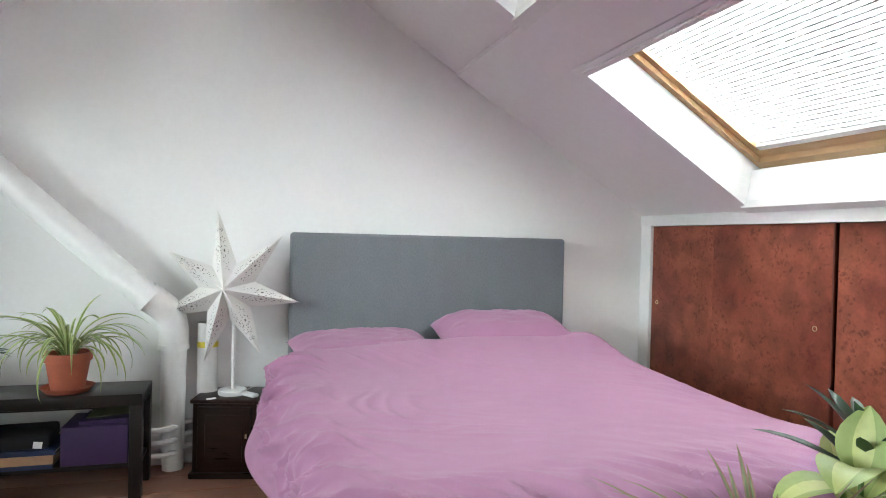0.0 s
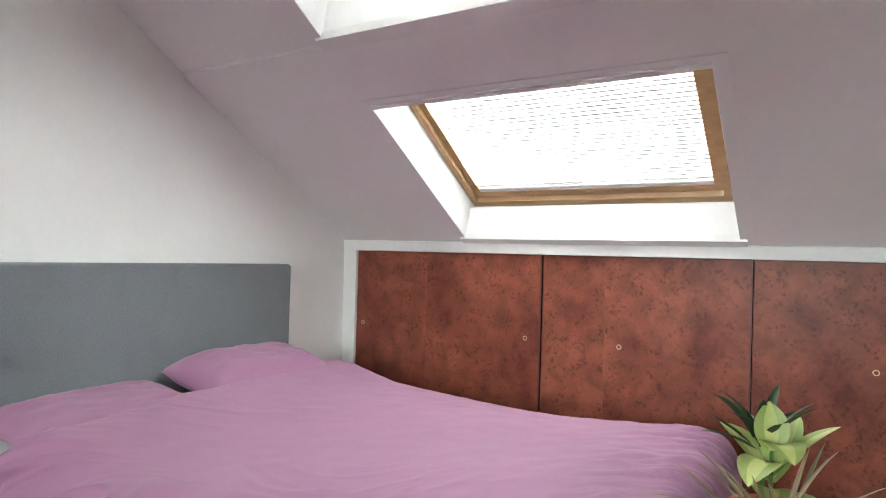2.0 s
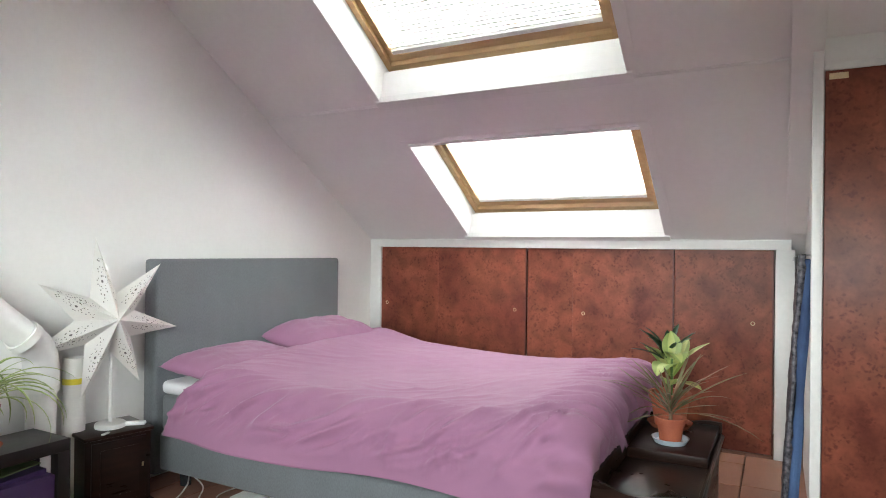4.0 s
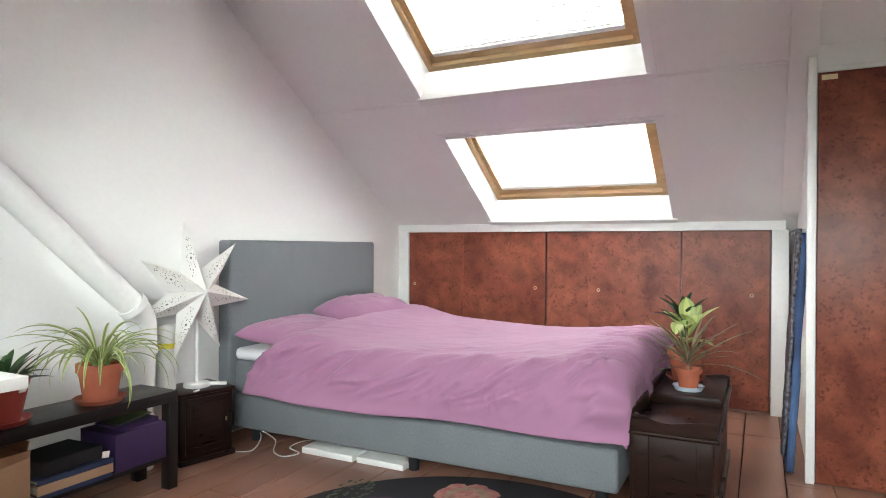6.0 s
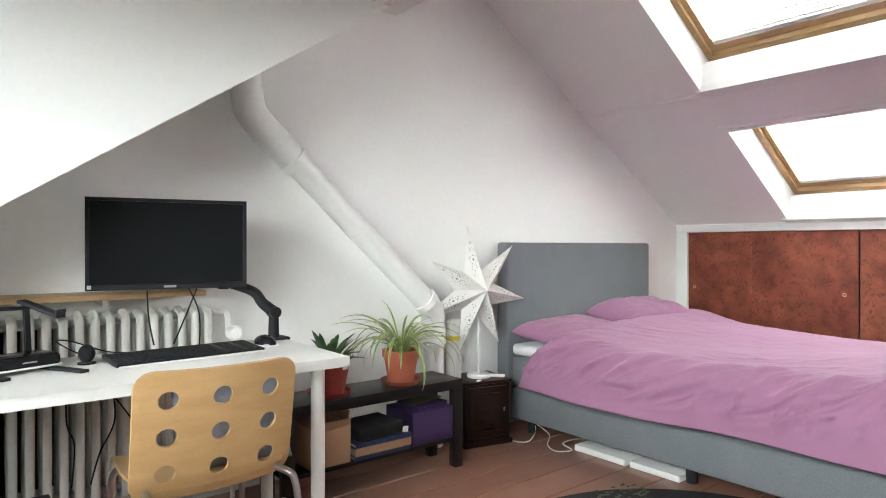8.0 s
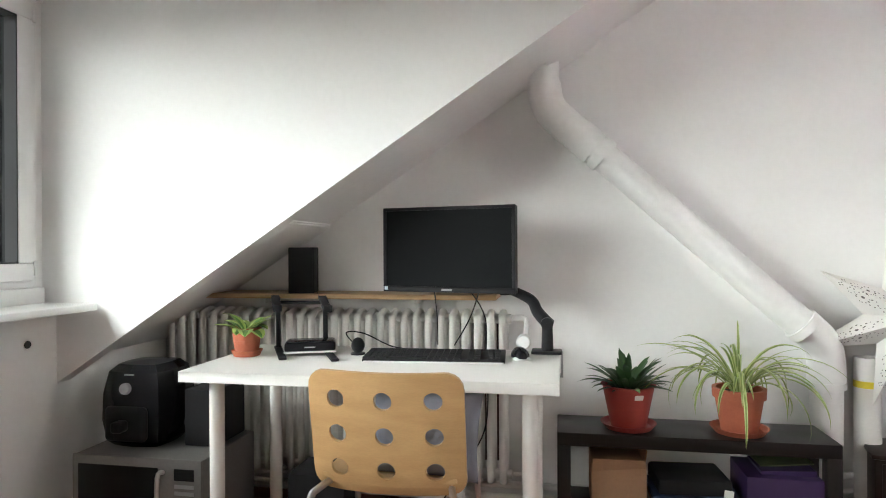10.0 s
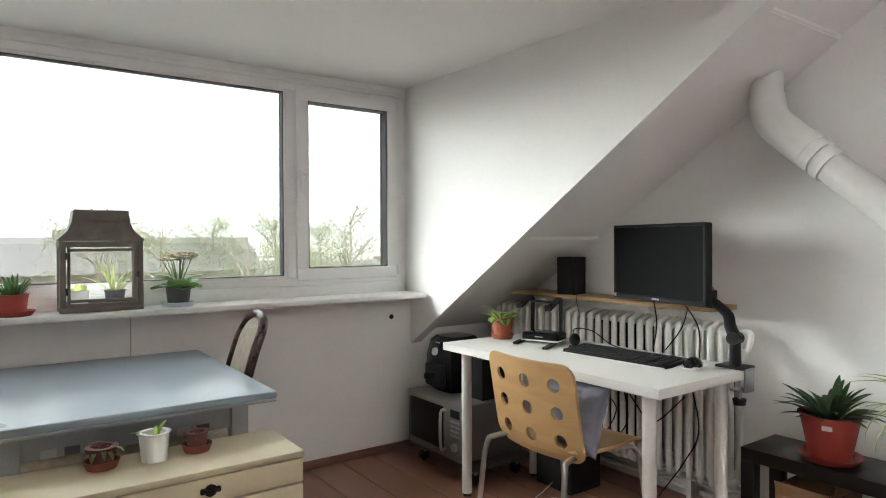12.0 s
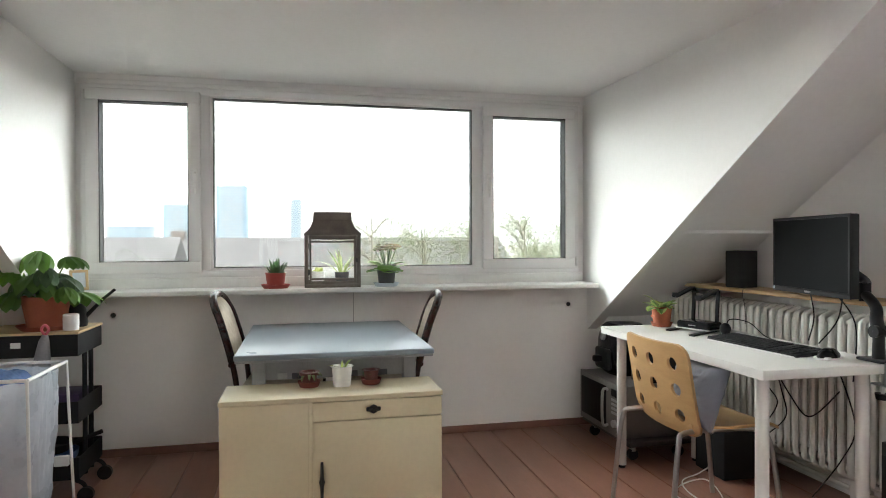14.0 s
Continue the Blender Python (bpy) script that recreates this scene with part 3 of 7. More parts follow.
OAKSHELF = surf("pale_oak_shelf", (0.52, 0.34, 0.18), rough=0.5, second=(0.43, 0.27, 0.13), scale=3, fine=50, var=0.05, stretch=(1, 10, 10), bump=0.03)
RADIATOR = surf("cream_radiator_enamel", (0.75, 0.74, 0.70), rough=0.4, var=0.03, scale=8, fine=60, bump=0.03)
GREYBLUE = surf("grey_blue_cotton", (0.24, 0.255, 0.31), rough=0.9, var=0.04, scale=8, fine=300, bump=0.2)
RUGPILE = surf("dark_printed_rug", (0.022, 0.020, 0.026), rough=0.95, second=(0.012, 0.011, 0.013), scale=5, fine=400, var=0.1, bump=0.4)


def leaf(bm, base, az, length, width, rise, droop, n=7, twist=0.0, margin=None, cup=0.25, tip=0.9):
    """One leaf: it leaves its base at the angle rise, bends down by droop, and widens and narrows to a tip. margin gives its edge strips a second material."""
    d = Vector((math.cos(az), math.sin(az), 0))
    p = Vector(base)
    pts, a = [], rise
    for i in range(n + 1):
        t = i / n
        w = width * (math.sin(math.pi * min(1, t * tip + 0.06)) ** 0.75) * 0.5
        if i == n:
            w = width * 0.02
        pts.append((p.copy(), a, w))
        step = d * math.cos(a) + Vector((0, 0, math.sin(a)))
        p = p + step * (length / n)
        a -= droop / n
    side0 = Vector((-d.y, d.x, 0))
    rows = []
    cols = (-1, -0.4, 0, 0.4, 1) if margin is not None else (-1, 0, 1)
    for i, (q, a, w) in enumerate(pts):
        up = Vector((-d.x * math.sin(a), -d.y * math.sin(a), math.cos(a)))
        tw = twist * i / n
        side = side0 * math.cos(tw) + up * math.sin(tw)
        nrm = up * math.cos(tw) - side0 * math.sin(tw)
        rows.append([bm.verts.new(q + side * (c * w) + nrm * (abs(c) * w * cup)) for c in cols])
    for a, b in zip(rows, rows[1:]):
        for k in range(len(cols) - 1):
            f = bm.faces.new((a[k], a[k + 1], b[k + 1], b[k]))
            if margin is not None and k in (0, len(cols) - 2):
                f.material_index = margin
            elif margin is not None:
                f.material_index = 1 - margin
    return bm


def pot(parent, c, r_top, r_bot, h, material, rim=0.02, saucer=None, sm=None, soil=True):
    """A flower pot with a rim and soil, and a saucer under it."""
    z = 0.0
    if saucer:
        s = B()
        lathe(s, [(0.0, 0.0), (saucer * 0.82, 0.0), (saucer, 0.022), (saucer - 0.006, 0.022), (saucer * 0.8, 0.007), (0.0, 0.007)], c, 32)
        part("saucer", s, sm or material, parent)
        z = 0.007
    p = B()
    k = r_top + 0.004
    lathe(p, [(0.0, z), (r_bot, z), (r_top - 0.004 if rim else r_top, z + h - rim), (k, z + h - rim), (k + 0.002, z + h), (r_top - 0.008, z + h), (r_top - 0.012, z + h - 0.03), (0.0, z + h - 0.035)], c, 32)
    pt = part("pot", p, material, parent)
    if soil:
        s = B()
        lathe(s, [(0.0, z + h - 0.034), (r_top - 0.013, z + h - 0.034), (r_top - 0.014, z + h - 0.022), (0.0, z + h - 0.016)], c, 24)
        part("soil", s, SOIL, parent)
    return pt, z + h - 0.02


# ---- bed ----
bed = thing("boxspring_bed", (-1.33, -1.05, 0), "grey upholstered box spring bed with a tall plain headboard", "bed")
part("headboard", bx(-2.085, -0.576, 0.0, 0.10, 0.05, 1.155, bev=0.018, seg=3), GREYCLOTH, bed)
part("box_base", bx(-2.065, -0.60, -2.185, -0.004, 0.078, 0.272, bev=0.02, seg=3), GREYCLOTH, bed)
part("mattress", bx(-2.055, -0.61, -2.17, -0.004, 0.276, 0.462, bev=0.025, seg=3), GREYCLOTH, bed)
part("topper", bx(-2.06, -0.605, -2.17, -0.004, 0.464, 0.535, bev=0.03, seg=3), WHITECLOTH, bed, "white mattress topper")
for lx in (-1.99, -0.68):
    for ly in (-0.12, -1.16, -2.10):
        part("leg", cyl(B(), (lx, ly, 0), (lx, ly, 0.08), 0.026, 0.03, 14), BLACKMATT, bed)


def duvet():
    bm = B()
    xl, xr, r = -2.015, -0.665, 0.085
    q = r * math.pi / 2
    ns, nt = 210, 240
    hl, hr, hf = 0.20, 0.20, 0.20
    s0, s1 = -(q + hl), (xr - xl) + q + hr
    yf = -2.138

    def over(d):
        """How far out and how far down a cloth lies that runs d past an edge."""
        if d <= 0:
            return 0.0, 0.0
        if d < q:
            a = d / r
            return r * math.sin(a), r * (1 - math.cos(a))
        return r, r + d - q
    grid = []
    for i in range(ns + 1):
        s = s0 + (s1 - s0) * i / ns
        row = []
        hang = max(0.0, -s)
        side = max(0.0, s - (xr - xl))
        head = -0.40 + 0.19 * min(1, hang / 0.25) ** 1.2 + 0.03 * math.sin(s * 7)
        length = abs(yf - head) + q + hf
        for j in range(nt + 1):
            t = length * j / nt
            y = head - t
            fo, fd = over(yf - y)
            so, sd = over(hang)
            ro, rd = over(side)
            x = min(max(xl + s, xl), xr) - so + ro
            yy = max(y, yf) - fo
            mid = (min(max(s, 0), xr - xl)) / (xr - xl)
            top = 0.592 + 0.022 * math.sin(math.pi * mid) + 0.075 * math.exp(-((y + 0.40) / 0.28) ** 2) * (0.55 + 0.7 * mid)
            top += 0.03 * math.exp(-((y + 2.0) / 0.3) ** 2)
            z = top - sd - rd - fd
            # side edge hangs to a slanting line and flares outwards
            low = 0.335 - 0.022 * (yy + 0.2) * -1 + 0.006 * math.sin(yy * 5.3) + 0.003 * math.sin(yy * 13)
            if sd > r:
                z = top - r - fd - (sd - r) / hl * (top - r - low)
            if rd > r or fd > r:
                z = max(z, 0.30)
            z = max(z, 0.315)
            flare = min(1.0, sd / 0.28) * (0.13 * math.exp(-((yy + 0.55) / 0.75) ** 2) + 0.035 + 0.03 * math.sin(yy * 6.1 + 0.7))
            # soft billows over all, creases where the cloth is loose
            q1 = noise.noise((x * 1.3, yy * 1.3, 7.0)) * 0.5
            u, w = x + 0.6 * yy + q1, -0.6 * x + yy + q1
            n1 = noise.noise((x * 2.0, yy * 1.7, 1.7 + z))
            c1 = max(0.0, 1 - abs(noise.noise((u * 5.2, w * 1.5 + 3, z * 3))) * 5) ** 1.5
            c2 = max(0.0, 1 - abs(noise.noise((u * 12.0 + 4, w * 3.4, 2 + z * 4))) * 4) ** 1.5
            patch = min(1.0, max(0.0, noise.noise((x * 1.7 + 9, yy * 1.7, 3.0)) * 1.6 + 0.35))
            loose = min(1.0, 0.10 * patch + 2.4 * hang * (0.4 + patch) + 1.6 * max(0, -1.88 - y) + (0.16 * (0.25 + patch) * math.exp(-((s - 0.10) / 0.30) ** 2)))
            h = 0.020 * n1 + loose * min(1.0, 0.15 + i / 13) * (0.026 * c1 + 0.016 * c2) + 0.0025 * noise.noise((x * 14, yy * 14, z * 14))
            # diagonal pull creases on the hanging side and round the foot corner
            p, al = s + 0.55 * y + 0.10 * noise.noise((x * 3, y * 3, 4.0)), y - 0.55 * s
            pull = math.exp(-((s + 0.16) / (0.22 if s < -0.16 else 0.13)) ** 2) + 0.6 * max(0.0, min(1.0, (-1.9 - y) * 4))
            k1 = max(0.0, 1 - abs(noise.noise((p * 8.0, al * 1.1, 21.0))) * 5) ** 1.6
            k2 = max(0.0, 1 - abs(noise.noise((p * 19.0, al * 2.4, 27.0))) * 4.5) ** 1.6
            gate = min(1.0, max(0.0, 0.6 + 1.3 * noise.noise((x * 3.1, y * 2.6, 12.0 + z * 2))))
            hem = min(1.0, i / 11, (nt - j) / 14)
            h += hem * min(1.0, pull) * gate * (0.044 * k1 + 0.026 * k2)
            nx, ny, nz = -so / r, -fo / r, max(0.0, 1 - so / r * 0.9 - fo / r * 0.9) + 0.15
            nx += ro / r
            ln = math.sqrt(nx * nx + ny * ny + nz * nz)
            x -= flare
            row.append(bm.verts.new((x + nx / ln * h, yy + ny / ln * h, z + nz / ln * h)))
        grid.append(row)
    for a, b in zip(grid, grid[1:]):
        for j in range(nt):
            bm.faces.new((a[j], a[j + 1], b[j + 1], b[j]))
    # let the loose hem run in a calm line
    for _ in range(2):
        for i in range(12):
            line = [v.co.copy() for v in grid[i]]
            for j in range(nt + 1):
                near = line[max(0, j - 9):min(nt, j + 9) + 1]
                grid[i][j].co = line[j].lerp(sum(near, Vector()) / len(near), (1 - i / 12) * min(1.0, j / 9, (nt - j) / 9))
        for j in range(nt - 10, nt + 1):
            line = [grid[i][j].co.copy() for i in range(ns + 1)]
            for i in range(ns + 1):
                near = line[max(0, i - 7):min(ns, i + 7) + 1]
                grid[i][j].co = line[i].lerp(sum(near, Vector()) / len(near), (1 - (nt - j) / 11) * min(1.0, i / 7, (ns - i) / 7))
    # round off the hanging foot corners
    for _ in range(14):
        bmesh.ops.smooth_vert(bm, verts=[v for v in bm.verts if v.co.y < yf + 0.02 and (v.co.x < xl + 0.03 or v.co.x > xr - 0.03)], factor=0.5, use_axis_x=True, use_axis_y=True, use_axis_z=True)
    ob = solo("duvet", bm, MAUVE, "rumpled mauve cotton duvet spread over the bed", "duvet", base=(-1.33, -1.3, 0.54), smooth=180)
    m = ob.modifiers.new("thickness", "SOLIDIFY")
    m.thickness, m.offset = 0.022, -1
    return ob


duvet()


def pillow(c, w, d, h, rz, seed, tilt=0):
    bm = B()
    n = 40
    for sgn in (1, -1):
        g = []
        for i in range(n + 1):
            row = []
            for j in range(n + 1):
                u, v = 2 * i / n - 1, 2 * j / n - 1
                pinch = 1 - 0.10 * (abs(u) ** 2) * (1 - abs(v)) - 0.0
                e = max(0.0, (1 - u ** 4)) ** 0.55 * max(0.0, (1 - v ** 4)) ** 0.55
                wr = 0.010 * noise.noise((u * 3 + seed, v * 3, sgn)) + 0.006 * (1 - 2 * abs(noise.noise((u * 9 + seed, v * 4, 5))))
                ed = 1 - 0.06 * (1 - v * v) * abs(u) - 0.0
                ed2 = 1 - 0.08 * (1 - u * u) * abs(v)
                row.append(bm.verts.new((u * w / 2 * ed, v * d / 2 * ed2, sgn * h * (0.62 if sgn > 0 else 0.38) * e + wr * e)))
            g.append(row)
        for a, b in zip(g, g[1:]):
            for j in range(n):
                bm.faces.new((a[j], a[j + 1], b[j + 1], b[j]))
    bmesh.ops.remove_doubles(bm, verts=bm.verts[:], dist=0.0008)
    bm.transform(pose(*c, tilt, 0, rz))
    return bm


solo("pillow", pillow((-1.74, -0.24, 0.592), 0.70, 0.44, 0.14, 3, 1.0, 6), MAUVE, "mauve cotton pillow lying against the headboard", "pillow", "pillows on the bed", smooth=180)
solo("pillow", pillow((-1.03, -0.25, 0.645), 0.70, 0.44, 0.19, -4, 5.0, 10), MAUVE, "plump mauve cotton pillow lying against the headboard", "pillow", "pillows on the bed", smooth=180)

# things under and beside the bed
bm = B()
box(bm, -2.06, -1.62, -0.83, -0.50, 0.0, 0.035, 0.006)
solo("flat_box", bm, WHITEPAINT, "flat white storage box lying under the bed", "box", "boxes under the bed")
bm = B()
box(bm, -2.05, -1.62, -1.13, -0.85, 0.0, 0.033, 0.006)
solo("flat_box", bm, WHITEPAINT, "flat white storage box lying under the bed", "box", "boxes under the bed")
pts = curve([(-2.22, -0.16, 0.004), (-2.16, -0.24, 0.004), (-2.05, -0.20, 0.03), (-1.98, -0.14, 0.05), (-2.02, -0.28, 0.03), (-2.12, -0.36, 0.006), (-2.16, -0.46, 0.005), (-2.08, -0.50, 0.006), (-2.06, -0.42, 0.02), (-1.9, -0.40, 0.01), (-1.8, -0.5, 0.005)], 8)
solo("power_cable", tube(B(), pts, 0.0035, 6), WHITEPAINT, "thin white power cable looped beside the bed", "cable")

# rug with a floral print
rug = thing("round_rug", (-2.81, -1.76, 0), "round dark rug with a printed bouquet of flowers", "rug")
part("woven_disc", cyl(B(), (-2.81, -1.76, 0.001), (-2.81, -1.76, 0.009), 0.885, 0.88, 96), RUGPILE, rug)
PRINTS = [surf("rug_print_" + k, c, rough=0.95, second=s, scale=22, fine=400, var=0.08, bump=0.3) for k, c, s in
          (("rose", (0.42, 0.10, 0.12), (0.55, 0.30, 0.22)), ("cream", (0.45, 0.36, 0.24), (0.34, 0.16, 0.12)), ("green", (0.12, 0.15, 0.09), (0.04, 0.06, 0.04)), ("plum", (0.10, 0.03, 0.07), (0.04, 0.02, 0.04)))]


def print_flower(cx, cy, r, mats, petals, seed):
    rg = random.Random(seed)
    for ring_n in range(3):
        bm = B()
        rr = r * (1 - 0.3 * ring_n)
        for k in range(petals):
            a = 2 * math.pi * k / petals + ring_n * 0.4 + rg.uniform(-0.15, 0.15)
            px, py = cx + math.cos(a) * rr * 0.55, cy + math.sin(a) * rr * 0.55
            vs = []
            for t in range(14):
                b = 2 * math.pi * t / 14
                e = rr * 0.5 * (1 + 0.12 * rg.uniform(-1, 1))
                vs.append(bm.verts.new((px + math.cos(b) * e, py + math.sin(b) * e * 0.85, 0.0096 + 0.0006 * ring_n + 0.00006 * k)))
            bm.faces.new(vs)
        part("printed_flower", bm, mats[ring_n % len(mats)], rug, smooth=None)


print_flower(-2.20, -1.55, 0.15, (PRINTS[0], PRINTS[1], PRINTS[0]), 7, 4)
print_flower(-2.45, -1.25, 0.08, (PRINTS[3], PRINTS[3], PRINTS[0]), 6, 5)
print_flower(-2.55, -1.65, 0.12, (PRINTS[0], PRINTS[1], PRINTS[0]), 7, 6)
bm = B()
rg = random.Random(8)
for k in range(60):
    x, y = -2.42 + rg.uniform(-0.13, 0.17), -1.05 - 0.5 * (rg.uniform(-0.13, 0.17)) + rg.uniform(-0.04, 0.04)
    vs = [bm.verts.new((x + math.cos(b) * 0.012 * rg.uniform(0.5, 1.3), y + math.sin(b) * 0.009, 0.0098)) for b in (k2 * math.pi / 3 for k2 in range(6))]
    bm.faces.new(vs)
tagged(part("printed_leaves", bm, PRINTS[2], rug, smooth=None), kind="stuff")

# ---- night stand and what stands on it ----
ns = thing("night_stand", (-2.345, -0.005, 0), "small dark stained wooden bedside cabinet with a panelled door", "bedside table", rz=-13)
R = pose(-2.345, -0.005, 0, 0, 0, -13)
part("body", moved(bx(-0.145, 0.145, -0.135, 0.125, 0.02, 0.352, bev=0.005), R), DARKWOOD, ns)
part("plinth", moved(bx(-0.158, 0.158, -0.152, 0.13, 0.0, 0.028, bev=0.006), R), DARKWOOD, ns)
part("top", moved(bx(-0.155, 0.155, -0.148, 0.13, 0.350, 0.368, bev=0.006), R), DARKWOOD, ns)
dr = B()
box(dr, -0.12, 0.12, -0.146, -0.134, 0.05, 0.335, 0.004)
box(dr, -0.085, 0.085, -0.152, -0.145, 0.085, 0.30, 0.004)
dd = part("door", moved(dr, R), DARKWOOD, ns)
part("keyhole_plate", moved(bx(0.098, 0.106, -0.149, -0.145, 0.19, 0.21), R), BRASS, dd)

lamp = thing("star_lamp", (-2.37, -0.03, 0.368), "white paper star lamp with punched dots on a slim stand", "lamp")
sc = Vector((-2.377, -0.030, 0.867))
lb = Vector((-2.345, -0.025, 0.368))
part("base", lathe(B(), [(0, 0), (0.066, 0), (0.068, 0.006), (0.066, 0.020), (0.060, 0.024), (0, 0.024)], lb, 36), WHITEPAINT, lamp)
part("stem", cyl(B(), lb + Vector((0, 0, 0.02)), (lb.x, lb.y, 0.93), 0.0085, seg=14), WHITEPAINT, lamp)
face = pose(*sc, 0, 0, -12)
ANG = [97.6, 46.5, -8.4, -62, -107, -158, -213]
LEN = [0.392, 0.37, 0.345, 0.345, 0.36, 0.36, 0.335]


def starpoint(k):
    """A hollow folded point: ridge to the front and ridge to the back."""
    a0 = radians(ANG[k])
    before = radians((ANG[k] + (ANG[k - 1] if k else ANG[6] + 360)) / 2)
    after = radians((ANG[k] + (ANG[k + 1] if k < 6 else ANG[0] - 360)) / 2)
    bm = B()
    tip = (math.cos(a0) * LEN[k], 0, math.sin(a0) * LEN[k])
    l = (math.cos(before) * 0.135, 0.0, math.sin(before) * 0.135)
    r = (math.cos(after) * 0.135, 0.0, math.sin(after) * 0.135)
    f, b = (0.01, -0.122, 0.015), (0, 0.085, 0)
    T, L, Rr, F, Bk = (bm.verts.new(p) for p in (tip, l, r, f, b))
    for q in ((F, L, T), (F, T, Rr), (Bk, T, L), (Bk, Rr, T)):
        bm.faces.new(q)
    return moved(bm, face), (Vector(f), Vector(l), Vector(tip)), (Vector(f), Vector(tip), Vector(r))


rg = random.Random(21)
for k in range(7):
    bm, t1, t2 = starpoint(k)
    sp = part("star_point", bm, PAPER, lamp, smooth=None)
    dots = B()
    for tri in (t1, t2):
        f, a, b = tri
        tipv = b if tri is t1 else a
        inner = a if tri is t1 else b
        nrm = (a - f).cross(b - f).normalized()
        if nrm.y > 0:
            nrm = -nrm
        for ring_c, ring_r, cnt in ((0.40, 0.024, 11), (0.40, 0.0, 1), (0.56, 0.013, 6), (0.26, 0.016, 6), (0.70, 0.007, 4), (0.14, 0.010, 3)):
            for m in range(cnt):
                c0 = f + (tipv - f) * ring_c + (inner - f) * ((1 - ring_c) * 0.42)
                e1 = (tipv - f).normalized()
                e2 = nrm.cross(e1)
                an = 2 * math.pi * m / cnt + rg.uniform(-0.2, 0.2)
                c0 = c0 + (e1 * math.cos(an) + e2 * math.sin(an)) * ring_r
                rad = rg.uniform(0.0016, 0.0031) if ring_r else 0.0055
                # flat dark disc on the paper, coloured like the shade inside a hole
                vs = [dots.verts.new(c0 + nrm * 0.0006 + (e1 * math.cos(b2) * 1.4 + e2 * math.sin(b2)) * rad) for b2 in (q * math.pi / 3 for q in range(6))]
                dots.faces.new(vs)
    tagged(part("punched_dots", moved(dots, face), HOLE, sp, smooth=None), "small dark discs for the punched holes", kind="stuff")
pts = curve([(lb.x + 0.05, lb.y + 0.03, 0.376), (-2.28, 0.02, 0.373), (-2.25, 0.08, 0.372), (-2.24, 0.11, 0.33)], 5)
part("cord", tube(B(), pts, 0.0025, 6), WHITEPAINT, lamp)
bm = moved(bx(-0.018, 0.018, -0.06, 0.06, 0.0, 0.016, bev=0.005), pose(-2.275, -0.085, 0.3695, 0, 0, 40))
solo("remote_control", bm, WHITEPAINT, "slim white remote control on the bedside cabinet", "remote control")
bm = moved(bx(-0.022, 0.022, -0.007, 0.007, 0.0, 0.006, bev=0.002), pose(-2.435, -0.125, 0.3695, 0, 0, 20))
solo("small_tag", bm, WHITEPAINT, "small white tag on the bedside cabinet", "tag")

# rolled paper tube with a yellow tape
tb = thing("poster_tube", (-2.467, 0.062, 0), "white cardboard tube with a yellow tape band on the floor", "tube")
body = B()
lathe(body, [(0.0, 0.0), (0.048, 0.0), (0.048, 0.704), (0.044, 0.704), (0.044, 0.62), (0, 0.62)], (-2.467, 0.062, 0), 28)
part("body", body, PAPER, tb)
part("tape_band", cyl(B(), (-2.467, 0.062, 0.585), (-2.467, 0.062, 0.612), 0.0488, seg=28), YELLOW, tb)

# ---- waste pipe on the gable wall ----
pipe = thing("drain_pipe", (-2.70, -0.015, 0), "white painted drain pipe running up the wall at an angle", "pipe", kind="structure")
PR = 0.062
part("lower_pipe", tube(B(), [(-2.615, 0.050, 0.0), (-2.620, 0.050, 0.30), (-2.622, 0.048, 0.66)], [PR - 0.012, PR - 0.006, PR], 24), WHITEPAINT, pipe)
part("elbow", tube(B(), curve([(-2.622, 0.048, 0.59), (-2.624, 0.046, 0.68), (-2.65, 0.028, 0.765), (-2.74, -0.013, 0.845)], 7), PR + 0.007, 24), WHITEPAINT, pipe)
part("collar", tube(B(), [(-2.622, 0.048, 0.580), (-2.622, 0.048, 0.605)], PR + 0.010, 24), WHITEPAINT, pipe)
part("sloping_pipe", tube(B(), [(-2.715, -0.015, 0.82), (-3.565, -0.015, 1.595)], PR, 24), WHITEPAINT, pipe)
for f0, f1 in ((0.0, 0.03), (0.90, 0.935), (0.985, 1.02)):
    a, b = Vector((-2.715, -0.015, 0.82)), Vector((-3.565, -0.015, 1.595))
    part("collar", tube(B(), [a + (b - a) * f0, a + (b - a) * f1], PR + 0.010, 24), WHITEPAINT, pipe)
part("elbow", tube(B(), curve([(-3.52, -0.015, 1.554), (-3.63, -0.015, 1.650), (-3.708, -0.015, 1.735), (-3.728, -0.015, 1.83)], 7), PR + 0.008, 24), WHITEPAINT, pipe)
part("upper_pipe", tube(B(), [(-3.728, -0.015, 1.80), (-3.728, -0.015, 2.07)], PR, 24), WHITEPAINT, pipe)
for zz in (0.10, 0.16, 0.22):
    part("branch_pipe", tube(B(), curve([(-2.40, 0.085, zz + 0.01), (-2.55, 0.075, zz), (-2.62, -0.010, zz - 0.01), (-2.72, 0.0, zz - 0.02), (-2.85, 0.05, zz - 0.02)], 5), 0.013, 12), WHITEPAINT, pipe)

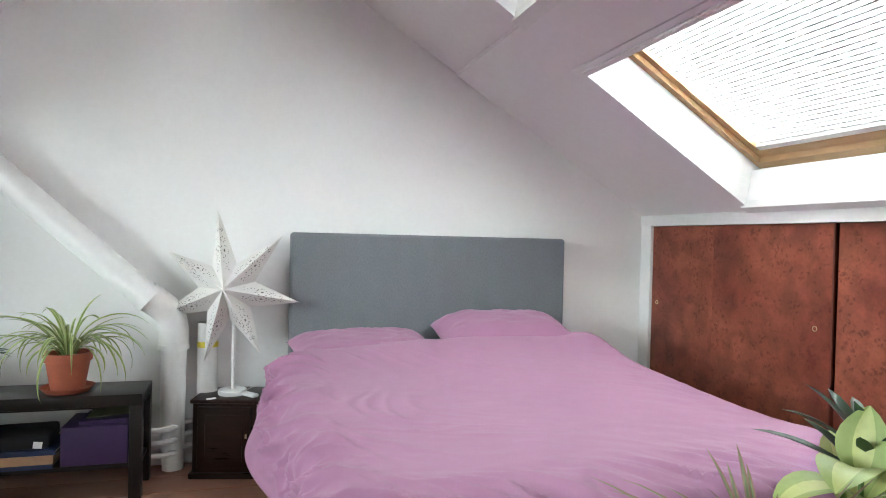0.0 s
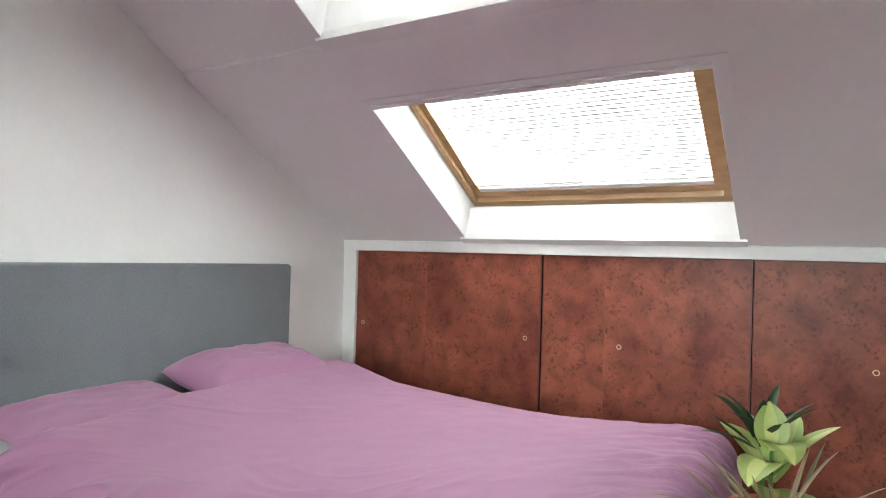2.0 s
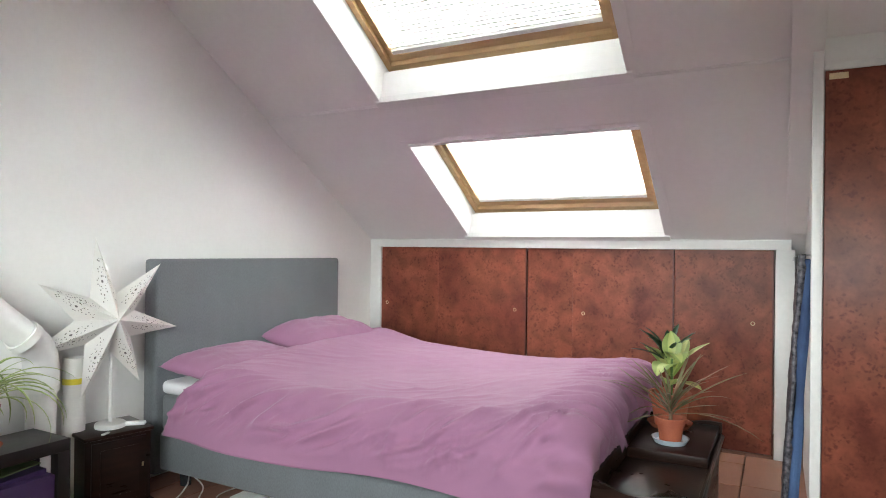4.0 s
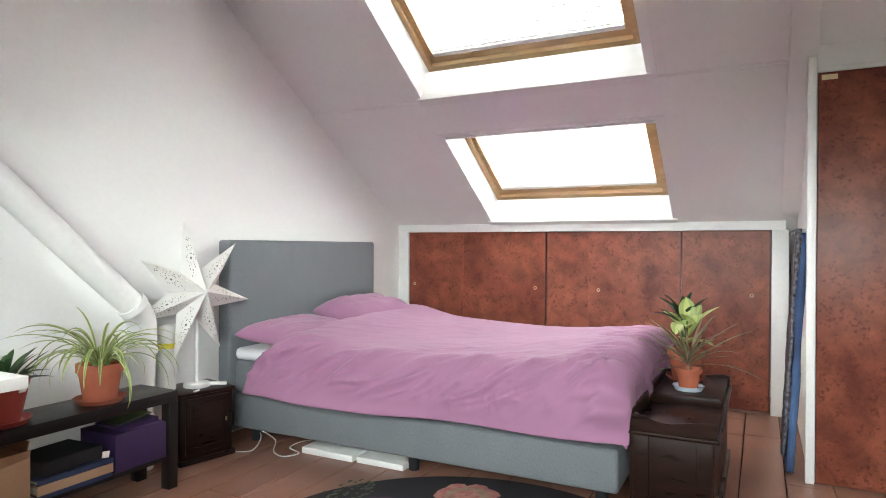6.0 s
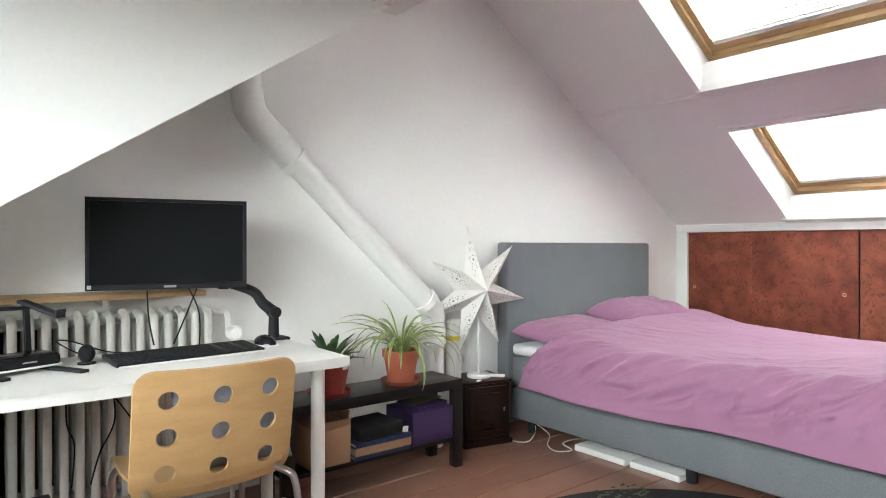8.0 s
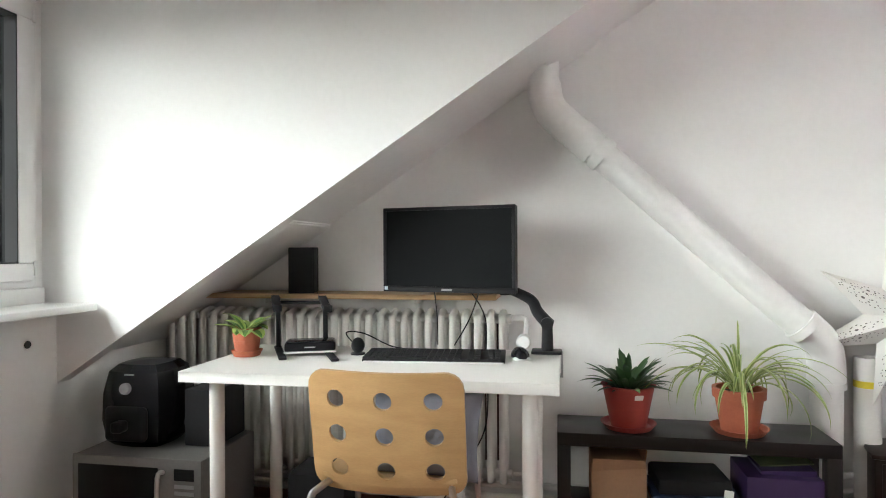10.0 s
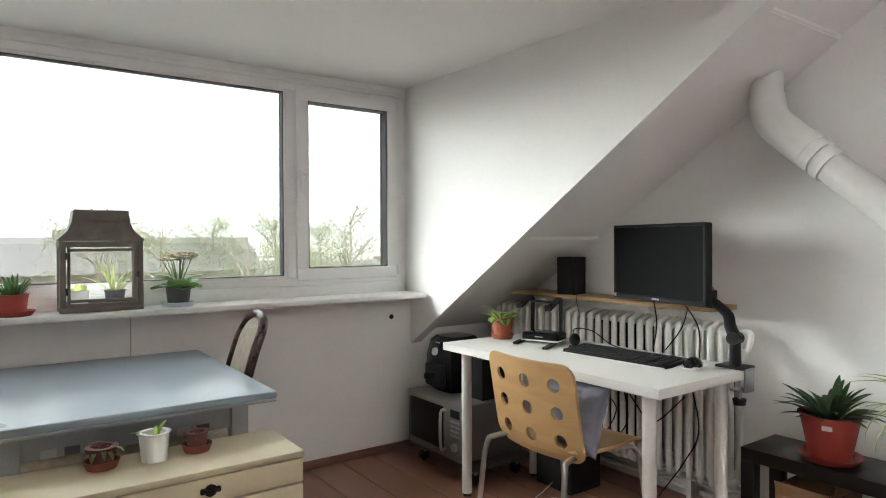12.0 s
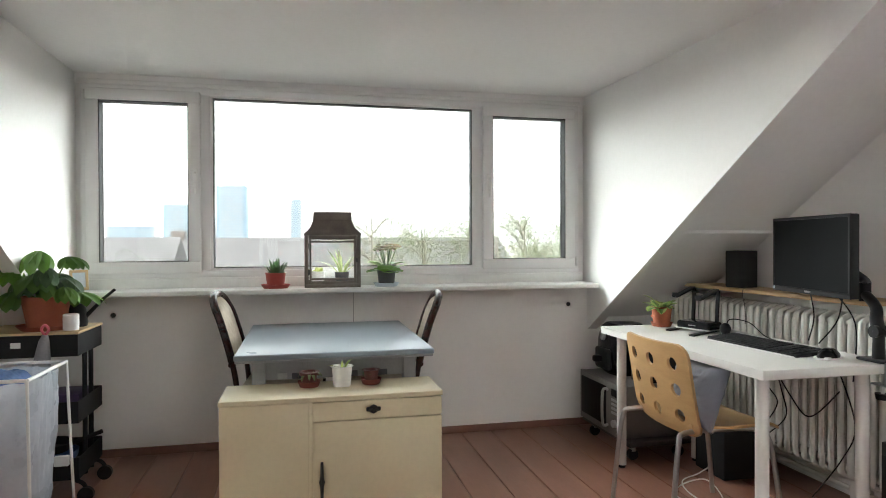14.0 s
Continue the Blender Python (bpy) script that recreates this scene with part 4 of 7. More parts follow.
# ---- low black bench with plants ----
tv = thing("low_bench", (-3.15, -0.17, 0), "low black-brown bench with an open shelf", "bench")
X0, X1, Y0, Y1 = -3.68, -2.70, -0.30, -0.04
part("top", bx(X0, X1, Y0, Y1, 0.40, 0.45, bev=0.003), BLACKBROWN, tv)
for x in (X0, X1 - 0.05):
    for y in (Y0, Y1 - 0.05):
        part("leg", bx(x, x + 0.05, y, y + 0.05, 0.0, 0.401, bev=0.002), BLACKBROWN, tv)
part("shelf", bx(X0 + 0.01, X1 - 0.01, Y0 + 0.012, Y1, 0.135, 0.155, bev=0.002), BLACKBROWN, tv)
part("shelf_panel", bx(X0 + 0.05, X1 - 0.05, Y1 - 0.008, Y1 - 0.001, 0.33, 0.40), BLACKBROWN, tv)

bxx = thing("cardboard_box", (-3.455, -0.175, 0.155), "open brown cardboard box on the bench shelf", "box")
o = B()
box(o, -3.555, -3.355, -0.290, -0.060, 0.156, 0.34, 0.003)
part("body", o, CARDBOARD, bxx)
part("flap", moved(bx(-0.095, 0.095, -0.002, 0.002, -0.03, 0.03), pose(-3.455, -0.292, 0.33, 18, 0, 2)), CARDBOARD, bxx)
part("flap", moved(bx(-0.002, 0.002, -0.1, 0.1, -0.025, 0.025), pose(-3.357, -0.175, 0.362, 0, 10, 0)), CARDBOARD, bxx)


def book(x0, x1, y0, y1, z0, z1, cover, label):
    b = thing("book", ((x0 + x1) / 2, (y0 + y1) / 2, z0), label, "book", "books on the bench shelf")
    c = B()
    box(c, x0, x1, y0, y1, z0, z0 + 0.003)
    box(c, x0, x1, y0, y1, z1 - 0.003, z1)
    box(c, x0, x1, y0, y0 + 0.003, z0 + 0.003, z1 - 0.003)
    part("cover", c, cover, b)
    part("page_block", bx(x0 + 0.004, x1 - 0.004, y0 + 0.004, y1 - 0.004, z0 + 0.0035, z1 - 0.0035), PAGES, b)


book(-3.340, -3.035, -0.300, -0.065, 0.156, 0.176, NAVY, "thin navy magazine lying on the bench shelf")
book(-3.340, -3.030, -0.305, -0.075, 0.1765, 0.212, CARDBOARD, "tan hardcover book lying on the bench shelf")
book(-3.335, -3.025, -0.300, -0.075, 0.2125, 0.232, NAVY, "blue hardcover book lying on the bench shelf")
dc = thing("document_case", (-3.195, -0.175, 0.2325), "black laptop case with a white label on the books", "case")
part("body", moved(bx(-0.13, 0.13, -0.105, 0.105, 0.0, 0.06, bev=0.012), pose(-3.190, -0.180, 0.233, 0, 0, 4)), BLACKMATT, dc)
part("label_tag", moved(bx(-0.016, 0.016, -0.002, 0.001, -0.013, 0.013), pose(-3.080, -0.327, 0.265, 0, 8, 4)), WHITEPAINT, dc, "white barcode label")
fb = thing("folder_bin", (-2.875, -0.175, 0.156), "purple cardboard folder box with papers inside", "folder box")
part("body", bx(-3.010, -2.755, -0.290, -0.055, 0.156, 0.318, bev=0.003), PURPLE, fb)
part("papers", moved(bx(-0.070, 0.115, -0.09, 0.09, 0.0, 0.02), pose(-2.880, -0.160, 0.312, 0, -3, 0)), PURPLE, fb)
part("folder_edge", moved(bx(-0.070, 0.115, -0.055, 0.09, 0.0, 0.004), pose(-2.870, -0.140, 0.333, 0, -5, 2)), LEAFG2, fb)


def spider_plant(c, seed):
    p = thing("spider_plant", c, "spider plant with striped arching leaves in a terracotta pot", "potted plant")
    _, h = pot(p, c, 0.089, 0.064, 0.16, TERRACOTTA, rim=0.035, saucer=0.104)
    rg = random.Random(seed)
    top = Vector(c) + Vector((0, 0, h))
    for k in range(62):
        az = k * 2.399 + rg.uniform(-0.3, 0.3)
        L = rg.uniform(0.24, 0.44)
        bm = B()
        leaf(bm, top + Vector((math.cos(az) * 0.02, math.sin(az) * 0.02, -0.01)), az, L, rg.uniform(0.010, 0.016), rg.uniform(0.9, 1.5), rg.uniform(1.3, 3.3), n=12, twist=rg.uniform(-0.6, 0.6), margin=1, cup=0.5, tip=0.93)
        part("leaf", bm, (LEAFS, LEAFPALE), p, smooth=180)
    return p


LEAFS = surf("fresh_green_leaf", (0.27, 0.34, 0.09), rough=0.42, second=(0.14, 0.22, 0.045), scale=14, fine=90, var=0.05, bump=0.03, through=0.2)
spider_plant((-3.01, -0.19, 0.451), 11)


def rosette_plant(c, seed, mat, n, l0, l1, w, potm, rt, rb, h, saucer, label, rise=(0.5, 1.4), droop=(0.3, 1.2), rim=0.0, tag=True):
    p = thing("potted_plant", c, label, "potted plant")
    pt, top = pot(p, c, rt, rb, h, potm, rim=rim, saucer=saucer)
    rg = random.Random(seed)
    o = Vector(c) + Vector((0, 0, top))
    for k in range(n):
        az = k * 2.399 + rg.uniform(-0.3, 0.3)
        bm = leaf(B(), o + Vector((math.cos(az) * rt * 0.25, math.sin(az) * rt * 0.25, -0.01)), az, rg.uniform(l0, l1), w * rg.uniform(0.8, 1.2), rg.uniform(*rise), rg.uniform(*droop), n=7, twist=rg.uniform(-0.3, 0.3), cup=0.35)
        part("leaf", bm, mat, p, smooth=180)
    return p, pt


LEAFMID = surf("mid_green_leaf", (0.045, 0.10, 0.03), rough=0.42, second=(0.025, 0.06, 0.02), scale=14, fine=90, var=0.05, bump=0.03, through=0.12)
p1, pt1 = rosette_plant((-3.41, -0.19, 0.451), 5, LEAFMID, 60, 0.09, 0.19, 0.026, REDPOT, 0.098, 0.066, 0.16, 0.105, "dark green bushy plant in a red plastic pot", rise=(0.35, 1.3), droop=(0.3, 1.1))
part("pot_label", moved(bx(-0.016, 0.016, -0.0015, 0.0015, -0.009, 0.009), pose(-3.38, -0.283, 0.585, 16, 0, 18)), WHITEPAINT, pt1, "small white plant label")

# ---- dark chest at the foot of the bed with two plants ----
ch = thing("wooden_chest", (-1.59, -2.41, 0), "dark stained wooden chest with a low tray rim", "chest")
cx0, cx1, cy0, cy1 = -2.13, -1.06, -2.575, -2.235
part("body", bx(cx0 + 0.015, cx1 - 0.015, cy0 + 0.015, cy1 - 0.005, 0.03, 0.37, bev=0.004), DARKWOOD, ch)
part("raised_top", bx(-1.60, cx1 - 0.012, cy0 + 0.015, cy1 - 0.016, 0.38, 0.426, bev=0.004), DARKWOOD, ch)
part("moulding", bx(cx0 - 0.006, cx1 + 0.006, cy0 - 0.006, cy1, 0.365, 0.385, bev=0.008, seg=3), DARKWOOD, ch)
part("plinth", bx(cx0, cx1, cy0, cy1, 0.0, 0.05, bev=0.006), DARKWOOD, ch)
for x, n_ in ((cx0 + 0.006, 1), (cx1 - 0.006, 0)):
    poly = [(cy0 + 0.004, 0.384), (cy1 - 0.004, 0.384)]
    for k in range(21):
        t = k / 20
        poly.append((cy1 - 0.004 + (cy0 - cy1 + 0.008) * t, 0.425 + 0.030 * math.cos(t * math.pi * 1.15) ** 2 * (1 if t < 0.45 else 0.6)))
    part("tray_end", prism(B(), poly, "x", x - 0.007, x + 0.007), DARKWOOD, ch)
part("tray_side", bx(cx0 + 0.012, cx1 - 0.012, cy0 + 0.002, cy0 + 0.014, 0.384, 0.392, bev=0.003), DARKWOOD, ch)
part("tray_side", bx(cx0 + 0.012, cx1 - 0.012, cy1 - 0.016, cy1 - 0.004, 0.384, 0.462, bev=0.003), DARKWOOD, ch)
for yy in (cy0 + 0.05, cy1 - 0.05):
    part("end_stile", bx(cx0 + 0.008, cx0 + 0.02, yy - 0.03, yy + 0.03, 0.05, 0.366, bev=0.002), DARKWOOD, ch)

d1 = thing("dracaena_plant", (-1.45, -2.40, 0.426), "narrow-leaved reddish plant in a terracotta pot on a pale saucer", "potted plant")
_, top = pot(d1, (-1.45, -2.40, 0.426), 0.058, 0.043, 0.10, TERRACOTTA, rim=0.02, saucer=0.076, sm=PALEGLAZE)
rg = random.Random(31)
part("stem", cyl(B(), (-1.45, -2.40, 0.50), (-1.45, -2.40, 0.60), 0.008, 0.006, 10), LEAFRED, d1)
for k in range(40):
    az = k * 2.399 + rg.uniform(-0.3, 0.3)
    t = k / 40
    bm = leaf(B(), (-1.45, -2.40, 0.535 + 0.05 * t), az, rg.uniform(0.20, 0.40) * (1.1 - 0.35 * t), rg.uniform(0.009, 0.015), 0.20 + 1.0 * t + rg.uniform(-0.2, 0.2), rg.uniform(0.1, 1.0), n=7, margin=1, cup=0.4)
    part("leaf", bm, (LEAFG2, LEAFRED), d1, smooth=180)

d2 = thing("dieffenbachia_plant", (-1.19, -2.36, 0.426), "leafy plant with broad lime-yellow leaves in a terracotta pot", "potted plant")
_, top = pot(d2, (-1.19, -2.36, 0.426), 0.088, 0.065, 0.15, TERRACOTTA, rim=0.03, saucer=0.10)
for k, (az, L, W, rise, dr, m, z) in enumerate([
        (20, 0.13, 0.088, 1.45, 0.2, 0, 0.735), (165, 0.17, 0.10, 0.55, 1.5, 0, 0.70), (205, 0.15, 0.10, 0.75, 1.6, 0, 0.74), (290, 0.22, 0.075, 0.95, 0.5, 0, 0.67),
        (60, 0.2, 0.09, 1.0, 0.8, 0, 0.66), (185, 0.16, 0.09, 0.35, 0.7, 0, 0.64), (330, 0.20, 0.10, 1.15, 0.5, 0, 0.66), (240, 0.16, 0.075, 0.4, 0.8, 0, 0.62)]):
    bm = leaf(B(), (-1.22, -2.37, z), radians(az), L, W, rise, dr, n=9, cup=0.22, tip=0.94, margin=1)
    part("leaf", bm, (LEAFLIME, LEAFLIME2), d2, smooth=180)
    part("stalk", tube(B(), curve([(-1.19, -2.36, 0.55), (-1.22, -2.37, (0.55 + z) / 2), (-1.22, -2.37, z)], 4), 0.005, 6), LEAF, d2)
rg = random.Random(77)
for k in range(16):
    az = k * 2.399
    bm = leaf(B(), (-1.16, -2.34, 0.70 + 0.01 * (k % 5)), az, rg.uniform(0.14, 0.23), 0.030, rg.uniform(0.5, 1.35), rg.uniform(0.3, 0.9), n=7, cup=0.4)
    part("leaf", bm, LEAFDARK, d2, smooth=180)
part("stalk", cyl(B(), (-1.17, -2.35, 0.55), (-1.16, -2.34, 0.74), 0.009, 0.007, 8), LEAF, d2)

# ---- trousers hanging beside the closet ----
jn = thing("hanging_clothes", (-1.08, -2.86, 0), "sequinned scarf and blue jeans hanging flat beside the closet", "clothes")
def hang(y0, y1, x0, x1, z0, z1, seed, mat, name, label, lean):
    bm = B()
    n, mq = 10, 40
    for sgn in (0, 1):
        g = []
        for i in range(n + 1):
            row = []
            for j in range(mq + 1):
                t, u = j / mq, i / n
                z = z1 + (z0 - z1) * t
                x = x0 + (x1 - x0) * u + 0.010 * noise.noise((u * 3, z * 3, seed))
                y = (y0 if sgn == 0 else y1) + lean * (1 - t) + 0.012 * noise.noise((u * 5 + seed, z * 4, sgn)) + (0.006 * noise.noise((u * 30, z * 40, seed)) if name == "scarf" else 0)
                row.append(bm.verts.new((x, y, z)))
            g.append(row)
        for a, b in zip(g, g[1:]):
            for j in range(mq):
                bm.faces.new((a[j], a[j + 1], b[j + 1], b[j]))
    bm.verts.ensure_lookup_table()
    bd = [e for e in bm.edges if e.is_boundary]
    bmesh.ops.bridge_loops(bm, edges=bd)
    return part(name, bm, mat, jn, label, smooth=180)


hang(-2.868, -2.832, -1.22, -1.02, 0.02, 1.20, 2.0, DENIM, "jeans", "faded blue jeans", -0.050)
hang(-2.829, -2.810, -1.225, -1.03, 0.10, 1.22, 7.0, SEQUIN, "scarf", "dark sequinned scarf", -0.060)
part("hook", tube(B(), curve([(-1.12, -2.93, 1.22), (-1.12, -2.86, 1.21), (-1.12, -2.85, 1.19)], 4), 0.004, 6), STEEL, jn)

GRILLE = surf("black_speaker_cloth", (0.014, 0.014, 0.016), rough=0.9, var=0.1, scale=20, fine=500, bump=0.3)
SCREEN = surf("matt_black_screen", (0.010, 0.011, 0.012), rough=0.38, var=0.03, bump=0, fine=100, spec=0.04)
GREYSHELF = surf("grey_melamine", (0.06, 0.05, 0.048), rough=0.5, var=0.04, bump=0.02)

# ---- radiator and shelf ----
rad = thing("radiator", (-4.66, 0.03, 0.0), "long cream column radiator with a white thermostat knob", "radiator")
RX0, NCOL, PITCH = -5.46, 30, 0.0535


def column():
    bm = B()
    for y in (-0.045, 0.02, 0.085):
        pts = curve([(0, 0.02, 0.135), (0, y * 0.7, 0.15), (0, y, 0.19), (0, y, 0.5), (0, y, 0.81), (0, y * 0.7, 0.85), (0, 0.02, 0.868)], 3)
        tube(bm, pts, [0.013] * len(pts), 7)
    cyl(bm, (-PITCH / 2, 0.02, 0.165), (PITCH / 2, 0.02, 0.165), 0.021, seg=10)
    cyl(bm, (-PITCH / 2, 0.02, 0.838), (PITCH / 2, 0.02, 0.838), 0.021, seg=10)
    bmesh.ops.scale(bm, vec=(1.25, 1, 1), verts=bm.verts)
    return mesh_of("column", bm, RADIATOR, 50)


cm = column()
for k in range(NCOL):
    ob = new("column", cm)
    ob.parent = rad
    ob.location = (RX0 + PITCH * k + 4.66, -0.03 + 0.005, 0)
part("valve_pipe", tube(B(), curve([(-3.87, 0.02, 0.842), (-3.82, 0.02, 0.842), (-3.808, 0.010, 0.82), (-3.812, -0.015, 0.765), (-3.815, -0.06, 0.758)], 5), 0.012, 10), WHITEPAINT, rad)
kn = B()
lathe(kn, [(0, 0), (0.024, 0.0), (0.029, 0.006), (0.031, 0.045), (0.025, 0.058), (0, 0.058)], (0, 0, 0), 24)
part("thermostat_knob", moved(kn, pose(-3.815, -0.060, 0.758, 90, 0, 0)), WHITEPAINT, rad)
part("return_pipe", tube(B(), curve([(-3.87, 0.02, 0.165), (-3.80, 0.02, 0.165), (-3.78, 0.02, 0.13), (-3.78, 0.03, 0.0)], 5), 0.011, 10), WHITEPAINT, rad)
for zz in (0.05, 0.095):
    part("supply_pipe", tube(B(), [(-5.55, 0.075, zz), (-2.75, 0.075, zz)], 0.013, 10), RADIATOR, rad)
for bxp in (-5.2, -4.1):
    part("foot_bracket", bx(bxp - 0.012, bxp + 0.012, 0.0, 0.115, 0.0, 0.16), RADIATOR, rad)
structure("baseboard_north", bx(-5.58, -2.2, GY - 0.016, GY + 0.004, 0.0, 0.10, bev=0.004), WHITEPAINT, "white painted baseboard along the gable wall", "baseboard")

# dark sheet added so the gaps between the columns come out dark
structure("panel_radiator", bx(-5.47, -3.94, GY - 0.006, GY + 0.004, 0.19, 0.815, bev=0.002), SKIRT_D, "thin dark brown sheet behind the radiator", "panel")

shelf = thing("wall_shelf", (-4.66, 0.02, 0.925), "pale oak board shelf above the radiator", "shelf")
part("board", bx(-5.36, -3.93, -0.085, GY, 0.925, 0.947, bev=0.003), OAKSHELF, shelf)
for x in (-5.0, -4.3):
    part("bracket", bx(x - 0.012, x + 0.012, -0.04, GY, 0.90, 0.926), WHITEPAINT, shelf)

sp = thing("speaker", (-4.81, -0.03, 0.947), "small black bookshelf speaker on the wall shelf", "speaker")
SR = pose(-4.81, -0.02, 0.9475, 0, 0, 12)
part("cabinet", moved(bx(-0.057, 0.057, -0.058, 0.058, 0, 0.205, bev=0.004), SR), BLACKMATT, sp)
part("grille", moved(bx(-0.052, 0.052, -0.066, -0.057, 0.006, 0.199, bev=0.004), SR), GRILLE, sp)
part("cord", tube(B(), curve([(-4.75, -0.03, 0.96), (-4.70, -0.10, 0.93), (-4.68, -0.10, 0.85), (-4.69, -0.09, 0.76)], 5), 0.002, 5), BLACKPLASTIC, sp)

# ---- desk ----
desk = thing("desk", (-4.29, -0.53, 0), "white desk with a plain top on round legs", "desk")
DX0, DX1, DY0, DY1, DZT = -4.912, -3.668, -0.822, -0.225, 0.742
part("desktop", bx(DX0, DX1, DY0, DY1, DZT - 0.036, DZT, bev=0.002), DESKWHITE, desk)
for x in (DX0 + 0.10, DX1 - 0.09):
    for y in (DY0 + 0.07, DY1 - 0.08):
        lg = part("leg", cyl(B(), (x, y, 0.015), (x, y, DZT - 0.036), 0.0245, seg=24), DESKWHITE, desk)
        part("foot", cyl(B(), (x, y, 0), (x, y, 0.016), 0.02, seg=16), BLACKPLASTIC, lg)

mo = thing("monitor", (-4.11, -0.22, 0.95), "black flat computer monitor, switched off, on an arm", "monitor")
MR = pose(-4.112, -0.222, 1.140, 0, 0, -11.7)
part("case", moved(bx(-0.284, 0.284, 0.0, 0.035, -0.172, 0.172, bev=0.006), MR), BLACKPLASTIC, mo)
bz = B()
box(bz, -0.285, 0.285, -0.006, 0.002, -0.173, -0.150, 0.002)
box(bz, -0.285, 0.285, -0.006, 0.002, 0.160, 0.173, 0.002)
box(bz, -0.285, -0.271, -0.006, 0.002, -0.152, 0.162, 0.002)
box(bz, 0.271, 0.285, -0.006, 0.002, -0.152, 0.162, 0.002)
part("bezel", moved(bz, MR), BLACKPLASTIC, mo)
part("screen", moved(bx(-0.272, 0.272, -0.0015, 0.004, -0.151, 0.161), MR), SCREEN, mo, "dark matt screen")
part("maker_badge", moved(bx(-0.022, 0.022, -0.0075, -0.005, -0.166, -0.158), MR), ALU, mo)
part("sticker", moved(bx(-0.279, -0.265, -0.0075, -0.005, -0.166, -0.152), MR), PALEGLAZE, mo)
part("rear_hump", moved(bx(-0.11, 0.11, 0.034, 0.065, -0.09, 0.09, bev=0.012), MR), BLACKPLASTIC, mo)
for (a, b, c) in (((-4.18, -0.16, 1.0), (-4.17, -0.14, 0.86), (-4.16, -0.18, 0.75)), ((-3.98, -0.17, 1.0), (-4.03, -0.15, 0.86), (-4.09, -0.19, 0.75)), ((-4.05, -0.17, 1.0), (-3.97, -0.12, 0.85), (-3.98, -0.12, 0.6))):
    part("cable", tube(B(), curve([a, b, c], 6), 0.003, 6), BLACKPLASTIC, mo)

arm = thing("clamp_stand", (-3.70, -0.27, DZT), "black jointed monitor arm clamped to the desk edge", "monitor arm")
AX, AY = -3.715, -0.275
ab = B()
box(ab, AX - 0.06, AX + 0.055, AY - 0.045, AY + 0.045, DZT + 0.001, DZT + 0.012, 0.004)
part("base_plate", ab, BLACKPLASTIC, arm)
part("post", cyl(B(), (AX, AY, DZT + 0.01), (AX, AY, DZT + 0.11), 0.023, 0.020, 20), BLACKPLASTIC, arm)
E0, E1 = Vector((AX, AY, DZT + 0.115)), Vector((-3.885, -0.16, 0.985))
d = (E1 - E0).normalized()
ar = B()
elbow_mid = (E0 + E1) / 2 + Vector((0.018, 0, 0.022))
line = curve([E0 - d * 0.01, E0 + d * 0.06 + Vector((0.006, 0, 0.006)), elbow_mid, E1], 6)
tube(ar, line, [0.025 - 0.006 * q / (len(line) - 1) for q in range(len(line))], 14)
part("lower_arm", ar, BLACKPLASTIC, arm)
part("joint", cyl(B(), (AX, AY - 0.026, DZT + 0.115), (AX, AY + 0.026, DZT + 0.115), 0.0235, seg=20), BLACKPLASTIC, arm)
part("joint", cyl(B(), E1 + Vector((0, 0, -0.03)), E1 + Vector((0, 0, 0.045)), 0.022, seg=20), BLACKPLASTIC, arm)
part("upper_arm", tube(B(), curve([E1 + Vector((0, 0, 0.03)), (-3.95, -0.10, 1.04), (-4.08, -0.14, 1.13)], 6), 0.018, 12), BLACKPLASTIC, arm)
part("mount_plate", moved(bx(-0.05, 0.05, 0.065, 0.075, -0.05, 0.05, bev=0.003), MR), BLACKPLASTIC, arm)
cl = B()
box(cl, DX1 - 0.055, DX1 + 0.012, AY - 0.03, AY + 0.03, DZT - 0.085, DZT - 0.079, 0.001)
box(cl, DX1 + 0.004, DX1 + 0.012, AY - 0.03, AY + 0.03, DZT - 0.085, DZT + 0.006, 0.001)
part("clamp", cl, ALU, arm, "bare steel clamp")
part("clamp_screw", cyl(B(), (DX1 - 0.03, AY, DZT - 0.12), (DX1 - 0.03, AY, DZT - 0.04), 0.006, seg=10), STEEL, arm)
part("clamp_knob", cyl(B(), (DX1 - 0.03, AY, DZT - 0.14), (DX1 - 0.03, AY, DZT - 0.118), 0.022, 0.026, 14), BLACKPLASTIC, arm)

kb = thing("keyboard", (-4.11, -0.45, DZT), "black computer keyboard with a pale palm edge", "keyboard")
KR = pose(-4.115, -0.452, DZT + 0.0005, 3.5, 0, 4)
part("body", moved(bx(-0.255, 0.255, -0.085, 0.095, 0.0, 0.016, bev=0.005), KR), BLACKPLASTIC, kb)
part("palm_edge", moved(bx(-0.25, 0.25, -0.094, -0.083, 0.0005, 0.009, bev=0.003), KR), WHITEPAINT, kb, "pale grey front edge")
keys = B()
for r in range(6):
    for c in range(21):
        if r == 0 and 4 <= c <= 9:
            continue
        if c in (15, 18):
            continue
        x, y = -0.243 + c * 0.0235, -0.072 + r * 0.026
        box(keys, x - 0.0095, x + 0.0095, y - 0.0105, y + 0.0105, 0.0155, 0.0205)
tagged(part("key", moved(keys, KR), BLACKMATT, kb), kind="stuff")
part("space_bar", moved(bx(-0.158, -0.022, -0.082, -0.062, 0.0155, 0.0205, bev=0.002), KR), BLACKMATT, kb)

ms = thing("computer_mouse", (-3.80, -0.40, DZT), "black and white computer mouse on the desk", "mouse")


def dome(r, sx, sy, sz, z0=0.0, seg=24):
    bm = B()
    bmesh.ops.create_uvsphere(bm, u_segments=seg, v_segments=14, radius=r)
    bmesh.ops.scale(bm, vec=(sx, sy, sz), verts=bm.verts)
    for v in bm.verts:
        v.co.z = max(v.co.z, z0)
    return bm


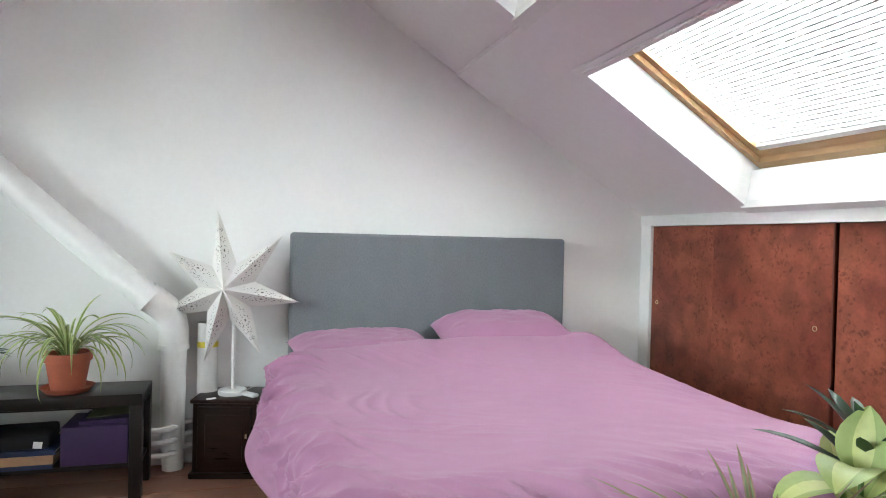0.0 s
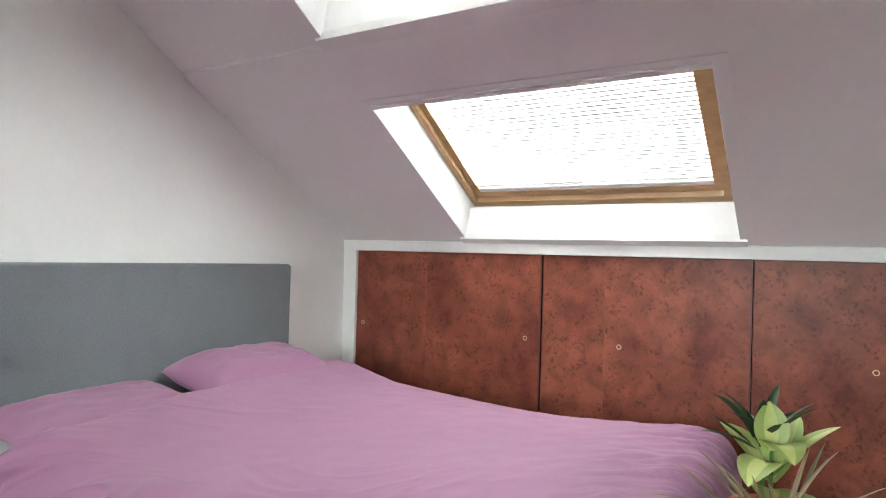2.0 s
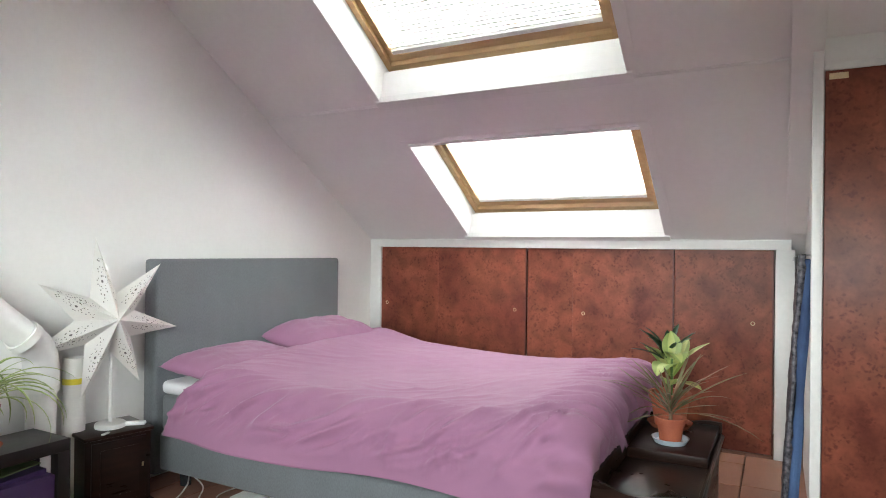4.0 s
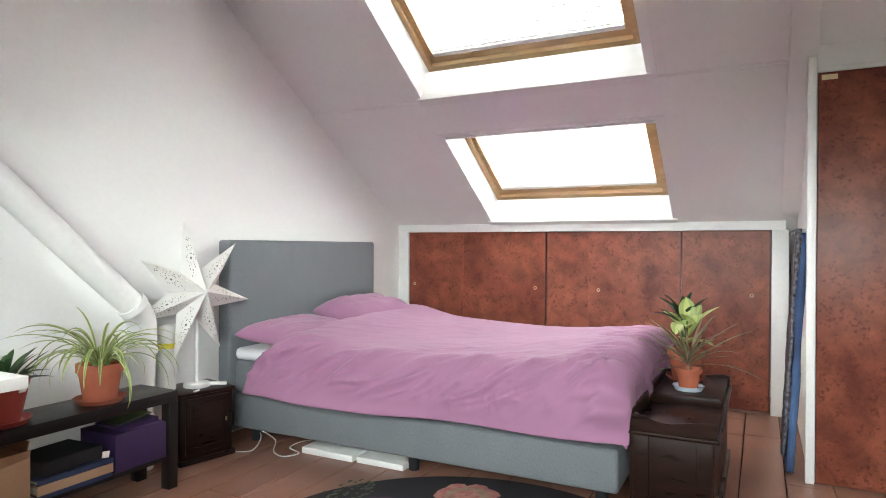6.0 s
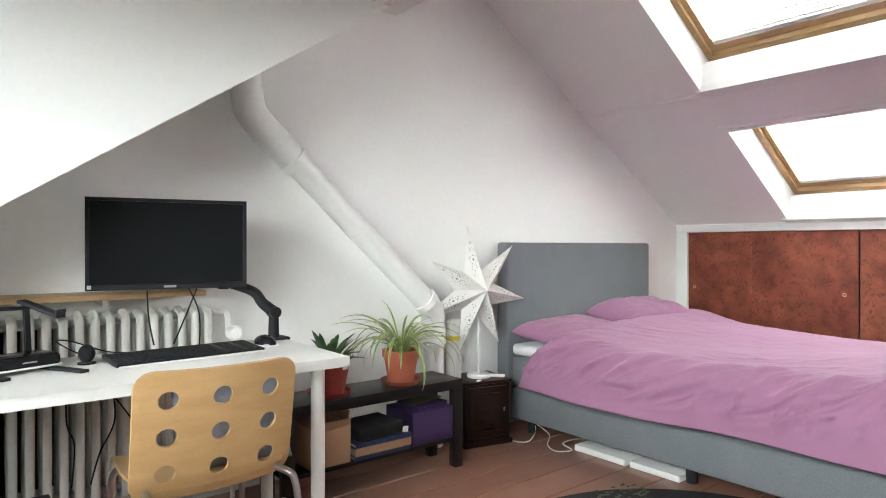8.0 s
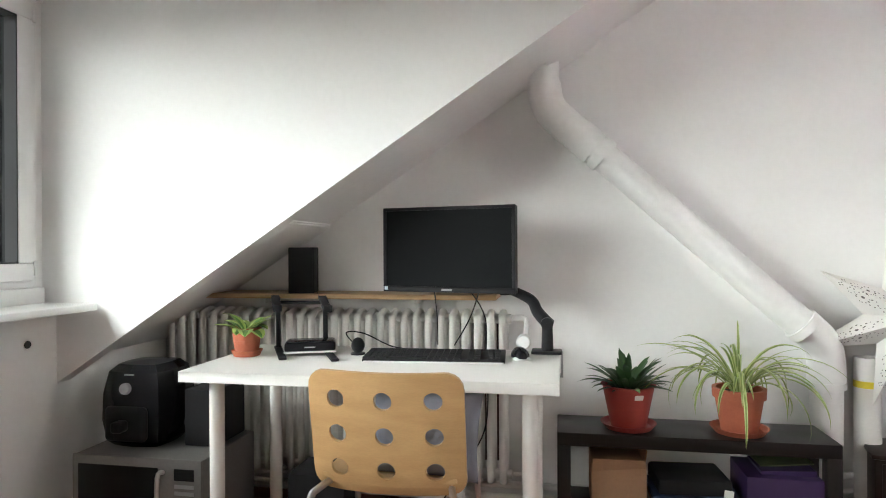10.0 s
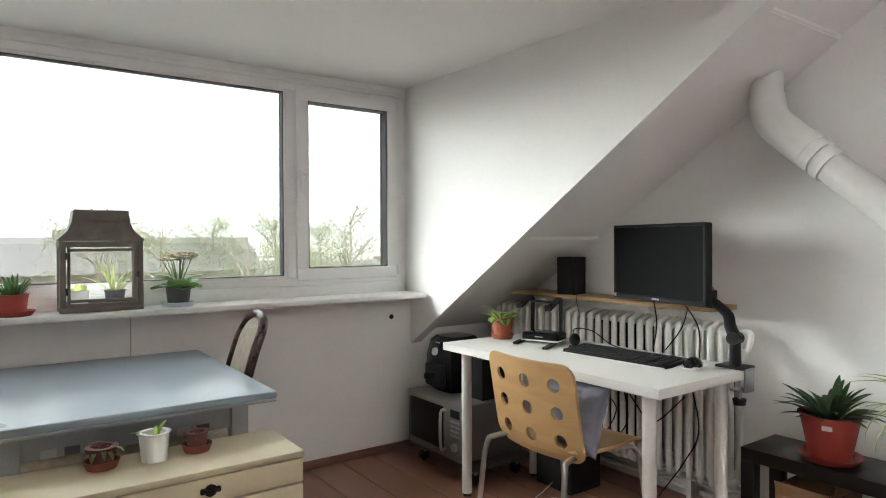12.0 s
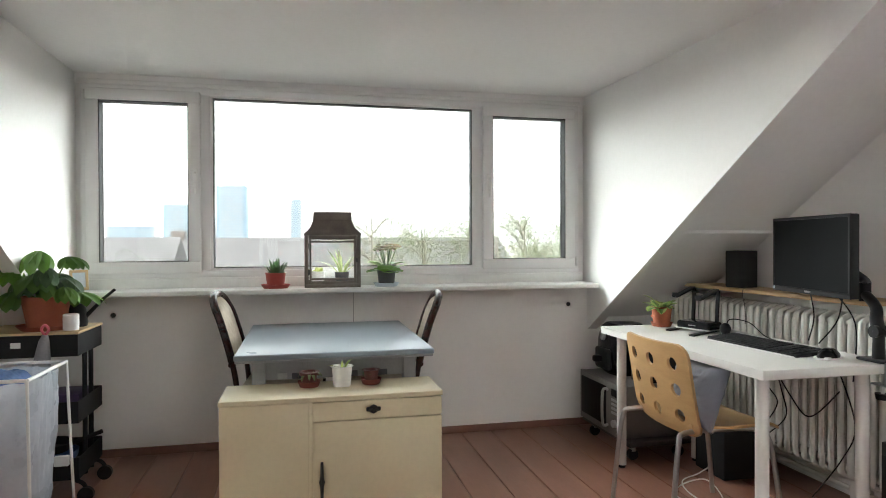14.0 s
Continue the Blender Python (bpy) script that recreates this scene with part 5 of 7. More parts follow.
part("base", moved(bx(-0.03, 0.03, -0.052, 0.052, 0, 0.012, bev=0.006), pose(-3.81, -0.41, DZT + 0.0005, 0, 0, 14)), WHITEPAINT, ms)
part("shell", moved(dome(1, 0.033, 0.058, 0.036), pose(-3.81, -0.41, DZT + 0.008, 0, 0, 14)), GLOSSBLACK, ms)

ls = thing("laptop_stand", (-4.64, -0.38, DZT), "empty black folding laptop stand on the desk", "laptop stand")
for fx, bxx2 in ((-4.655, -4.80), (-4.455, -4.60)):
    front, back = Vector((fx, -0.575, DZT + 0.006)), Vector((bxx2, -0.31, DZT + 0.006))
    dirv = (back - front).normalized()
    m = Matrix.Translation((front + back) / 2) @ Vector((dirv.x, dirv.y, 0)).to_track_quat("Y", "Z").to_matrix().to_4x4()
    L = (back - front).length
    part("foot_bar", moved(bx(-0.014, 0.014, -L / 2, L / 2, -0.0055, 0.004, bev=0.002), m), BLACKMATT, ls)
    part("upright", moved(bx(-0.009, 0.009, -0.006, 0.006, 0.0, 0.205, bev=0.002), Matrix.Translation((bxx2 + 0.02, -0.345, DZT + 0.004)) @ pose(0, 0, 0, -4, 0, 28)), BLACKMATT, ls)
    am = Matrix.Translation((bxx2 + 0.045, -0.415, DZT + 0.192)) @ pose(0, 0, 0, 12, 0, 28)
    part("top_arm", moved(bx(-0.016, 0.016, -0.095, 0.095, -0.005, 0.006, bev=0.002), am), BLACKMATT, ls)
    part("lip", moved(bx(-0.016, 0.016, -0.098, -0.090, -0.005, 0.022, bev=0.002), am), BLACKMATT, ls)
part("cross_bar", tube(B(), [(-4.785, -0.345, DZT + 0.19), (-4.575, -0.345, DZT + 0.19)], 0.006, 8), BLACKMATT, ls)

ro = thing("router", (-4.61, -0.42, DZT), "flat glossy black router on the desk", "router")
RR = pose(-4.61, -0.425, DZT + 0.0125, 0, 0, 20)
part("body", moved(bx(-0.095, 0.095, -0.06, 0.06, 0.0, 0.042, bev=0.014, seg=3), RR), GLOSSBLACK, ro)
part("side_trim", moved(bx(-0.097, 0.097, -0.062, 0.062, 0.0, 0.007, bev=0.003), RR), WHITEPAINT, ro)
part("front_mark", moved(bx(-0.02, 0.02, -0.0625, -0.0595, 0.02, 0.024), RR), ALU, ro)
# small black blob with a cord, of unknown use; its base is made up
hs = thing("web_camera", (-4.42, -0.40, DZT), "small round black gadget with its cord", "camera")
part("ball", moved(dome(1, 0.026, 0.026, 0.03, -1), pose(-4.425, -0.41, DZT + 0.035)), BLACKPLASTIC, hs)
part("base", lathe(B(), [(0, 0), (0.028, 0), (0.028, 0.006), (0.008, 0.01), (0.008, 0.02), (0, 0.02)], (-4.425, -0.41, DZT + 0.0005), 20), BLACKPLASTIC, hs)
part("cord", tube(B(), curve([(-4.44, -0.39, DZT + 0.03), (-4.50, -0.33, DZT + 0.07), (-4.45, -0.26, DZT + 0.06), (-4.33, -0.27, DZT + 0.012), (-4.22, -0.30, DZT + 0.006)], 6), 0.0025, 6), BLACKPLASTIC, hs)

dp = thing("potted_plant", (-4.835, -0.50, DZT), "small green plant in a terracotta pot on the desk", "potted plant")
pt, top = pot(dp, (-4.835, -0.50, DZT + 0.001), 0.055, 0.043, 0.10, TERRACOTTA, rim=0.0, saucer=0.058)
rg = random.Random(14)
for k in range(14):
    az = k * 2.399
    bm = leaf(B(), Vector((-4.835, -0.50, DZT + top)) + Vector((math.cos(az) * 0.01, math.sin(az) * 0.01, 0.0)), az, rg.uniform(0.08, 0.13), rg.uniform(0.048, 0.066), rg.uniform(0.3, 1.2), rg.uniform(0.6, 1.7), n=7, cup=0.2, margin=1)
    part("leaf", bm, (LEAF, LEAFLIME2), dp, smooth=180)
part("relief_band", bx(-4.855, -4.815, -0.5535, -0.550, DZT + 0.05, DZT + 0.062), TERRACOTTA, pt)

# ---- desk chair ----
dc2 = thing("desk_chair", (-4.17, -0.75, 0), "birch plywood desk chair with nine round holes in the back", "chair")
CR = pose(-4.168, -0.945, 0.60, 10, 0, 0)


def holed_back():
    """A bent plywood back: three by three round holes, rounded corners."""
    cw, chh, rad_ = 0.146, 0.108, 0.0275
    W, H, rc = 0.468, 0.385, 0.055
    N = 24
    bm = B()
    layers = []
    for off in (-0.006, 0.006):
        def place(u, v):
            bend = 0.030 * (u / (W / 2)) ** 2 + 0.03 * max(0, (-v - 0.10) / 0.09) ** 2 * 0.6
            return bm.verts.new((u, bend * 1.0 + off, v))
        rims = []
        for i in range(3):
            for j in range(3):
                cx, cz = (i - 1) * cw, (j - 1) * chh + 0.0
                inner, outer = [], []
                for k in range(N):
                    a = 2 * math.pi * k / N + math.pi / N
                    c, s = math.cos(a), math.sin(a)
                    q = 1 / max(abs(c) / (cw / 2), abs(s) / (chh / 2))
                    inner.append(place(cx + c * rad_, cz + s * rad_))
                    outer.append(place(cx + c * q, cz + s * q))
                # square corners closed by the ring's own quads
                for k in range(N):
                    bm.faces.new((inner[k], inner[(k + 1) % N], outer[(k + 1) % N], outer[k]))
                for sx, sz in ((1, 1), (-1, 1), (-1, -1), (1, -1)):
                    corner = place(cx + sx * cw / 2, cz + sz * chh / 2)
                    near = sorted(range(N), key=lambda k: (outer[k].co.x - corner.co.x) ** 2 + (outer[k].co.z - corner.co.z) ** 2)
                    a0 = near[0]
                    for a1 in ((a0 + 1) % N, (a0 - 1) % N):
                        same = abs(outer[a0].co.x - outer[a1].co.x) > 1e-5 and abs(outer[a0].co.z - outer[a1].co.z) > 1e-5
                        if same:
                            bm.faces.new((outer[a0], corner, outer[a1]))
                            break
                rims.append(inner)
        # border between the block of cells and the rounded outline
        M = 96
        bw, bh = 1.5 * cw, 1.5 * chh
        o, b = [], []
        for k in range(M):
            a = 2 * math.pi * k / M
            c, s = math.cos(a), math.sin(a)
            q = 1 / max(abs(c) / bw, abs(s) / bh)
            b.append(place(c * q, s * q))
            lo, hi = 0.0, 1.0
            for _ in range(30):
                t = (lo + hi) / 2
                x, z = abs(c * t), abs(s * t)
                ex, ez = max(0, x - (W / 2 - rc)), max(0, z - (H / 2 - rc))
                if ex * ex + ez * ez > rc * rc or x > W / 2 or z > H / 2:
                    hi = t
                else:
                    lo = t
            o.append(place(c * max(lo, q * 1.001), s * max(lo, q * 1.001)))
        for k in range(M):
            bm.faces.new((b[k], b[(k + 1) % M], o[(k + 1) % M], o[k]))
        layers.append((rims, o))
    (r0, o0), (r1, o1) = layers
    for a, b in zip(r0, r1):
        for k in range(N):
            bm.faces.new((a[k], a[(k + 1) % N], b[(k + 1) % N], b[k]))
    for k in range(len(o0)):
        bm.faces.new((o0[k], o0[(k + 1) % len(o0)], o1[(k + 1) % len(o0)], o1[k]))
    bmesh.ops.remove_doubles(bm, verts=bm.verts[:], dist=0.0006)
    return bm


part("backrest", moved(holed_back(), CR), BIRCH, dc2, smooth=30)
seat = B()
rows = []
for i in range(15):
    t = i / 14
    y = -0.905 + 0.40 * t
    z = 0.452 - 0.012 * math.sin(math.pi * t) - 0.03 * max(0, (t - 0.8) / 0.2) ** 2
    w = 0.205 + 0.012 * math.sin(math.pi * t)
    rows.append([(-4.168 + w * u, y, z + 0.008 * u * u) for u in (-1, -0.8, -0.4, 0, 0.4, 0.8, 1)])
for dz in (0, 0.012):
    g = [[seat.verts.new((x, y, z + dz)) for x, y, z in r] for r in rows]
    for a, b in zip(g, g[1:]):
        for k in range(6):
            seat.faces.new((a[k], a[k + 1], b[k + 1], b[k]))
bmesh.ops.bridge_loops(seat, edges=[e for e in seat.edges if e.is_boundary])
part("seat", seat, BIRCH, dc2, smooth=30)
for sx in (-1, 1):
    x = -4.168 + sx * 0.20
    part("rear_leg", tube(B(), curve([(x + sx * 0.035, -1.02, 0.0), (x + sx * 0.03, -1.0, 0.2), (x + sx * 0.02, -0.975, 0.40), (x, -0.94, 0.438), (x - sx * 0.03, -0.80, 0.437)], 6), 0.011, 10), STEEL, dc2)
    part("front_leg", tube(B(), curve([(x + sx * 0.03, -0.50, 0.0), (x + sx * 0.02, -0.53, 0.25), (x + sx * 0.01, -0.56, 0.40), (x - sx * 0.01, -0.62, 0.434), (x - sx * 0.03, -0.80, 0.437)], 6), 0.011, 10), STEEL, dc2)
part("cross_tube", tube(B(), [(-4.35, -0.80, 0.437), (-3.98, -0.80, 0.437)], 0.011, 10), STEEL, dc2)
solo("cushion", pillow((-4.08, -0.80, 0.575), 0.36, 0.27, 0.10, -6, 3.0, 72), GREYBLUE, "soft grey-blue cushion leaning on the desk chair", "cushion", smooth=180)

# ---- corner: microwave, air fryer ----
OVENGLASS = surf("dark_oven_glass", (0.012, 0.011, 0.011), rough=0.4, var=0.04, bump=0, spec=0.08)
OVENCASE = surf("dull_silver_oven_case", (0.22, 0.21, 0.20), rough=0.45, metal=0.5, var=0.04, bump=0.01)
mw = thing("microwave", (-5.15, -0.51, 0.10), "silver microwave oven with a dark glass door", "microwave")
part("case", bx(-5.41, -4.90, -0.70, -0.32, 0.115, 0.405, bev=0.006), OVENCASE, mw)
part("front_panel", bx(-5.412, -4.898, -0.712, -0.699, 0.113, 0.407, bev=0.004), OVENCASE, mw)
part("door_glass", bx(-5.385, -5.065, -0.716, -0.711, 0.15, 0.375, bev=0.002), OVENGLASS, mw)
part("door_handle", tube(B(), curve([(-5.045, -0.712, 0.36), (-5.045, -0.745, 0.35), (-5.045, -0.745, 0.17), (-5.045, -0.712, 0.16)], 4), 0.008, 8), STEEL, mw)
part("display", bx(-5.00, -4.925, -0.7155, -0.711, 0.335, 0.375), OVENGLASS, mw)
for k in range(4):
    part("button", bx(-5.0, -4.925, -0.7155, -0.711, 0.235 + 0.024 * k, 0.248 + 0.024 * k, bev=0.001), ALU, mw)
kn = lathe(B(), [(0, 0), (0.022, 0), (0.020, 0.018), (0, 0.018)], (0, 0, 0), 20)
part("dial", moved(kn, pose(-4.962, -0.711, 0.185, 90, 0, 0)), STEEL, mw)
st = thing("rolling_stand", (-5.12, -0.5, 0), "low wheeled board under the microwave", "stand")
part("board", bx(-5.43, -4.84, -0.69, -0.30, 0.085, 0.113, bev=0.004), GREYSHELF, st)
for x in (-5.36, -4.90):
    for y in (-0.64, -0.36):
        w = part("castor", cyl(B(), (x - 0.012, y, 0.03), (x + 0.012, y, 0.03), 0.03, seg=18), BLACKPLASTIC, st)
        part("fork", bx(x - 0.018, x + 0.018, y - 0.01, y + 0.01, 0.05, 0.086), STEEL, st)
af = thing("air_fryer", (-5.235, -0.50, 0.406), "black air fryer standing on the microwave", "air fryer")
bm = B()
prof = [(0.0, 0.0), (0.105, 0.0), (0.125, 0.02), (0.138, 0.10), (0.135, 0.2), (0.118, 0.28), (0.09, 0.305), (0.0, 0.312)]
lathe(bm, prof, (0, 0, 0), 32)
for v in bm.verts:
    r = math.hypot(v.co.x, v.co.y)
    if r > 1e-3:
        a = math.atan2(v.co.y, v.co.x)
        k = 1 / max(abs(math.cos(a)), abs(math.sin(a))) ** 0.55
        v.co.x *= k
        v.co.y *= k
part("body", moved(bm, pose(-5.245, -0.50, 0.4065)), GLOSSBLACK, af)
part("drawer", moved(bx(-0.085, 0.085, -0.158, -0.12, 0.03, 0.16, bev=0.02, seg=3), pose(-5.245, -0.50, 0.4065)), BLACKPLASTIC, af)
part("handle", moved(bx(-0.022, 0.022, -0.205, -0.15, 0.075, 0.115, bev=0.012, seg=3), pose(-5.245, -0.50, 0.4065)), BLACKPLASTIC, af)
kn = lathe(B(), [(0, 0), (0.022, 0), (0.020, 0.014), (0, 0.014)], (0, 0, 0), 20)
part("dial", moved(kn, pose(-5.25, -0.632, 0.63, 80, 0, 0)), ALU, af)
part("front_print", moved(bx(-0.02, 0.02, -0.001, 0.001, -0.003, 0.003), pose(-5.245, -0.622, 0.68, -15, 0, 0)), ALU, af)
solo("storage_box", bx(-5.06, -4.93, -0.56, -0.34, 0.4065, 0.62, bev=0.006), BLACKMATT, "plain black box standing on the microwave", "box")

# under the desk
solo("subwoofer", bx(-4.74, -4.50, -0.36, -0.14, 0.001, 0.25, bev=0.008), BLACKMATT, "black box speaker on the floor under the desk", "subwoofer")
pts = curve([(-4.62, -0.33, 0.05), (-4.62, -0.42, 0.006), (-4.55, -0.56, 0.005), (-4.40, -0.62, 0.005), (-4.22, -0.60, 0.005), (-4.30, -0.52, 0.02), (-4.48, -0.48, 0.03), (-4.50, -0.60, 0.006), (-4.38, -0.70, 0.005), (-4.15, -0.62, 0.005), (-4.0, -0.50, 0.005), (-3.95, -0.38, 0.02)], 8)
solo("extension_cord", tube(B(), pts, 0.0035, 6), WHITEPAINT, "tangled white extension cord on the floor", "cable")
for k, (a, b, c, e) in enumerate([((-4.33, -0.24, 0.70), (-4.30, -0.20, 0.50), (-4.34, -0.14, 0.36), (-4.38, -0.2, 0.27)), ((-4.38, -0.24, 0.70), (-4.24, -0.20, 0.48), (-4.18, -0.15, 0.40), (-4.02, -0.15, 0.55)), ((-3.95, -0.24, 0.70), (-3.97, -0.12, 0.42), (-4.05, -0.10, 0.25), (-4.2, -0.12, 0.02)), ((-4.46, -0.24, 0.70), (-4.45, -0.16, 0.5), (-4.42, -0.12, 0.4), (-4.44, -0.2, 0.27))]):
    solo("power_cable", tube(B(), curve([a, b, c, e], 8), 0.003, 6), BLACKPLASTIC, "black cable hanging loose under the desk", "cable", "cables under the desk")
bm = B()
box(bm, -4.60, -4.55, -0.36, -0.28, 0.001, 0.05, 0.006)
solo("power_adapter", bm, BLACKPLASTIC, "small black power adapter on the floor", "adapter")
# small holes in the low wall: raised discs, black for the dark inside
for yh, zh in ((-0.71, 0.797), (-3.455, 0.80)):
    solo("cable_hole", cyl(B(), (WX - 0.001, yh, zh), (WX + 0.004, yh, zh), 0.014, seg=18), GASKET, "black disc for a small round hole in the low wall", "grommet", "cable grommets", kind="structure")

GREYTABLE = surf("grey_blue_table_paint", (0.265, 0.315, 0.375), rough=0.28, second=(0.25, 0.30, 0.34), scale=4, fine=60, var=0.02, bump=0.0, spec=0.5, uneven=0.015)
GREYWOOD = surf("grey_painted_wood", (0.30, 0.31, 0.32), rough=0.45, var=0.04, bump=0.03)
CREAM = surf("cream_cabinet_paint", (0.70, 0.62, 0.42), rough=0.45, second=(0.65, 0.56, 0.37), scale=3, fine=50, var=0.02, bump=0.03)
BLACKIRON = surf("black_iron", (0.02, 0.018, 0.016), rough=0.45, metal=0.5, var=0.05, bump=0.1)
MAHOGANY = surf("polished_dark_mahogany", (0.040, 0.012, 0.010), rough=0.22, second=(0.022, 0.008, 0.007), scale=6, fine=60, var=0.05, stretch=(1, 1, 5), bump=0.01)
CREAMCLOTH = surf("cream_patterned_upholstery", (0.58, 0.52, 0.42), rough=0.9, second=(0.44, 0.38, 0.29), scale=38, fine=260, var=0.05, bump=0.25)
AGEDTIN = surf("aged_brown_tin", (0.20, 0.17, 0.15), rough=0.55, metal=0.35, second=(0.14, 0.115, 0.10), scale=14, fine=90, var=0.08, bump=0.08)
GREYPOT = surf("dark_grey_pot", (0.07, 0.075, 0.085), rough=0.5, var=0.04, bump=0.02)
PETAL = surf("cream_petal", (0.80, 0.71, 0.55), rough=0.7, var=0.04, bump=0, through=0.2)
CLEAR = glass_material("lantern_glass")
BAGFILM = surf("white_bag_plastic", (0.56, 0.58, 0.63), rough=0.28, second=(0.46, 0.49, 0.56), var=0.03, scale=6, fine=40, bump=0.3, through=0.25)
BLUECLOTH = surf("blue_cloth", (0.06, 0.12, 0.28), rough=0.9, var=0.06, bump=0.2)
OCHRE = surf("ochre_cloth", (0.45, 0.30, 0.06), rough=0.9, var=0.06, bump=0.2)
PLYTOP = surf("pale_plywood", (0.62, 0.45, 0.26), rough=0.5, second=(0.54, 0.38, 0.20), scale=3, fine=60, var=0.04, stretch=(6, 1, 6), bump=0.02)
GREYFABRIC = surf("grey_umbrella_cloth", (0.28, 0.28, 0.30), rough=0.7, var=0.05, bump=0.1)
DARKPOT = surf("dark_red_clay", (0.14, 0.040, 0.032), rough=0.6, second=(0.10, 0.03, 0.026), scale=12, fine=120, var=0.05, bump=0.04)
CLAYDISH = surf("dull_red_clay", (0.24, 0.065, 0.045), rough=0.65, var=0.05, scale=12, fine=120, bump=0.04)
PALETILE = surf("pale_grey_tile", (0.46, 0.46, 0.46), rough=0.4, bump=0)
PINK = surf("pink_plastic", (0.65, 0.12, 0.16), rough=0.35, bump=0)

# ---- dining table ----
tbl = thing("dining_table", (-4.89, -2.275, 0), "grey-blue painted dining table with worn edges", "table")
TX0, TX1, TY0, TY1, TZ = -5.40, -4.385, -2.687, -1.862, 0.748
top = B()
box(top, TX0, TX1, TY0, TY1, TZ - 0.024, TZ, 0.007, 3)
part("tabletop", top, GREYTABLE, tbl)
part("edge_rim", bx(TX0 + 0.004, TX1 - 0.004, TY0 + 0.004, TY1 - 0.004, TZ - 0.034, TZ - 0.023, bev=0.003), GREYWOOD, tbl)
for x in (TX0 + 0.09, TX1 - 0.14):
    for y in (TY0 + 0.09, TY1 - 0.09):
        part("leg", bx(x - 0.028, x + 0.028, y - 0.028, y + 0.028, 0.0, TZ - 0.034, bev=0.004), GREYWOOD, tbl)
for y in (TY0 + 0.09, TY1 - 0.09):
    part("apron", bx(TX0 + 0.118, TX1 - 0.168, y - 0.011, y + 0.011, TZ - 0.13, TZ - 0.034), GREYWOOD, tbl)
for x in (TX0 + 0.09, TX1 - 0.14):
    part("apron", bx(x - 0.011, x + 0.011, TY0 + 0.118, TY1 - 0.118, TZ - 0.13, TZ - 0.034), GREYWOOD, tbl)
for k, y in enumerate((-2.50, -2.44, -2.38, -2.20, -2.13, -2.07)):
    part("inlay_tile", bx(TX1 - 0.131, TX1 - 0.126, y - 0.02, y + 0.02, TZ - 0.129, TZ - 0.104), (GREYPOT if k % 2 else PALETILE), tbl)

# ---- dining chairs: dark frames, cream padded backs ----
chair = thing("dining_chair", (0, 0, 0), "dark mahogany dining chair with a cream padded back", "chair", "chairs at the table")
def back_curve(sx):
    return curve([(sx * 0.19, 0.20, 0.0), (sx * 0.185, 0.19, 0.25), (sx * 0.18, 0.19, 0.45), (sx * 0.185, 0.215, 0.62), (sx * 0.18, 0.265, 0.80), (sx * 0.155, 0.302, 0.89), (sx * 0.085, 0.32, 0.93), (0, 0.323, 0.938)], 6)
for sx in (-1, 1):
    pts = back_curve(sx)
    part("back_post", tube(B(), pts, [0.014 + 0.005 * (0.4 < i / len(pts) < 0.95) for i in range(len(pts))], 10), MAHOGANY, chair)
    part("front_leg", tube(B(), [(sx * 0.19, -0.20, 0.0), (sx * 0.195, -0.205, 0.25), (sx * 0.195, -0.205, 0.44)], [0.015, 0.02, 0.024], 10), MAHOGANY, chair)
    part("side_rail", bx(sx * 0.185 - 0.012, sx * 0.185 + 0.012, -0.20, 0.19, 0.385, 0.44, bev=0.004), MAHOGANY, chair)
part("front_rail", bx(-0.19, 0.19, -0.217, -0.193, 0.385, 0.44, bev=0.004), MAHOGANY, chair)
part("rear_rail", bx(-0.18, 0.18, 0.18, 0.20, 0.385, 0.44, bev=0.004), MAHOGANY, chair)
part("lower_back_rail", tube(B(), [(-0.185, 0.22, 0.60), (0, 0.232, 0.59), (0.185, 0.22, 0.60)], 0.014, 10), MAHOGANY, chair)
part("seat_pad", bx(-0.205, 0.205, -0.215, 0.185, 0.438, 0.485, bev=0.02, seg=3), CREAMCLOTH, chair)
pad = B()
for s in (0, 1):
    g = []
    for i in range(17):
        row = []
        for j in range(17):
            u, v = 2 * i / 16 - 1, j / 16
            z = 0.61 + 0.312 * v
            w = 0.162 * (1 - max(0, (v - 0.62) / 0.38) ** 2.6 * 0.62)
            y = 0.222 + 0.093 * v ** 1.1
            puff = 0.028 * max(0, 1 - u ** 4) ** 0.5 * max(0, 1 - (2 * v - 1) ** 4) ** 0.5
            row.append(pad.verts.new((u * w, y + (-puff if s == 0 else puff * 0.6), z)))
        g.append(row)
    for a, b in zip(g, g[1:]):
        for j in range(16):
            pad.faces.new((a[j], a[j + 1], b[j + 1], b[j]))
bmesh.ops.remove_doubles(pad, verts=pad.verts[:], dist=0.0005)
part("back_pad", pad, CREAMCLOTH, chair, "cream patterned padded back", smooth=60)
copy_thing(chair, pose(-5.17, -2.53, 0, 0, 0, 176))
chair.matrix_basis = pose(-5.02, -2.04, -0.0, 0, 0, -7)

# ---- cream sideboard ----
sb = thing("sideboard", (-4.235, -2.30, 0), "low cream painted cabinet with a drawer and a door", "cabinet")
SX0, SX1, SYA, SYB, SZ = -4.372, -4.105, -2.712, -1.888, 0.632
part("carcass", bx(SX0, SX1 - 0.018, SYA + 0.004, SYB - 0.004, 0.0, SZ - 0.018, bev=0.002), CREAM, sb)
part("top_board", bx(SX0 - 0.002, SX1, SYA, SYB, SZ - 0.019, SZ, bev=0.003), CREAM, sb)
ym = -2.388
part("fixed_panel", bx(SX1 - 0.019, SX1 - 0.003, SYA + 0.003, ym - 0.006, 0.0, SZ - 0.020, bev=0.002), CREAM, sb)
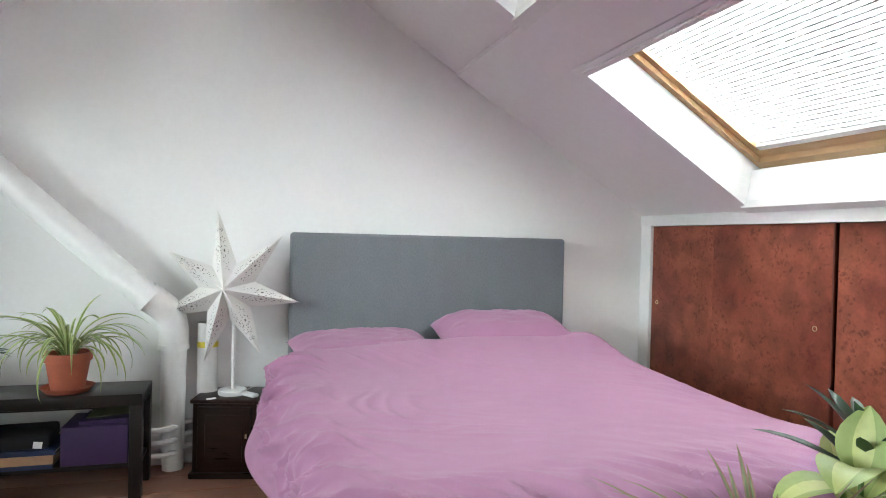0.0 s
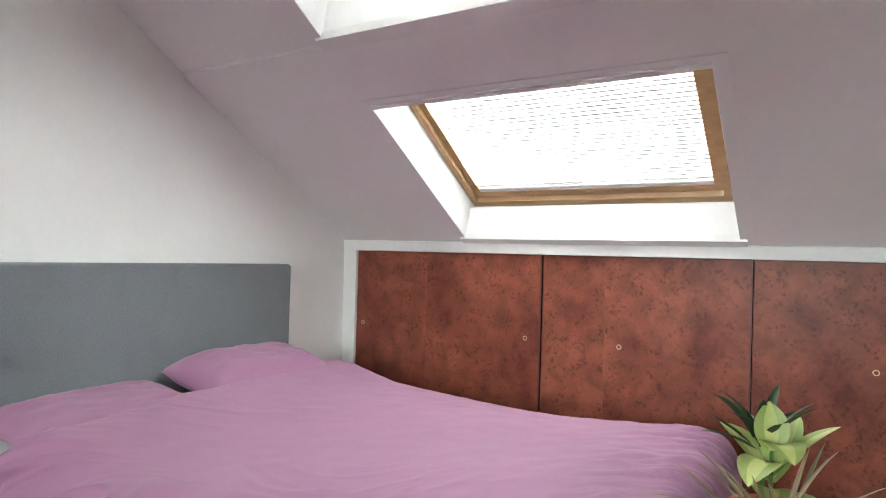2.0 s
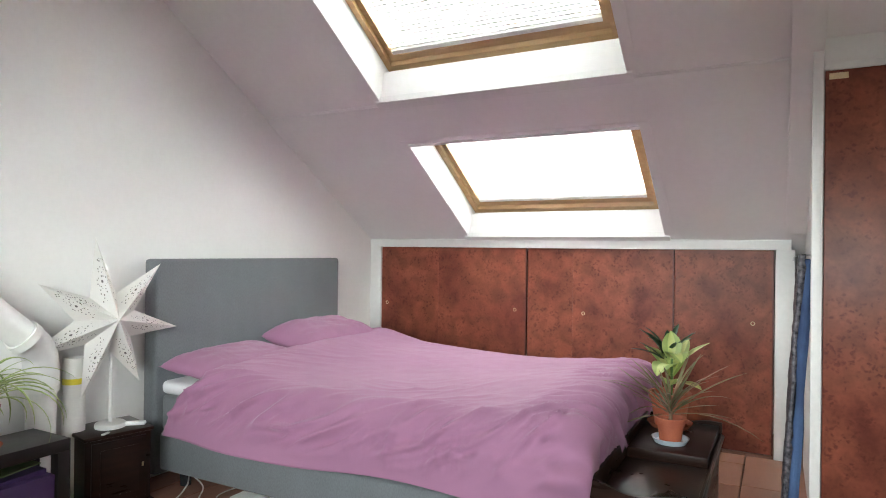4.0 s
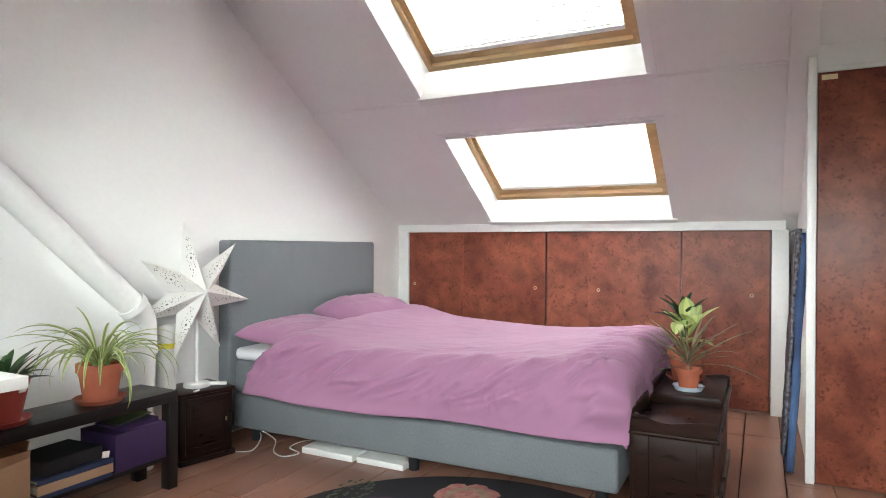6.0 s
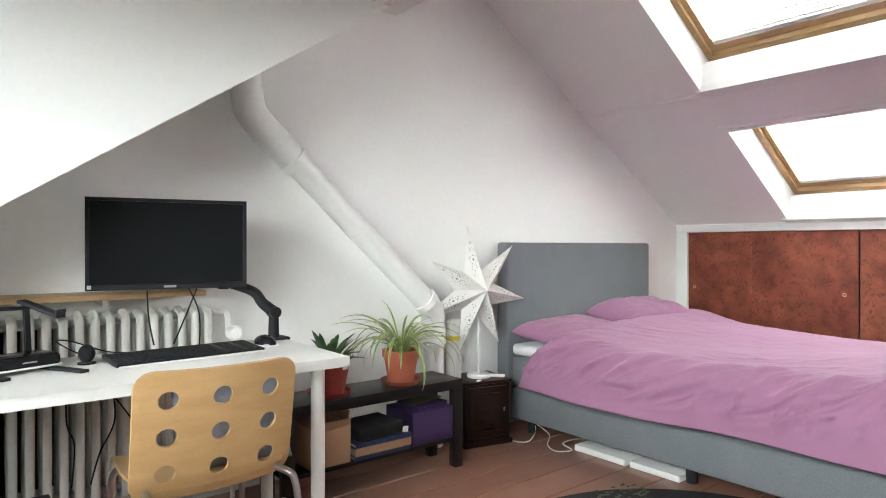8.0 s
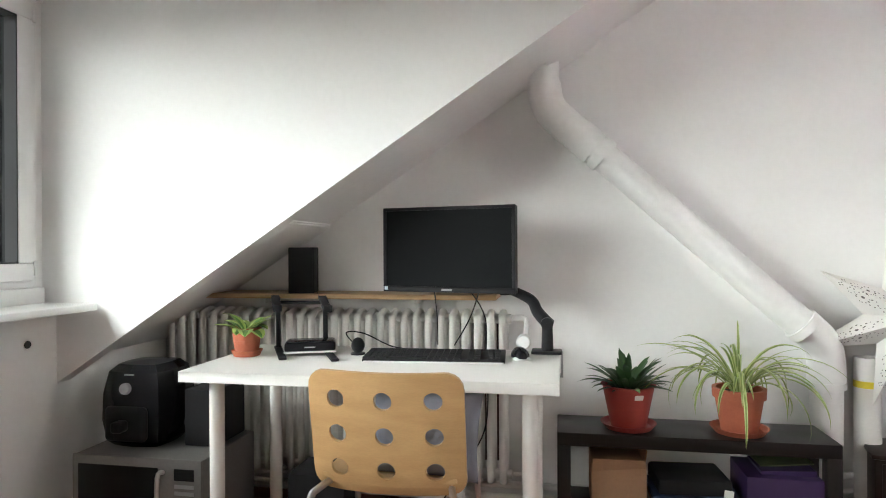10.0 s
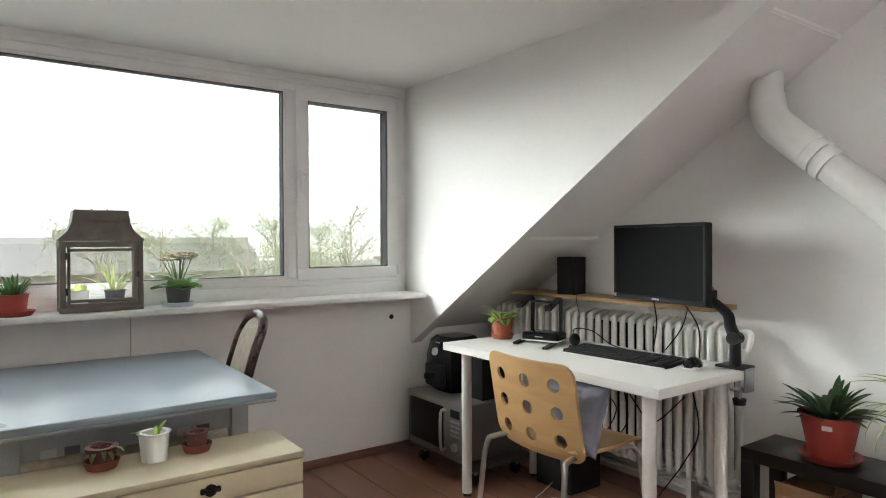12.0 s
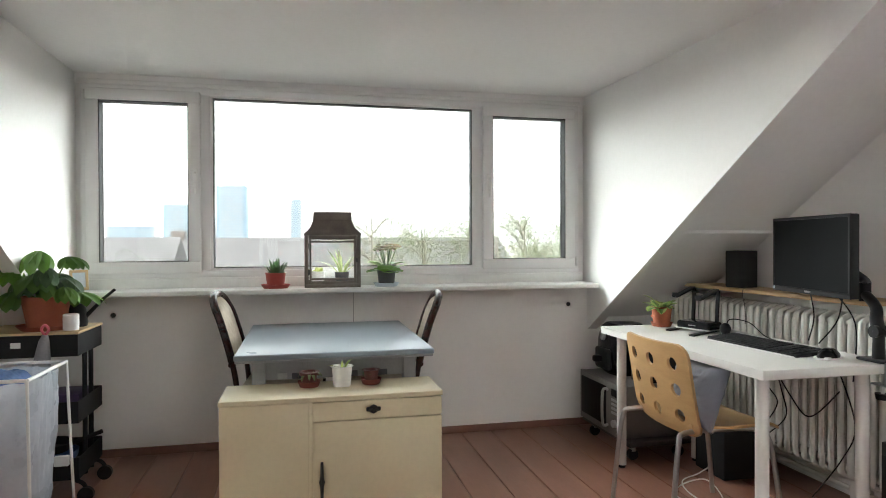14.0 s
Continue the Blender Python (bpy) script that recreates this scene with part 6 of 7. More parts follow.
part("divider", bx(SX1 - 0.019, SX1 - 0.006, ym - 0.005, ym + 0.007, 0.0, SZ - 0.020, bev=0.001), CREAM, sb)
dw = part("drawer_front", bx(SX1 - 0.019, SX1 - 0.002, ym + 0.009, SYB - 0.004, 0.542, SZ - 0.023, bev=0.003), CREAM, sb)
dr = part("door", bx(SX1 - 0.019, SX1 - 0.002, ym + 0.009, SYB - 0.004, 0.03, 0.536, bev=0.003), CREAM, sb)
hb = B()
cyl(hb, (SX1 - 0.003, -2.155, 0.576), (SX1 + 0.003, -2.155, 0.576), 0.017, seg=8)
box(hb, SX1 - 0.003, SX1 + 0.002, -2.182, -2.128, 0.568, 0.584, 0.004)
tube(hb, curve([(SX1 + 0.001, -2.172, 0.576), (SX1 + 0.014, -2.155, 0.576), (SX1 + 0.001, -2.138, 0.576)], 4), 0.005, 8)
part("drawer_handle", hb, BLACKIRON, dw, "ornate black iron handle")
hb = B()
prism(hb, [(-2.352, 0.24), (-2.342, 0.24), (-2.340, 0.30), (-2.336, 0.315), (-2.340, 0.33), (-2.342, 0.39), (-2.352, 0.39), (-2.354, 0.33), (-2.358, 0.315), (-2.354, 0.30)], "x", SX1 - 0.003, SX1 + 0.002)
tube(hb, curve([(SX1, -2.347, 0.26), (SX1 + 0.016, -2.347, 0.285), (SX1 + 0.018, -2.347, 0.315), (SX1 + 0.016, -2.347, 0.345), (SX1, -2.347, 0.37)], 4), 0.005, 8)
part("door_handle", hb, BLACKIRON, dr, "ornate black iron handle")


def small_plant(c, label, potm, rt, rb, h, saucer, sm, leafm, n, l0, l1, w, seed, rise=(0.6, 1.4), droop=(0.2, 0.9), rim=0.0, group=""):
    p = thing("potted_plant", c, label, "potted plant", group)
    pt, top = pot(p, c, rt, rb, h, potm, rim=rim, saucer=saucer, sm=sm)
    rg = random.Random(seed)
    for k in range(n):
        az = k * 2.399 + rg.uniform(-0.3, 0.3)
        bm = leaf(B(), Vector(c) + Vector((math.cos(az) * rt * 0.3, math.sin(az) * rt * 0.3, top - 0.012)), az, rg.uniform(l0, l1), w * rg.uniform(0.8, 1.2), rg.uniform(*rise), rg.uniform(*droop), n=6, cup=0.35)
        part("leaf", bm, leafm, p, smooth=180)
    return p


p = thing("potted_plant", (-4.29, -2.39, SZ), "wilted trailing plant in a brown pot on a saucer", "potted plant", "plants on the sideboard")
pot(p, (-4.29, -2.39, SZ + 0.001), 0.035, 0.028, 0.052, DARKPOT, rim=0.012, saucer=0.045, sm=CLAYDISH)
rg = random.Random(5)
for k in range(9):
    az = k * 2.399
    part("leaf", leaf(B(), (-4.29 + 0.022 * math.cos(az), -2.39 + 0.022 * math.sin(az), SZ + 0.052), az, rg.uniform(0.03, 0.055), 0.012, rg.uniform(0.1, 0.6), rg.uniform(1.6, 2.6), n=6), LEAFG2, p, smooth=180)
p = small_plant((-4.275, -2.262, SZ + 0.001), "thin seedling in a small white ribbed pot", WHITEPAINT, 0.040, 0.034, 0.078, None, None, LEAFS, 3, 0.055, 0.08, 0.014, 9, (1.0, 1.5), (0.5, 1.8), group="plants on the sideboard")
for k in range(4):
    a = radians(45 + 90 * k)
    part("pot_foot", moved(bx(-0.006, 0.006, -0.006, 0.006, 0, 0.01), pose(-4.275 + 0.029 * math.cos(a), -2.262 + 0.029 * math.sin(a), SZ + 0.0005)), WHITEPAINT, p)
small_plant((-4.285, -2.145, SZ + 0.001), "tiny succulent in a red pot on a terracotta saucer", DARKPOT, 0.031, 0.024, 0.05, 0.042, CLAYDISH, LEAF, 7, 0.02, 0.035, 0.017, 10, (0.7, 1.4), (0.1, 0.5), group="plants on the sideboard")

# ---- window sill ----
SI = 0.9435
small_plant((-5.50, -2.566, SI), "upright succulent in a red pot on the window sill", REDPOT, 0.058, 0.047, 0.082, 0.083, REDPOT, LEAFMID, 34, 0.06, 0.125, 0.017, 12, (0.8, 1.5), (0.0, 0.25))
LEAFB = surf("bright_green_leaf", (0.13, 0.27, 0.035), rough=0.4, second=(0.09, 0.20, 0.03), scale=14, fine=90, var=0.05, bump=0.03, through=0.3)
kp = small_plant((-5.50, -1.923, SI), "flowering green plant in a dark grey pot on the window sill", GREYPOT, 0.056, 0.046, 0.088, 0.078, PALEGLAZE, LEAFB, 0, 0.07, 0.11, 0.095, 13, (0.3, 1.3), (0.2, 0.9))
rg = random.Random(3)
for k in range(16):
    az, z = k * 2.399, SI + 0.082 + 0.0035 * k
    r = 0.025 + 0.02 * rg.random()
    q = Vector((-5.50 + r * math.cos(az), -1.923 + r * math.sin(az), z))
    part("leaf", leaf(B(), q, az, rg.uniform(0.065, 0.090), rg.uniform(0.075, 0.095), rg.uniform(-0.3, 0.5), rg.uniform(0.1, 0.6), n=8, cup=0.12, tip=0.78), LEAFB, kp, smooth=180)
    part("stalk", tube(B(), [(-5.50, -1.923, SI + 0.07), q], 0.003, 5), LEAF, kp)
for k in range(40):
    az, r = k * 2.399, 0.0125 * math.sqrt(k)
    c = Vector((-5.50 + r * math.cos(az), -1.915 + r * math.sin(az), SI + 0.225 + rg.uniform(-0.015, 0.02)))
    fl = B()
    for m in range(4):
        leaf(fl, c, m * 1.571 + k, 0.026, 0.024, 0.5, 0.3, n=3)
    part("flower", fl, PETAL, kp, smooth=180)
    if k % 3 == 0:
        part("stalk", tube(B(), [(-5.50, -1.92, SI + 0.08), c], 0.0018, 5), LEAF, kp)

lan = thing("lantern", (-5.46, -2.24, SI), "large aged tin lantern with glass sides holding small plants", "lantern")
LX0, LX1, LY0, LY1 = -5.615, -5.455, -2.403, -2.080
t = 0.024
part("base", bx(LX0, LX1, LY0, LY1, SI, SI + 0.022, bev=0.003), AGEDTIN, lan)
for x in (LX0, LX1 - t):
    for y in (LY0, LY1 - t):
        part("corner_post", bx(x, x + t, y, y + t, SI + 0.021, 1.250, bev=0.002), AGEDTIN, lan)
for x in (LX0 + 0.002, LX1 - t + 0.004):
    part("top_rail", bx(x, x + t - 0.006, LY0 + t, LY1 - t, 1.224, 1.248, bev=0.002), AGEDTIN, lan)
    part("bottom_rail", bx(x, x + t - 0.006, LY0 + t, LY1 - t, SI + 0.021, SI + 0.038, bev=0.002), AGEDTIN, lan)
for y in (LY0 + 0.002, LY1 - t + 0.004):
    part("top_rail", bx(LX0 + t, LX1 - t, y, y + t - 0.006, 1.224, 1.248, bev=0.002), AGEDTIN, lan)
part("door_frame_bar", bx(LX1 - 0.006, LX1 + 0.006, LY0 + 0.028, LY0 + 0.040, SI + 0.03, 1.235, bev=0.002), AGEDTIN, lan)
part("door_frame_bar", bx(LX1 - 0.006, LX1 + 0.006, LY1 - 0.040, LY1 - 0.028, SI + 0.03, 1.235, bev=0.002), AGEDTIN, lan)
part("door_frame_bar", bx(LX1 - 0.006, LX1 + 0.006, LY0 + 0.028, LY1 - 0.028, 1.205, 1.217, bev=0.002), AGEDTIN, lan)
part("door_frame_bar", bx(LX1 - 0.006, LX1 + 0.006, LY0 + 0.028, LY1 - 0.028, SI + 0.044, SI + 0.056, bev=0.002), AGEDTIN, lan)
for zz in (1.02, 1.17):
    part("hinge", cyl(B(), (LX1 + 0.004, LY0 + 0.026, zz), (LX1 + 0.004, LY0 + 0.026, zz + 0.03), 0.005, seg=8), BLACKIRON, lan)
part("latch", bx(LX1 + 0.003, LX1 + 0.012, LY1 - 0.03, LY1 - 0.018, 1.09, 1.115, bev=0.002), BLACKIRON, lan)
for x in (LX0 + 0.008, LX1 - 0.012):
    g = part("pane", bx(x, x + 0.002, LY0 + t, LY1 - t, SI + 0.03, 1.235), CLEAR, lan)
    g.visible_shadow = False
roof = B()
lv = []
cxm, cym = (LX0 + LX1) / 2, (LY0 + LY1) / 2
for z, hx, hy in ((1.250, 0.083, 0.166), (1.258, 0.083, 0.166), (1.272, 0.074, 0.150), (1.295, 0.064, 0.128), (1.335, 0.058, 0.112), (1.338, 0.062, 0.112), (1.382, 0.058, 0.108), (1.386, 0.05, 0.10)):
    lv.append([roof.verts.new((cxm + sx * hx, cym + sy * hy, z)) for sx, sy in ((-1, -1), (1, -1), (1, 1), (-1, 1))])
for a, b in zip(lv, lv[1:]):
    for k in range(4):
        roof.faces.new((a[k], a[(k + 1) % 4], b[(k + 1) % 4], b[k]))
roof.faces.new(lv[0]), roof.faces.new(lv[-1])
part("roof", roof, AGEDTIN, lan)
part("ring_lug", cyl(B(), (cxm, cym - 0.03, 1.384), (cxm, cym - 0.03, 1.395), 0.004, seg=8), AGEDTIN, lan)
part("ring_lug", cyl(B(), (cxm, cym + 0.03, 1.384), (cxm, cym + 0.03, 1.395), 0.004, seg=8), AGEDTIN, lan)
small_plant((-5.535, -2.185, SI + 0.0225), "small striped plant in a dark pot inside the lantern", GREYPOT, 0.043, 0.035, 0.065, None, None, LEAFPALE, 14, 0.12, 0.19, 0.012, 31, (0.9, 1.4), (0.4, 1.2))
small_plant((-5.535, -2.325, SI + 0.0225), "small lime plant in a white pot inside the lantern", WHITEPAINT, 0.042, 0.034, 0.07, None, None, LEAFLIME, 5, 0.06, 0.09, 0.035, 32, (0.9, 1.4), (0.3, 0.8))

pf = thing("photo_frame", (-5.50, -3.60, SI), "small wooden photo frame leaning on the window sill", "photo frame")
PM = pose(-5.50, -3.595, SI + 0.008, -10, 0, 120)
fr = B()
box(fr, -0.045, 0.045, -0.006, 0.006, 0.0, 0.014, 0.002)
box(fr, -0.045, 0.045, -0.006, 0.006, 0.096, 0.11, 0.002)
box(fr, -0.045, -0.031, -0.006, 0.006, 0.014, 0.096, 0.002)
box(fr, 0.031, 0.045, -0.006, 0.006, 0.014, 0.096, 0.002)
part("frame", moved(fr, PM), PLYTOP, pf)
part("picture", moved(bx(-0.033, 0.033, -0.002, 0.002, 0.012, 0.098), PM), PALEGLAZE, pf)

# ---- black trolley with plants ----
tr = thing("trolley", (-5.10, -3.64, 0), "black metal three-tier trolley with a plywood top", "trolley")
QX0, QX1, QY0, QY1 = -5.28, -4.93, -3.87, -3.425


def tray(z0, z1):
    bm = B()
    box(bm, QX0, QX1, QY0, QY1, z0, z0 + 0.004)
    box(bm, QX0, QX1, QY0, QY0 + 0.004, z0, z1)
    box(bm, QX0, QX1, QY1 - 0.004, QY1, z0, z1)
    box(bm, QX0, QX0 + 0.004, QY0, QY1, z0, z1)
    box(bm, QX1 - 0.004, QX1, QY0, QY1, z0, z1)
    return bm


for z0, z1 in ((0.685, 0.785), (0.375, 0.475), (0.115, 0.215)):
    part("tray", tray(z0, z1), BLACKMATT, tr)
for x in (-5.15, -5.06):
    for y in (QY0 + 0.01, QY1 - 0.012):
        part("post", cyl(B(), (x, y, 0.10), (x, y, 0.70), 0.011, seg=12), BLACKMATT, tr)
part("plywood_top", bx(QX0 - 0.005, QX1 + 0.005, QY0, QY1 + 0.005, 0.786, 0.798, bev=0.003), PLYTOP, tr, "pale plywood board")
part("label_holder", bx(QX1 - 0.001, QX1 + 0.003, -3.70, -3.66, 0.73, 0.755), WHITEPAINT, tr)
for x in (QX0 + 0.03, QX1 - 0.03):
    for y in (QY0 + 0.03, QY1 + 0.02):
        part("castor", cyl(B(), (x - 0.012, y, 0.035), (x + 0.012, y, 0.035), 0.035, seg=18), BLACKPLASTIC, tr)
        part("castor_arm", tube(B(), curve([(x, y, 0.05), (x, y - 0.01, 0.085), (x, y - 0.06, 0.112)], 4), 0.010, 8), BLACKPLASTIC, tr)
solo("storage_box", bx(-5.22, -5.02, -3.60, -3.45, 0.38, 0.49, bev=0.004), PURPLE, "purple box in the trolley's middle tray", "box")
solo("towel", moved(pillow((0, 0, 0), 0.22, 0.16, 0.08, 0, 4.0), pose(-5.0, -3.68, 0.43)), GREYBLUE, "folded grey-blue cloth in the trolley", "towel", smooth=180)
bowl = lathe(B(), [(0, 0), (0.07, 0), (0.12, 0.06), (0.125, 0.09), (0.118, 0.09), (0.11, 0.06), (0.06, 0.01), (0, 0.01)], (-5.08, -3.60, 0.120), 32)
solo("bowl", bowl, BLUECLOTH, "dark blue bowl in the trolley's bottom tray", "bowl")
pn = thing("frying_pan", (-5.1, -3.62, 0.212), "black frying pan with a handle in the trolley", "pan")
part("dish", lathe(B(), [(0, 0), (0.085, 0), (0.105, 0.04), (0.100, 0.04), (0.08, 0.006), (0, 0.006)], (-5.08, -3.60, 0.213), 32), BLACKMATT, pn)
part("handle", tube(B(), curve([(-5.06, -3.50, 0.245), (-5.06, -3.44, 0.27), (-5.05, -3.36, 0.30)], 4), 0.010, 8), BLACKMATT, pn)
solo("small_pack", bx(-4.925, -4.90, -3.52, -3.46, 0.19, 0.235, bev=0.003), WHITEPAINT, "small white pack hung on the trolley rim", "pack")

fp = thing("fatsia_plant", (-5.06, -3.62, 0.80), "large-leaved green plant in a terracotta pot on the trolley", "potted plant")
pot(fp, (-5.06, -3.60, 0.799), 0.105, 0.078, 0.15, TERRACOTTA, rim=0.0, saucer=0.125)


def lobed(bm, base, az, tilt, size, lobes=7):
    """A hand-shaped leaf of several pointed lobes."""
    for k in range(lobes):
        a = az + radians(-105 + 210 * k / (lobes - 1))
        leaf(bm, base, a, size * (1 - 0.25 * abs(k - (lobes - 1) / 2) / ((lobes - 1) / 2)), size * 0.46, tilt + 0.15 * math.cos(a - az), 0.9, n=7, cup=0.14, tip=0.90)
    return bm


rg = random.Random(41)
for k in range(19):
    az = k * 2.399
    r, h = rg.uniform(0.05, 0.155), rg.uniform(0.93, 1.10)
    if k < 3:
        h = 1.17 - 0.03 * k
    bp = Vector((-5.06 + r * math.cos(az), -3.60 + r * math.sin(az), h))
    part("stalk", tube(B(), curve([(-5.06, -3.60, 0.92), (-5.06 + 0.5 * r * math.cos(az), -3.60 + 0.5 * r * math.sin(az), (h + 0.95) / 2), bp], 5), 0.0035, 6), LEAF, fp)
    part("leaf", lobed(B(), bp, az, rg.uniform(-0.75, -0.1), rg.uniform(0.105, 0.15)), LEAFB if k % 3 == 0 else LEAF if k % 3 == 1 else LEAFMID, fp, smooth=180)
wc = thing("watering_can", (-5.14, -3.49, 0.799), "black watering can with a long spout", "watering can")
part("body", lathe(B(), [(0, 0), (0.05, 0), (0.055, 0.02), (0.045, 0.09), (0.03, 0.11), (0, 0.11)], (-5.14, -3.50, 0.799), 24), BLACKPLASTIC, wc)
part("spout", tube(B(), [(-5.14, -3.47, 0.83), (-5.16, -3.38, 0.93), (-5.17, -3.33, 0.975)], [0.011, 0.008, 0.007], 10), BLACKPLASTIC, wc)
jar = solo("glass_jar", lathe(B(), [(0, 0), (0.032, 0), (0.034, 0.01), (0.034, 0.07), (0.03, 0.075), (0, 0.075)], (-5.0, -3.475, 0.799), 24), WHITECLOTH, "small pale jar on the trolley", "jar")
um = thing("folding_umbrella", (-4.90, -3.56, 0.60), "small grey folding umbrella with a pink handle hung on the trolley", "umbrella")
part("canopy", tube(B(), [(-4.905, -3.57, 0.60), (-4.905, -3.565, 0.66), (-4.905, -3.555, 0.76), (-4.905, -3.55, 0.79)], [0.034, 0.036, 0.022, 0.012], 12), GREYFABRIC, um)
part("handle", tube(B(), curve([(-4.905, -3.55, 0.79), (-4.905, -3.535, 0.815), (-4.905, -3.55, 0.835), (-4.905, -3.565, 0.815), (-4.905, -3.552, 0.79)], 5), 0.006, 8), PINK, um)

# ---- laundry bag on its frame ----
lbg = thing("laundry_bag", (-4.42, -3.56, 0), "full white plastic laundry bag on a wire frame", "laundry bag")
bag = B()
rings = []
for i in range(44):
    t = i / 43
    z = 0.02 + 0.68 * t
    ring_v = []
    for k in range(120):
        a = 2 * math.pi * k / 120
        c, s = math.cos(a), math.sin(a)
        q = 1 / (abs(c) ** 4 + abs(s) ** 4) ** 0.25
        crease = max(0.0, 1 - abs(noise.noise((c * 5 + 0.8 * z, s * 5, z * 1.6))) * 4) ** 1.5 + 0.6 * max(0.0, 1 - abs(noise.noise((c * 11, s * 11 + z, z * 4 + 3))) * 4) ** 1.5
        f = 0.80 + 0.2 * t + 0.06 * noise.noise((c * 2.5, s * 2.5, z * 3)) + 0.075 * crease * (1 - 0.6 * t)
        ring_v.append(bag.verts.new((-4.43 + 0.19 * q * c * f, -3.565 + 0.19 * q * s * f, z + (0.012 * noise.noise((c * 4, s * 4, 2)) if i == 43 else 0))))
    rings.append(ring_v)
for a, b in zip(rings, rings[1:]):
    for k in range(120):
        bag.faces.new((a[k], a[(k + 1) % 120], b[(k + 1) % 120], b[k]))
bag.faces.new(rings[0])
part("bag", bag, BAGFILM, lbg, smooth=180)
part("top_hoop", tube(B(), [(-4.24, -3.37, 0.715), (-4.62, -3.37, 0.715), (-4.62, -3.76, 0.715), (-4.24, -3.76, 0.715), (-4.24, -3.37, 0.715)], 0.007, 8), WHITEPAINT, lbg)
for x, y in ((-4.24, -3.37), (-4.62, -3.37), (-4.62, -3.76), (-4.24, -3.76)):
    part("frame_leg", tube(B(), [(x, y, 0.715), (x + 0.03 * (1 if x > -4.4 else -1), y + 0.02, 0.0)], 0.006, 8), WHITEPAINT, lbg)
solo("garment", moved(pillow((0, 0, 0), 0.26, 0.2, 0.14, 0, 8.0), pose(-4.46, -3.55, 0.62)), BLUECLOTH, "crumpled blue garment in the laundry bag", "clothes", smooth=180)
solo("garment", moved(pillow((0, 0, 0), 0.16, 0.14, 0.12, 0, 9.0), pose(-4.36, -3.62, 0.66)), OCHRE, "crumpled ochre garment in the laundry bag", "clothes", smooth=180)

# ---- outside ----
GRASS = surf("street_ground", (0.30, 0.30, 0.27), rough=0.95, second=(0.36, 0.34, 0.32), scale=0.08, fine=1.5, var=0.1, bump=0)
ROOFTILE = surf("grey_roof_tiles", (0.135, 0.13, 0.132), rough=0.8, second=(0.10, 0.097, 0.10), scale=0.6, fine=5, var=0.06, bump=0.1)
BRICKWALL = surf("brown_brick_wall", (0.19, 0.165, 0.15), rough=0.9, second=(0.15, 0.125, 0.115), scale=0.8, fine=8, var=0.06, bump=0.1)
OUTGLASS = surf("dark_window_glass", (0.10, 0.12, 0.14), rough=0.1, var=0.05, scale=0.5, bump=0)
TOWERGLASS = surf("pale_blue_facade", (0.22, 0.32, 0.41), rough=0.3, var=0.05, scale=0.05, fine=0.5, bump=0)
TOWERPALE = surf("pale_grey_facade", (0.42, 0.44, 0.46), rough=0.7, var=0.03, scale=0.05, fine=0.5, bump=0)
# bark and leaf colours are lightened to stand in for distant haze
HAZYBARK = surf("hazed_grey_bark", (0.30, 0.27, 0.23), rough=0.9, var=0.08, scale=3, fine=20, bump=0.3)
HAZYSPRING = surf("hazed_spring_foliage", (0.23, 0.26, 0.15), rough=0.7, second=(0.17, 0.20, 0.11), scale=1, fine=6, var=0.06, bump=0, through=0.5)
GZ = -9.0
structure("ground", bx(-2500, 2500, -2500, 2500, GZ - 0.5, GZ), GRASS, "flat grey-green ground of the neighbourhood", "ground")


def terrace(x0, y0, y1, eaves, ridge, depth, n, label):
    """A row of houses with a pitched roof, chimneys and windows."""
    h = thing("terrace_house", (x0, (y0 + y1) / 2, GZ), label, "house", "houses across the street")
    part("wall", bx(x0 - depth, x0, y0, y1, GZ, eaves), BRICKWALL, h)
    part("roof", prism(B(), [(x0 + 0.5, eaves - 0.1), (x0 - depth / 2, ridge), (x0 - depth - 0.5, eaves - 0.1)], "y", y0 - 0.2, y1 + 0.2), ROOFTILE, h)
    w = (y1 - y0) / n
    for k in range(n):
        yc = y0 + w * (k + 0.5)
        if k % 2 == 0:
            part("chimney", bx(x0 - depth / 2 - 0.9, x0 - depth / 2 + 0.5, yc - w / 2 - 0.55, yc - w / 2 + 0.55, ridge - 1.4, ridge + 0.6, bev=0.05), BRICKWALL, h)
        for zz in (eaves - 2.2, eaves - 5.0):
            win = part("window", bx(x0, x0 + 0.06, yc - 1.1, yc + 1.1, zz, zz + 1.6), WHITEPAINT, h)
            part("pane", bx(x0 + 0.055, x0 + 0.075, yc - 0.98, yc - 0.06, zz + 0.12, zz + 1.48), OUTGLASS, win)
            part("pane", bx(x0 + 0.055, x0 + 0.075, yc + 0.06, yc + 0.98, zz + 0.12, zz + 1.48), OUTGLASS, win)
    return h


terrace(-48, -34, -11.6, -1.4, 1.75, 9, 4, "brown brick terrace with a grey tiled roof across the street")
terrace(-56, -13.0, 16, -0.9, 1.8, 9, 4, "brown brick terrace with a grey tiled roof further off")
terrace(-100, 26, 70, -4.0, -1.8, 10, 6, "low brown brick terrace behind trees")


def tower(x, y, w, d, top, mat, rows, label):
    t = thing("tower_block", (x, y, GZ), label, "tower block", "distant tower blocks")
    bm = B()
    box(bm, x - d, x, y - w / 2, y + w / 2, GZ, top, 1.5, 3)
    part("block", bm, mat, t)
    fl = (top - 4) / rows
    bands = B()
    for r in range(rows):
        z = 4 + fl * r
        box(bands, x, x + 0.3, y - w / 2 + 2, y + w / 2 - 2, z, z + fl * 0.5)
    tagged(part("window_band", bands, TOWERGLASS if mat is TOWERPALE else TOWERPALE, t), kind="stuff")
    return t


